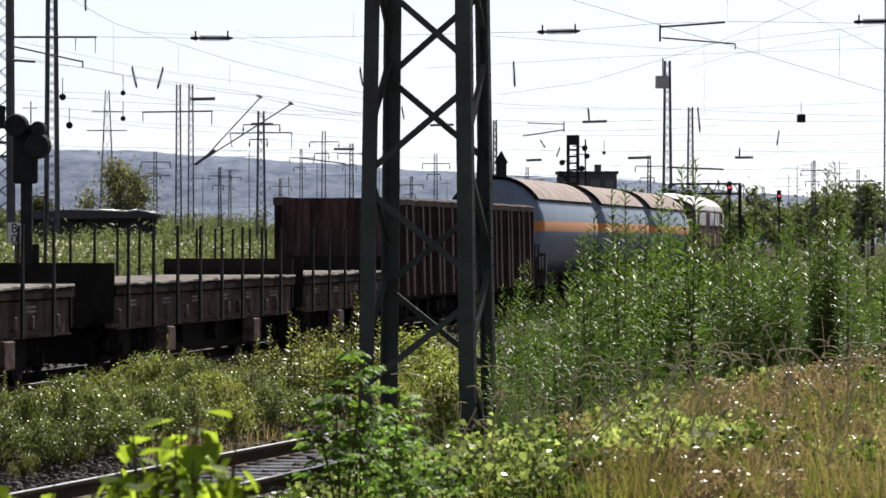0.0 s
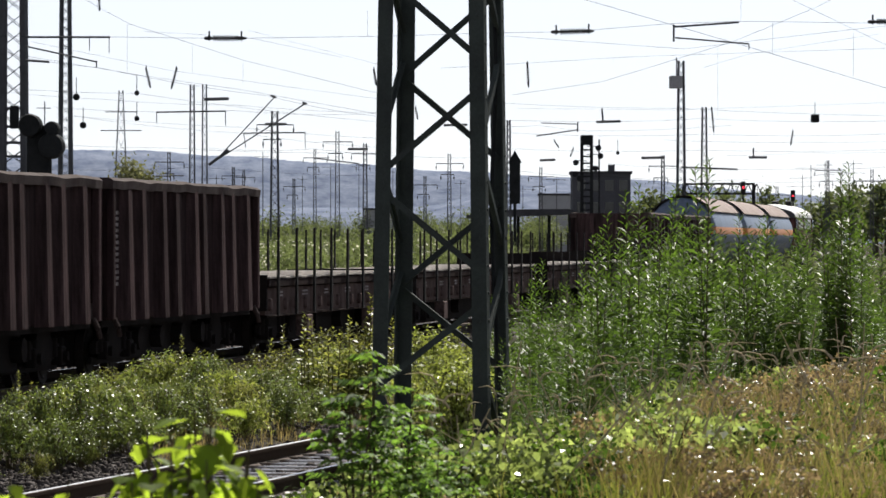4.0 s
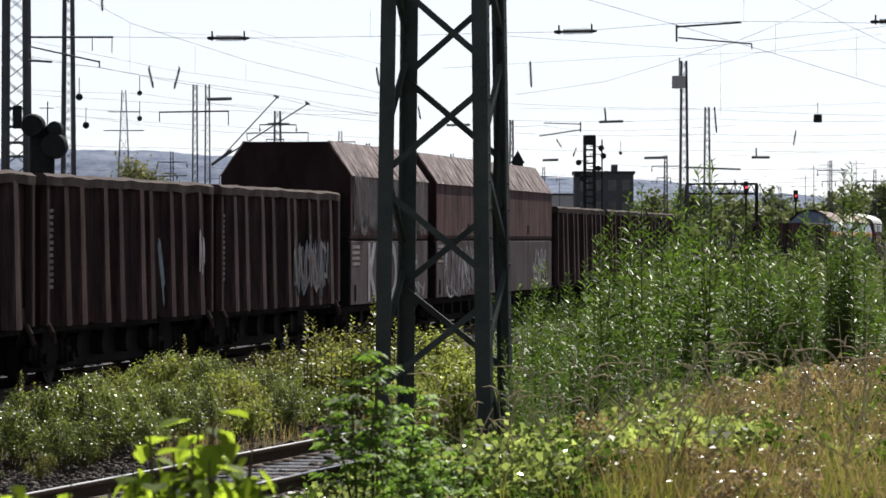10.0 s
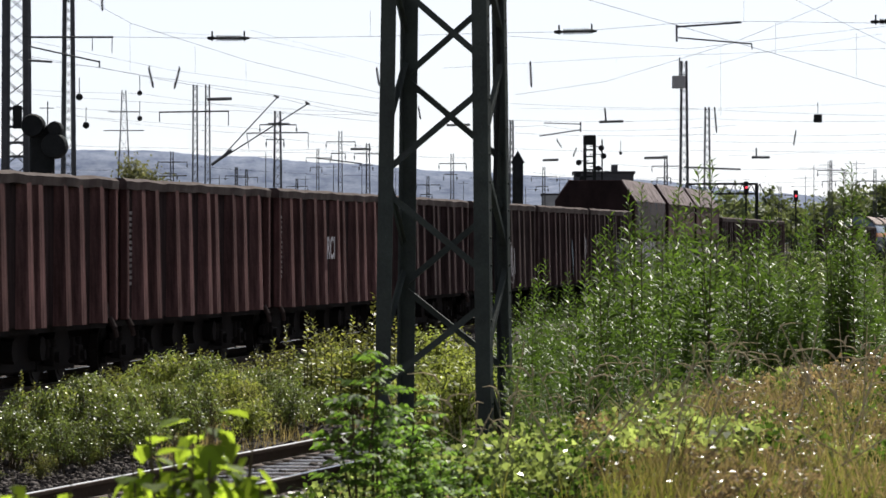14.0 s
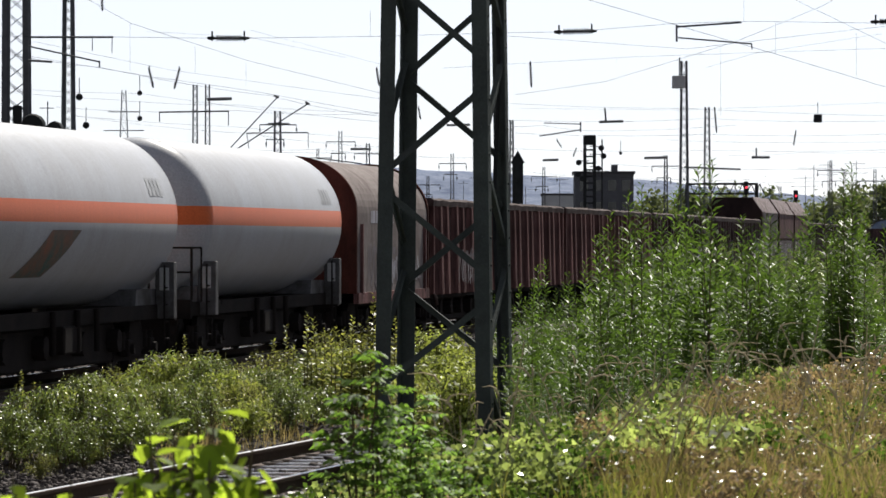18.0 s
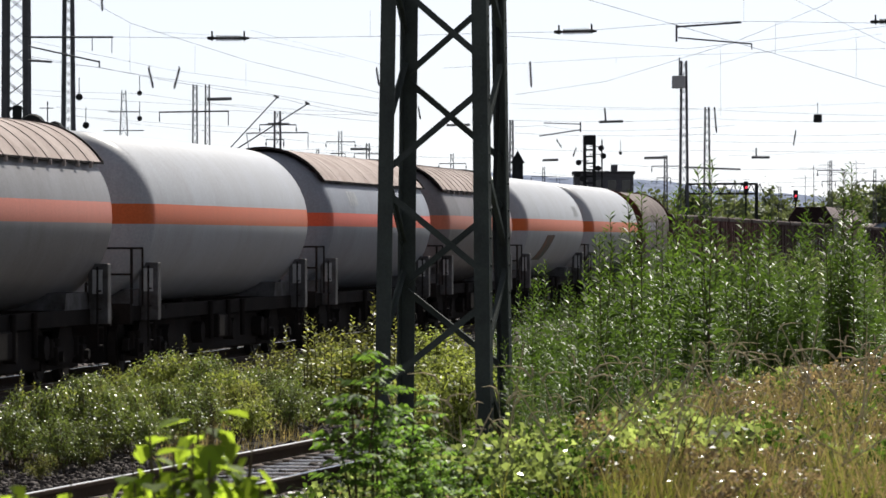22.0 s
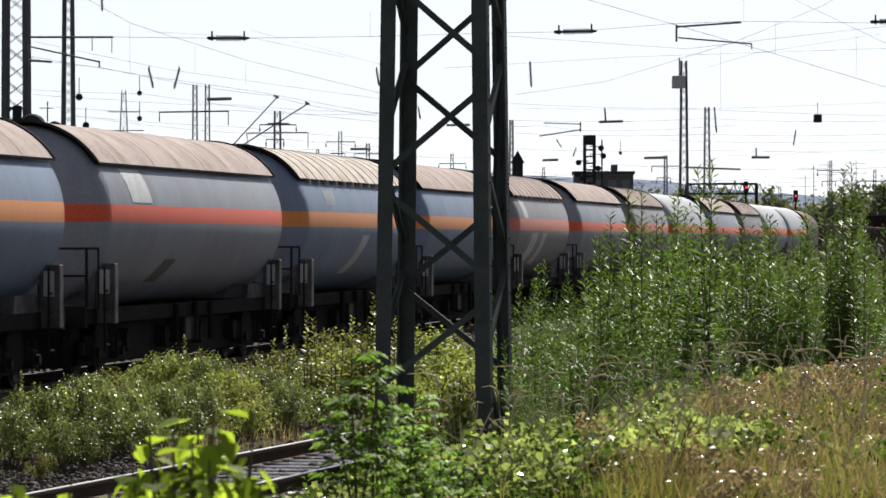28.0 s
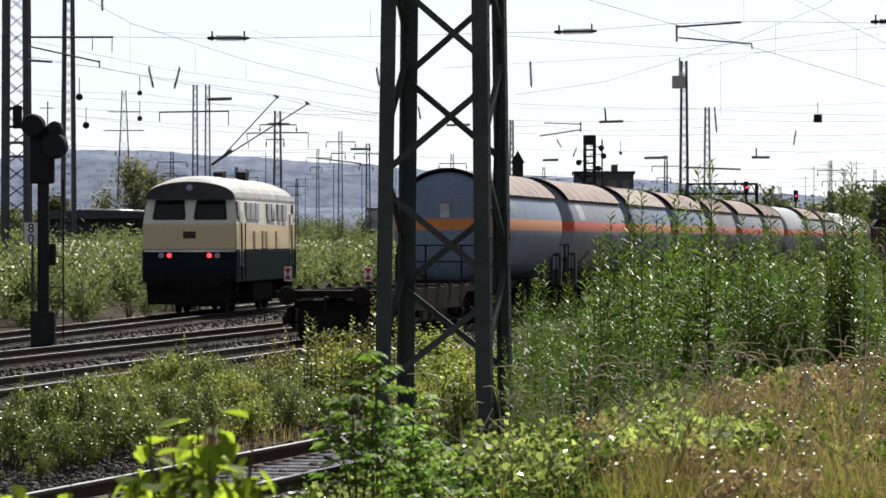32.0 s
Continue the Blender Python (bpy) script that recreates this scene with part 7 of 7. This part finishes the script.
    for i in range(70):
        y = rng.uniform(110, 330)
        x = along((y - 63) / 0.99)[0] + rng.uniform(3.5, 26)
        plant("scrub_bush", "green scrub bush beside the far tracks", far[rng.randrange(4)], x, y, -0.33, rng.uniform(0, 6.28), rng.uniform(0.6, 0.95), "scrub in the yard", "bush")


def low_growth():
    """Grass and dry stalks, far too many to count."""
    rng = np.random.default_rng(12)

    def scatter(n, xa, ya, keep):
        y = rng.uniform(*ya, n)
        x = rng.uniform(xa[0], xa[1], n) * y
        ok = np.array([keep(p, q) for p, q in zip(x, y)])
        x, y = x[ok], y[ok]
        return x, y, np.array([height(p, q) for p, q in zip(x, y)])

    def blades(name, label, x, y, z, lo, hi, wid, mat):
        n = len(x)
        ang = rng.uniform(0, 6.28, n)
        lean = rng.normal(0, 0.34, (n, 2))
        h = rng.uniform(lo, hi, n)
        base = np.stack([x, y, z - 0.02], 1)
        tip = base + np.stack([lean[:, 0] * h, lean[:, 1] * h, h], 1)
        mid = base * 0.45 + tip * 0.55 - np.stack([lean[:, 0], lean[:, 1], np.zeros(n)], 1) * (h * 0.18)[:, None]
        s = np.stack([np.cos(ang), np.sin(ang), np.zeros(n)], 1) * wid / 2
        v = np.stack([base - s, base + s, mid + s * 0.8, mid - s * 0.8, tip + s * 0.15, tip - s * 0.15], 1).reshape(-1, 3)
        k = np.arange(n)[:, None] * 6
        q = np.concatenate([k + np.array([0, 1, 2, 3]), k + np.array([3, 2, 4, 5])])
        tagged(new(name, arrays(name, v, q, mat)), label, "grass", kind="stuff")

    x, y, z = scatter(4200, (0.035, 0.112), (25, 45), lambda p, q: across_siding(p, q) > 2 and noise.noise((p * 1.1, q * 0.5, 0)) + (p / q - 0.06) * 6 > 0.0)
    blades("dry_grass", "dry yellow grass on the bank", x, y, z, 0.12, 0.5, 0.009, M["grass_dry"])
    x, y, z = scatter(3500, (-0.005, 0.112), (25, 50), lambda p, q: across_siding(p, q) > 1.2 and noise.noise((p * 1.1, q * 0.5, 6)) > 0.05)
    blades("grass", "green grass among the weeds", x, y, z, 0.1, 0.34, 0.008, M["grass"])
    x, y, z = scatter(1800, (-0.112, 0.02), (38, 66), lambda p, q: across_siding(p, q) < -3.2 and across_main(p, q) > 2.0 and noise.noise((p * 0.9, q * 0.5, 3)) > -0.1)
    blades("verge_grass", "sparse grass between the tracks", x, y, z, 0.10, 0.4, 0.008, M["grass"])
    x, y, z = scatter(9000, (-0.1, 0.01), (38, 60), lambda p, q: p / q > -0.065 and -3.9 < across_siding(p, q) < -1.6 and noise.noise((p * 1.0, q * 0.5, 14)) > -0.12)
    blades("brown_verge_grass", "dead brown grass beside the siding", x, y, z, 0.08, 0.28, 0.008, M["grass_dry"])
    # stones and litter beside the siding
    n = 9000
    y = rng.uniform(38, 60, n)
    o = rng.normal(-2.2, 0.75, n)
    sx, sy, sa = along_siding(0)
    x = sx + (y - sy) * math.tan(sa) + o / math.cos(sa)
    ok = (o < -1.3) & (np.abs(x / y) < 0.11)
    x, y = x[ok], y[ok]
    z = np.array([height(p, q) for p, q in zip(x, y)])
    r = rng.uniform(0.006, 0.026, len(x))
    cube = np.array([[-1, -1, -1], [1, -1, -1], [1, 1, -1], [-1, 1, -1], [-1, -1, 1], [1, -1, 1], [1, 1, 1], [-1, 1, 1]])
    v = (rng.normal(0, 0.28, (len(x), 8, 3)) + cube) * r[:, None, None] + np.stack([x, y, z + r * 0.4 + 0.01], 1)[:, None, :]
    q = (np.arange(len(x)) * 8)[:, None, None] + np.array([[0, 3, 2, 1], [4, 5, 6, 7], [0, 1, 5, 4], [1, 2, 6, 5], [2, 3, 7, 6], [3, 0, 4, 7]])
    tagged(new("verge_stones", arrays("verge_stones", v.reshape(-1, 3), q.reshape(-1, 4), M["stone"])), "dark stones and litter beside the siding", "stones", kind="stuff")
    # tufts of long grass, drier towards the track side
    for name, label, mat, count, lo in (("grass_tufts", "tufts of yellow-green grass on the bank", "grass", 230, 0.0), ("dry_tufts", "tufts of dry straw-coloured grass on the bank", "grass_dry", 210, 0.03)):
        cx, cy, cz = scatter(count, (lo, 0.112), (25, 48), lambda p, q: across_siding(p, q) > 2 and p / q + 0.03 * noise.noise((p, q, 4)) > 0.03)
        x, y = np.repeat(cx, 26) + rng.normal(0, 0.07, len(cx) * 26), np.repeat(cy, 26) + rng.normal(0, 0.07, len(cx) * 26)
        blades(name, label, x, y, np.repeat(cz, 26), 0.10, 0.36, 0.008, M[mat])
    # pale flecks over the weeds that fill the far yard
    n = 9000
    y = rng.uniform(126, 330, n)
    x = rng.uniform(-0.108, 0.0, n) * y
    ok = np.array([abs(p - along_loco(q - 124.0)[0]) > 3.8 and abs(across_main(p, q)) > 3.8 and not (-9 < across_main(p, q) < 2 and q < 150) and noise.noise((p * 0.3, q * 0.1, 5)) > -0.1 for p, q in zip(x, y)])
    x, y = x[ok], y[ok]
    n = len(x)
    base = np.stack([x, y, rng.uniform(0.5, 2.3, n)], 1)
    d = unit(rng.normal(0, 0.5, (n, 3)) + np.array([0, 0, 1.0]))
    length = rng.uniform(0.08, 0.22, n)
    v, q = leaf_quads(base, d, unit(np.cross(d, rng.normal(0, 1, (n, 3)))), length, length * 0.5)
    tagged(new("seed_plumes", arrays("seed_plumes", v, q, M["plume"])), "whitish flecks over the yard scrub", "weeds", kind="stuff")
    # dead stems leaning through the weeds
    bm = bmesh.new()
    sr = random.Random(17)
    for i in range(90):
        yy = sr.uniform(27, 46)
        xx = sr.uniform(-0.005, 0.112) * yy
        if across_siding(xx, yy) < 1.6:
            continue
        l, a = sr.uniform(0.5, 1.0), sr.uniform(-1.1, 1.1)
        zz = height(xx, yy) + 0.05
        rod(bm, (xx, yy, zz), (xx + l * math.sin(a), yy + sr.uniform(-0.2, 0.2), zz + l * math.cos(a)), 0.008, 0.004, n=4)
    solid("dead_stems", bm, M["straw"], "pale dead stems leaning through the weeds", "weeds", kind="stuff")
    # nodding pale seed heads
    bm = bmesh.new()
    pr = random.Random(3)
    for i in range(110):
        yy = pr.uniform(28, 46)
        xx = pr.uniform(-0.01, 0.112) * yy
        if across_siding(xx, yy) < 1.5:
            continue
        zz = height(xx, yy)
        h = pr.uniform(0.45, 0.85)
        lx, ly = pr.uniform(-0.14, 0.14), pr.uniform(-0.1, 0.1)
        t = Vector((xx + lx, yy + ly, zz + h))
        rod(bm, (xx, yy, zz), t, 0.002, 0.0015, n=3)
        p = t
        for k in range(3):
            e = p + Vector((lx * 0.4 * (k + 1), ly * 0.3, 0.05 - 0.03 * k))
            rod(bm, p, e, 0.009 - 0.002 * k, 0.008 - 0.003 * k, n=5)
            p = e
    solid("seed_heads", bm, M["straw"], "pale nodding grass seed heads", "grass", kind="stuff")


def sapling(seed, hgt, leaf, n_shoot, wide, mat="leaf_near"):
    """Near sapling with broad, lobed leaves of five corners on stalks."""
    rng = np.random.default_rng(seed)
    bm = bmesh.new()
    vs, qs, nv = [], [], 0
    for k in range(n_shoot):
        ang, q = rng.uniform(0, 6.28), wide * rng.uniform(0.05, 1)
        h = hgt * rng.uniform(0.62, 1.0)
        top = Vector((q * math.cos(ang), q * math.sin(ang), h))
        rod(bm, (0.1 * q * math.cos(ang), 0.1 * q * math.sin(ang), 0), top, 0.008, 0.003, n=5)
        m = int(9 + h * 9)
        for j in range(m):
            t = 0.3 + 0.7 * (j + 0.5) / m
            b = np.array([*(top * t)])
            aa = j * 2.4 + rng.normal(0, 0.3)
            d = np.array([math.cos(aa), math.sin(aa), rng.uniform(-1.7, 0.1)])
            d /= np.linalg.norm(d)
            s = np.cross(d, [0, 0, 1.0])
            s /= np.linalg.norm(s)
            up = np.cross(s, d)
            l = leaf * rng.uniform(0.65, 1.2) * (1.15 - 0.4 * t)
            st = b + d * l * 0.35
            pt = lambda u, w, z: st + d * (u * l) + s * (w * l) + up * (z * l)
            pts = [pt(0, 0, 0), pt(0.12, 0.42, 0.08), pt(0.45, 0.30, 0.06), pt(0.55, 0.48, 0.02), pt(1.0, 0.0, -0.18), pt(0.55, -0.48, 0.02), pt(0.45, -0.30, 0.06), pt(0.12, -0.42, 0.08)]
            vs.append(np.array(pts))
            qs.append(np.array([[0, 1, 2, 2], [0, 2, 4, 6], [2, 3, 4, 4], [6, 4, 5, 5], [0, 6, 7, 7]])[1:2] + nv)
            extra = np.array([pts[0], pts[1], pts[2], pts[2] * 0.5 + pts[0] * 0.5, pts[2], pts[3], pts[4], pts[2] * 0.5 + pts[4] * 0.5,
                              pts[6], pts[6] * 0.5 + pts[4] * 0.5, pts[4], pts[5], pts[0], pts[6] * 0.5 + pts[0] * 0.5, pts[6], pts[7]])
            vs.append(extra)
            qs.append(np.arange(16).reshape(4, 4) + nv + 8)
            nv += 24
    return finish("stem", bm, M["stem"]), arrays("leaves", np.concatenate(vs), np.concatenate(qs), M[mat])


def near_saplings():
    kinds = [sapling(300 + k, 1.0, 0.115, 5, 0.2) for k in range(4)]
    for i, (b, top, y) in enumerate(((348, 700, 14.0), (300, 775, 14.2), (405, 785, 14.0), (238, 795, 14.3), (345, 800, 13.8), (130, 845, 14.4), (55, 850, 14.2), (440, 825, 14.2), (270, 830, 13.7), (190, 850, 13.8), (490, 855, 14.4), (320, 720, 14.1), (375, 715, 14.2), (250, 780, 14.0), (280, 800, 14.4), (420, 800, 14.3), (365, 770, 13.9), (215, 815, 14.1), (90, 835, 14.5), (20, 840, 14.0), (460, 840, 13.9))):
        x, z = (b - 784) / 7710 * y, height((b - 784) / 7710 * y, y) - 0.05
        plant("maple_sapling", "small maple sapling with bright broad leaves", kinds[i % 4], x, y, z, i * 1.3, 2.33 - (top - 426) / 7710 * y - z, "saplings close by", "sapling")
    slim = [pinnate_meshes(320 + k, "leaf_elder") for k in range(4)]
    for i, (b, top, y) in enumerate(((625, 628, 22), (668, 655, 22.4), (712, 690, 22.6), (745, 760, 22.5), (700, 800, 21.6), (810, 800, 22.5), (770, 790, 22.2))):
        x, z = (b - 784) / 7710 * y, height((b - 784) / 7710 * y, y) - 0.05
        plant("ash_sapling", "young ash shoot with feathered green leaves", slim[i % 4], x, y, z, i * 2.1, 2.33 - (top - 426) / 7710 * y - z, "saplings close by", "sapling")


def tree(label, x, y, z, hgt, wide, seed, leaf=0.4, count=2600, mat="leaf_tree"):
    rng = np.random.default_rng(seed)
    g = thing("tree", label, "tree", pose(x, y, z), "trees round the yard")
    bm = bmesh.new()
    rod(bm, (0, 0, 0), (0, 0, hgt * 0.5), hgt * 0.03, hgt * 0.018, n=8)
    clumps = []
    for k in range(22):
        ang, t = rng.uniform(0, 6.28), rng.uniform(0.15, 1)
        q = wide * math.sin(math.pi * min(0.15 + 0.8 * t, 0.95)) * rng.uniform(0.3, 1)
        p = Vector((q * math.cos(ang), q * math.sin(ang), hgt * (0.2 + 0.75 * t)))
        rod(bm, (0, 0, min(p.z * 0.7, hgt * 0.5)), p, hgt * 0.01, hgt * 0.004, n=5)
        clumps.append(p)
    part("trunk", bm, M["bark"], g)
    per = count // len(clumps)
    base = np.concatenate([np.array([*c]) + rng.normal(0, 1, (per, 3)) * np.array([wide, wide, hgt * 0.5]) * 0.16 for c in clumps])
    n = len(base)
    d = unit(rng.normal(0, 1, (n, 3)))
    s = unit(np.cross(d, rng.normal(0, 1, (n, 3))))
    length = leaf * rng.uniform(0.6, 1.4, n)
    v, q = leaf_quads(base, d, s, length, length * 0.6)
    ob = new("crown", arrays("crown", v, q, M[mat]))
    ob.parent = g
    return g


def trees():
    rng = random.Random(4)
    tree("broad olive tree with haze in its colour beyond the shed", -32.6, 460, -0.3, 10.8, 4.0, 1, 0.36, 6500, "leaf_hazy")
    tree("small olive tree with haze in its colour beyond the shed", -41.2, 470, -0.3, 7.0, 3.0, 2, 0.36, 2600, "leaf_hazy")
    tree("dark tree behind the tall masts", -47.56, 480, -0.3, 6.0, 4.0, 3)
    tree("dark tree behind the tall masts", -44.68, 500, -0.3, 6.5, 3.4, 4)
    for i in range(26):
        d = rng.uniform(640, 980)
        b = 1130 + i * 18 + rng.uniform(-8, 8)
        tree("dark tree on the edge of the yard", (b - 784) / 7710 * d, d, -0.3, rng.uniform(8.0, 12.0) * d / 800 * (1.2 if b > 1500 else 1.0), rng.uniform(3.5, 6.0), 10 + i, 0.9, 700)


near_mast()
yard_masts()
overhead()
signals()
buildings()
hills()
trees()
tall_weeds()
brambles()
low_growth()
near_saplings()


# ---- what moves ----
SPEED = ((0.0, 14.818), (5.0, 14.822), (10.0, 15.287), (15.0, 15.773), (18.0, 15.895), (21.0, 15.944), (24.0, 16.331), (27.0, 16.513), (29.0, 16.72), (32.0, 16.585))


def travelled(t):
    """Metres that the freight train has gone since the start."""
    d = 0.0
    for (ta, va), (tb, vb) in zip(SPEED, SPEED[1:]):
        if t > ta:
            e = min(t, tb)
            ve = va + (vb - va) * (e - ta) / (tb - ta)
            d += (va + ve) / 2 * (e - ta)
    return d


def motions():
    mid = travelled(19.0)
    for ob, s in CARS:
        rows = []
        for k in range(33):
            x, y, a = along(s + travelled(k) - mid)
            rows.append((k, pose(x, y, 0, 0, 0, 90 - math.degrees(a))))
        walk(ob, rows)
    rows = []
    for k in range(33):
        x, y, a = along_loco(22.4 + 14.6 * (k - 32))
        rows.append((k, pose(x, y, 0, 0, 0, 90 - math.degrees(a))))
    walk(LOCO, rows)


motions()
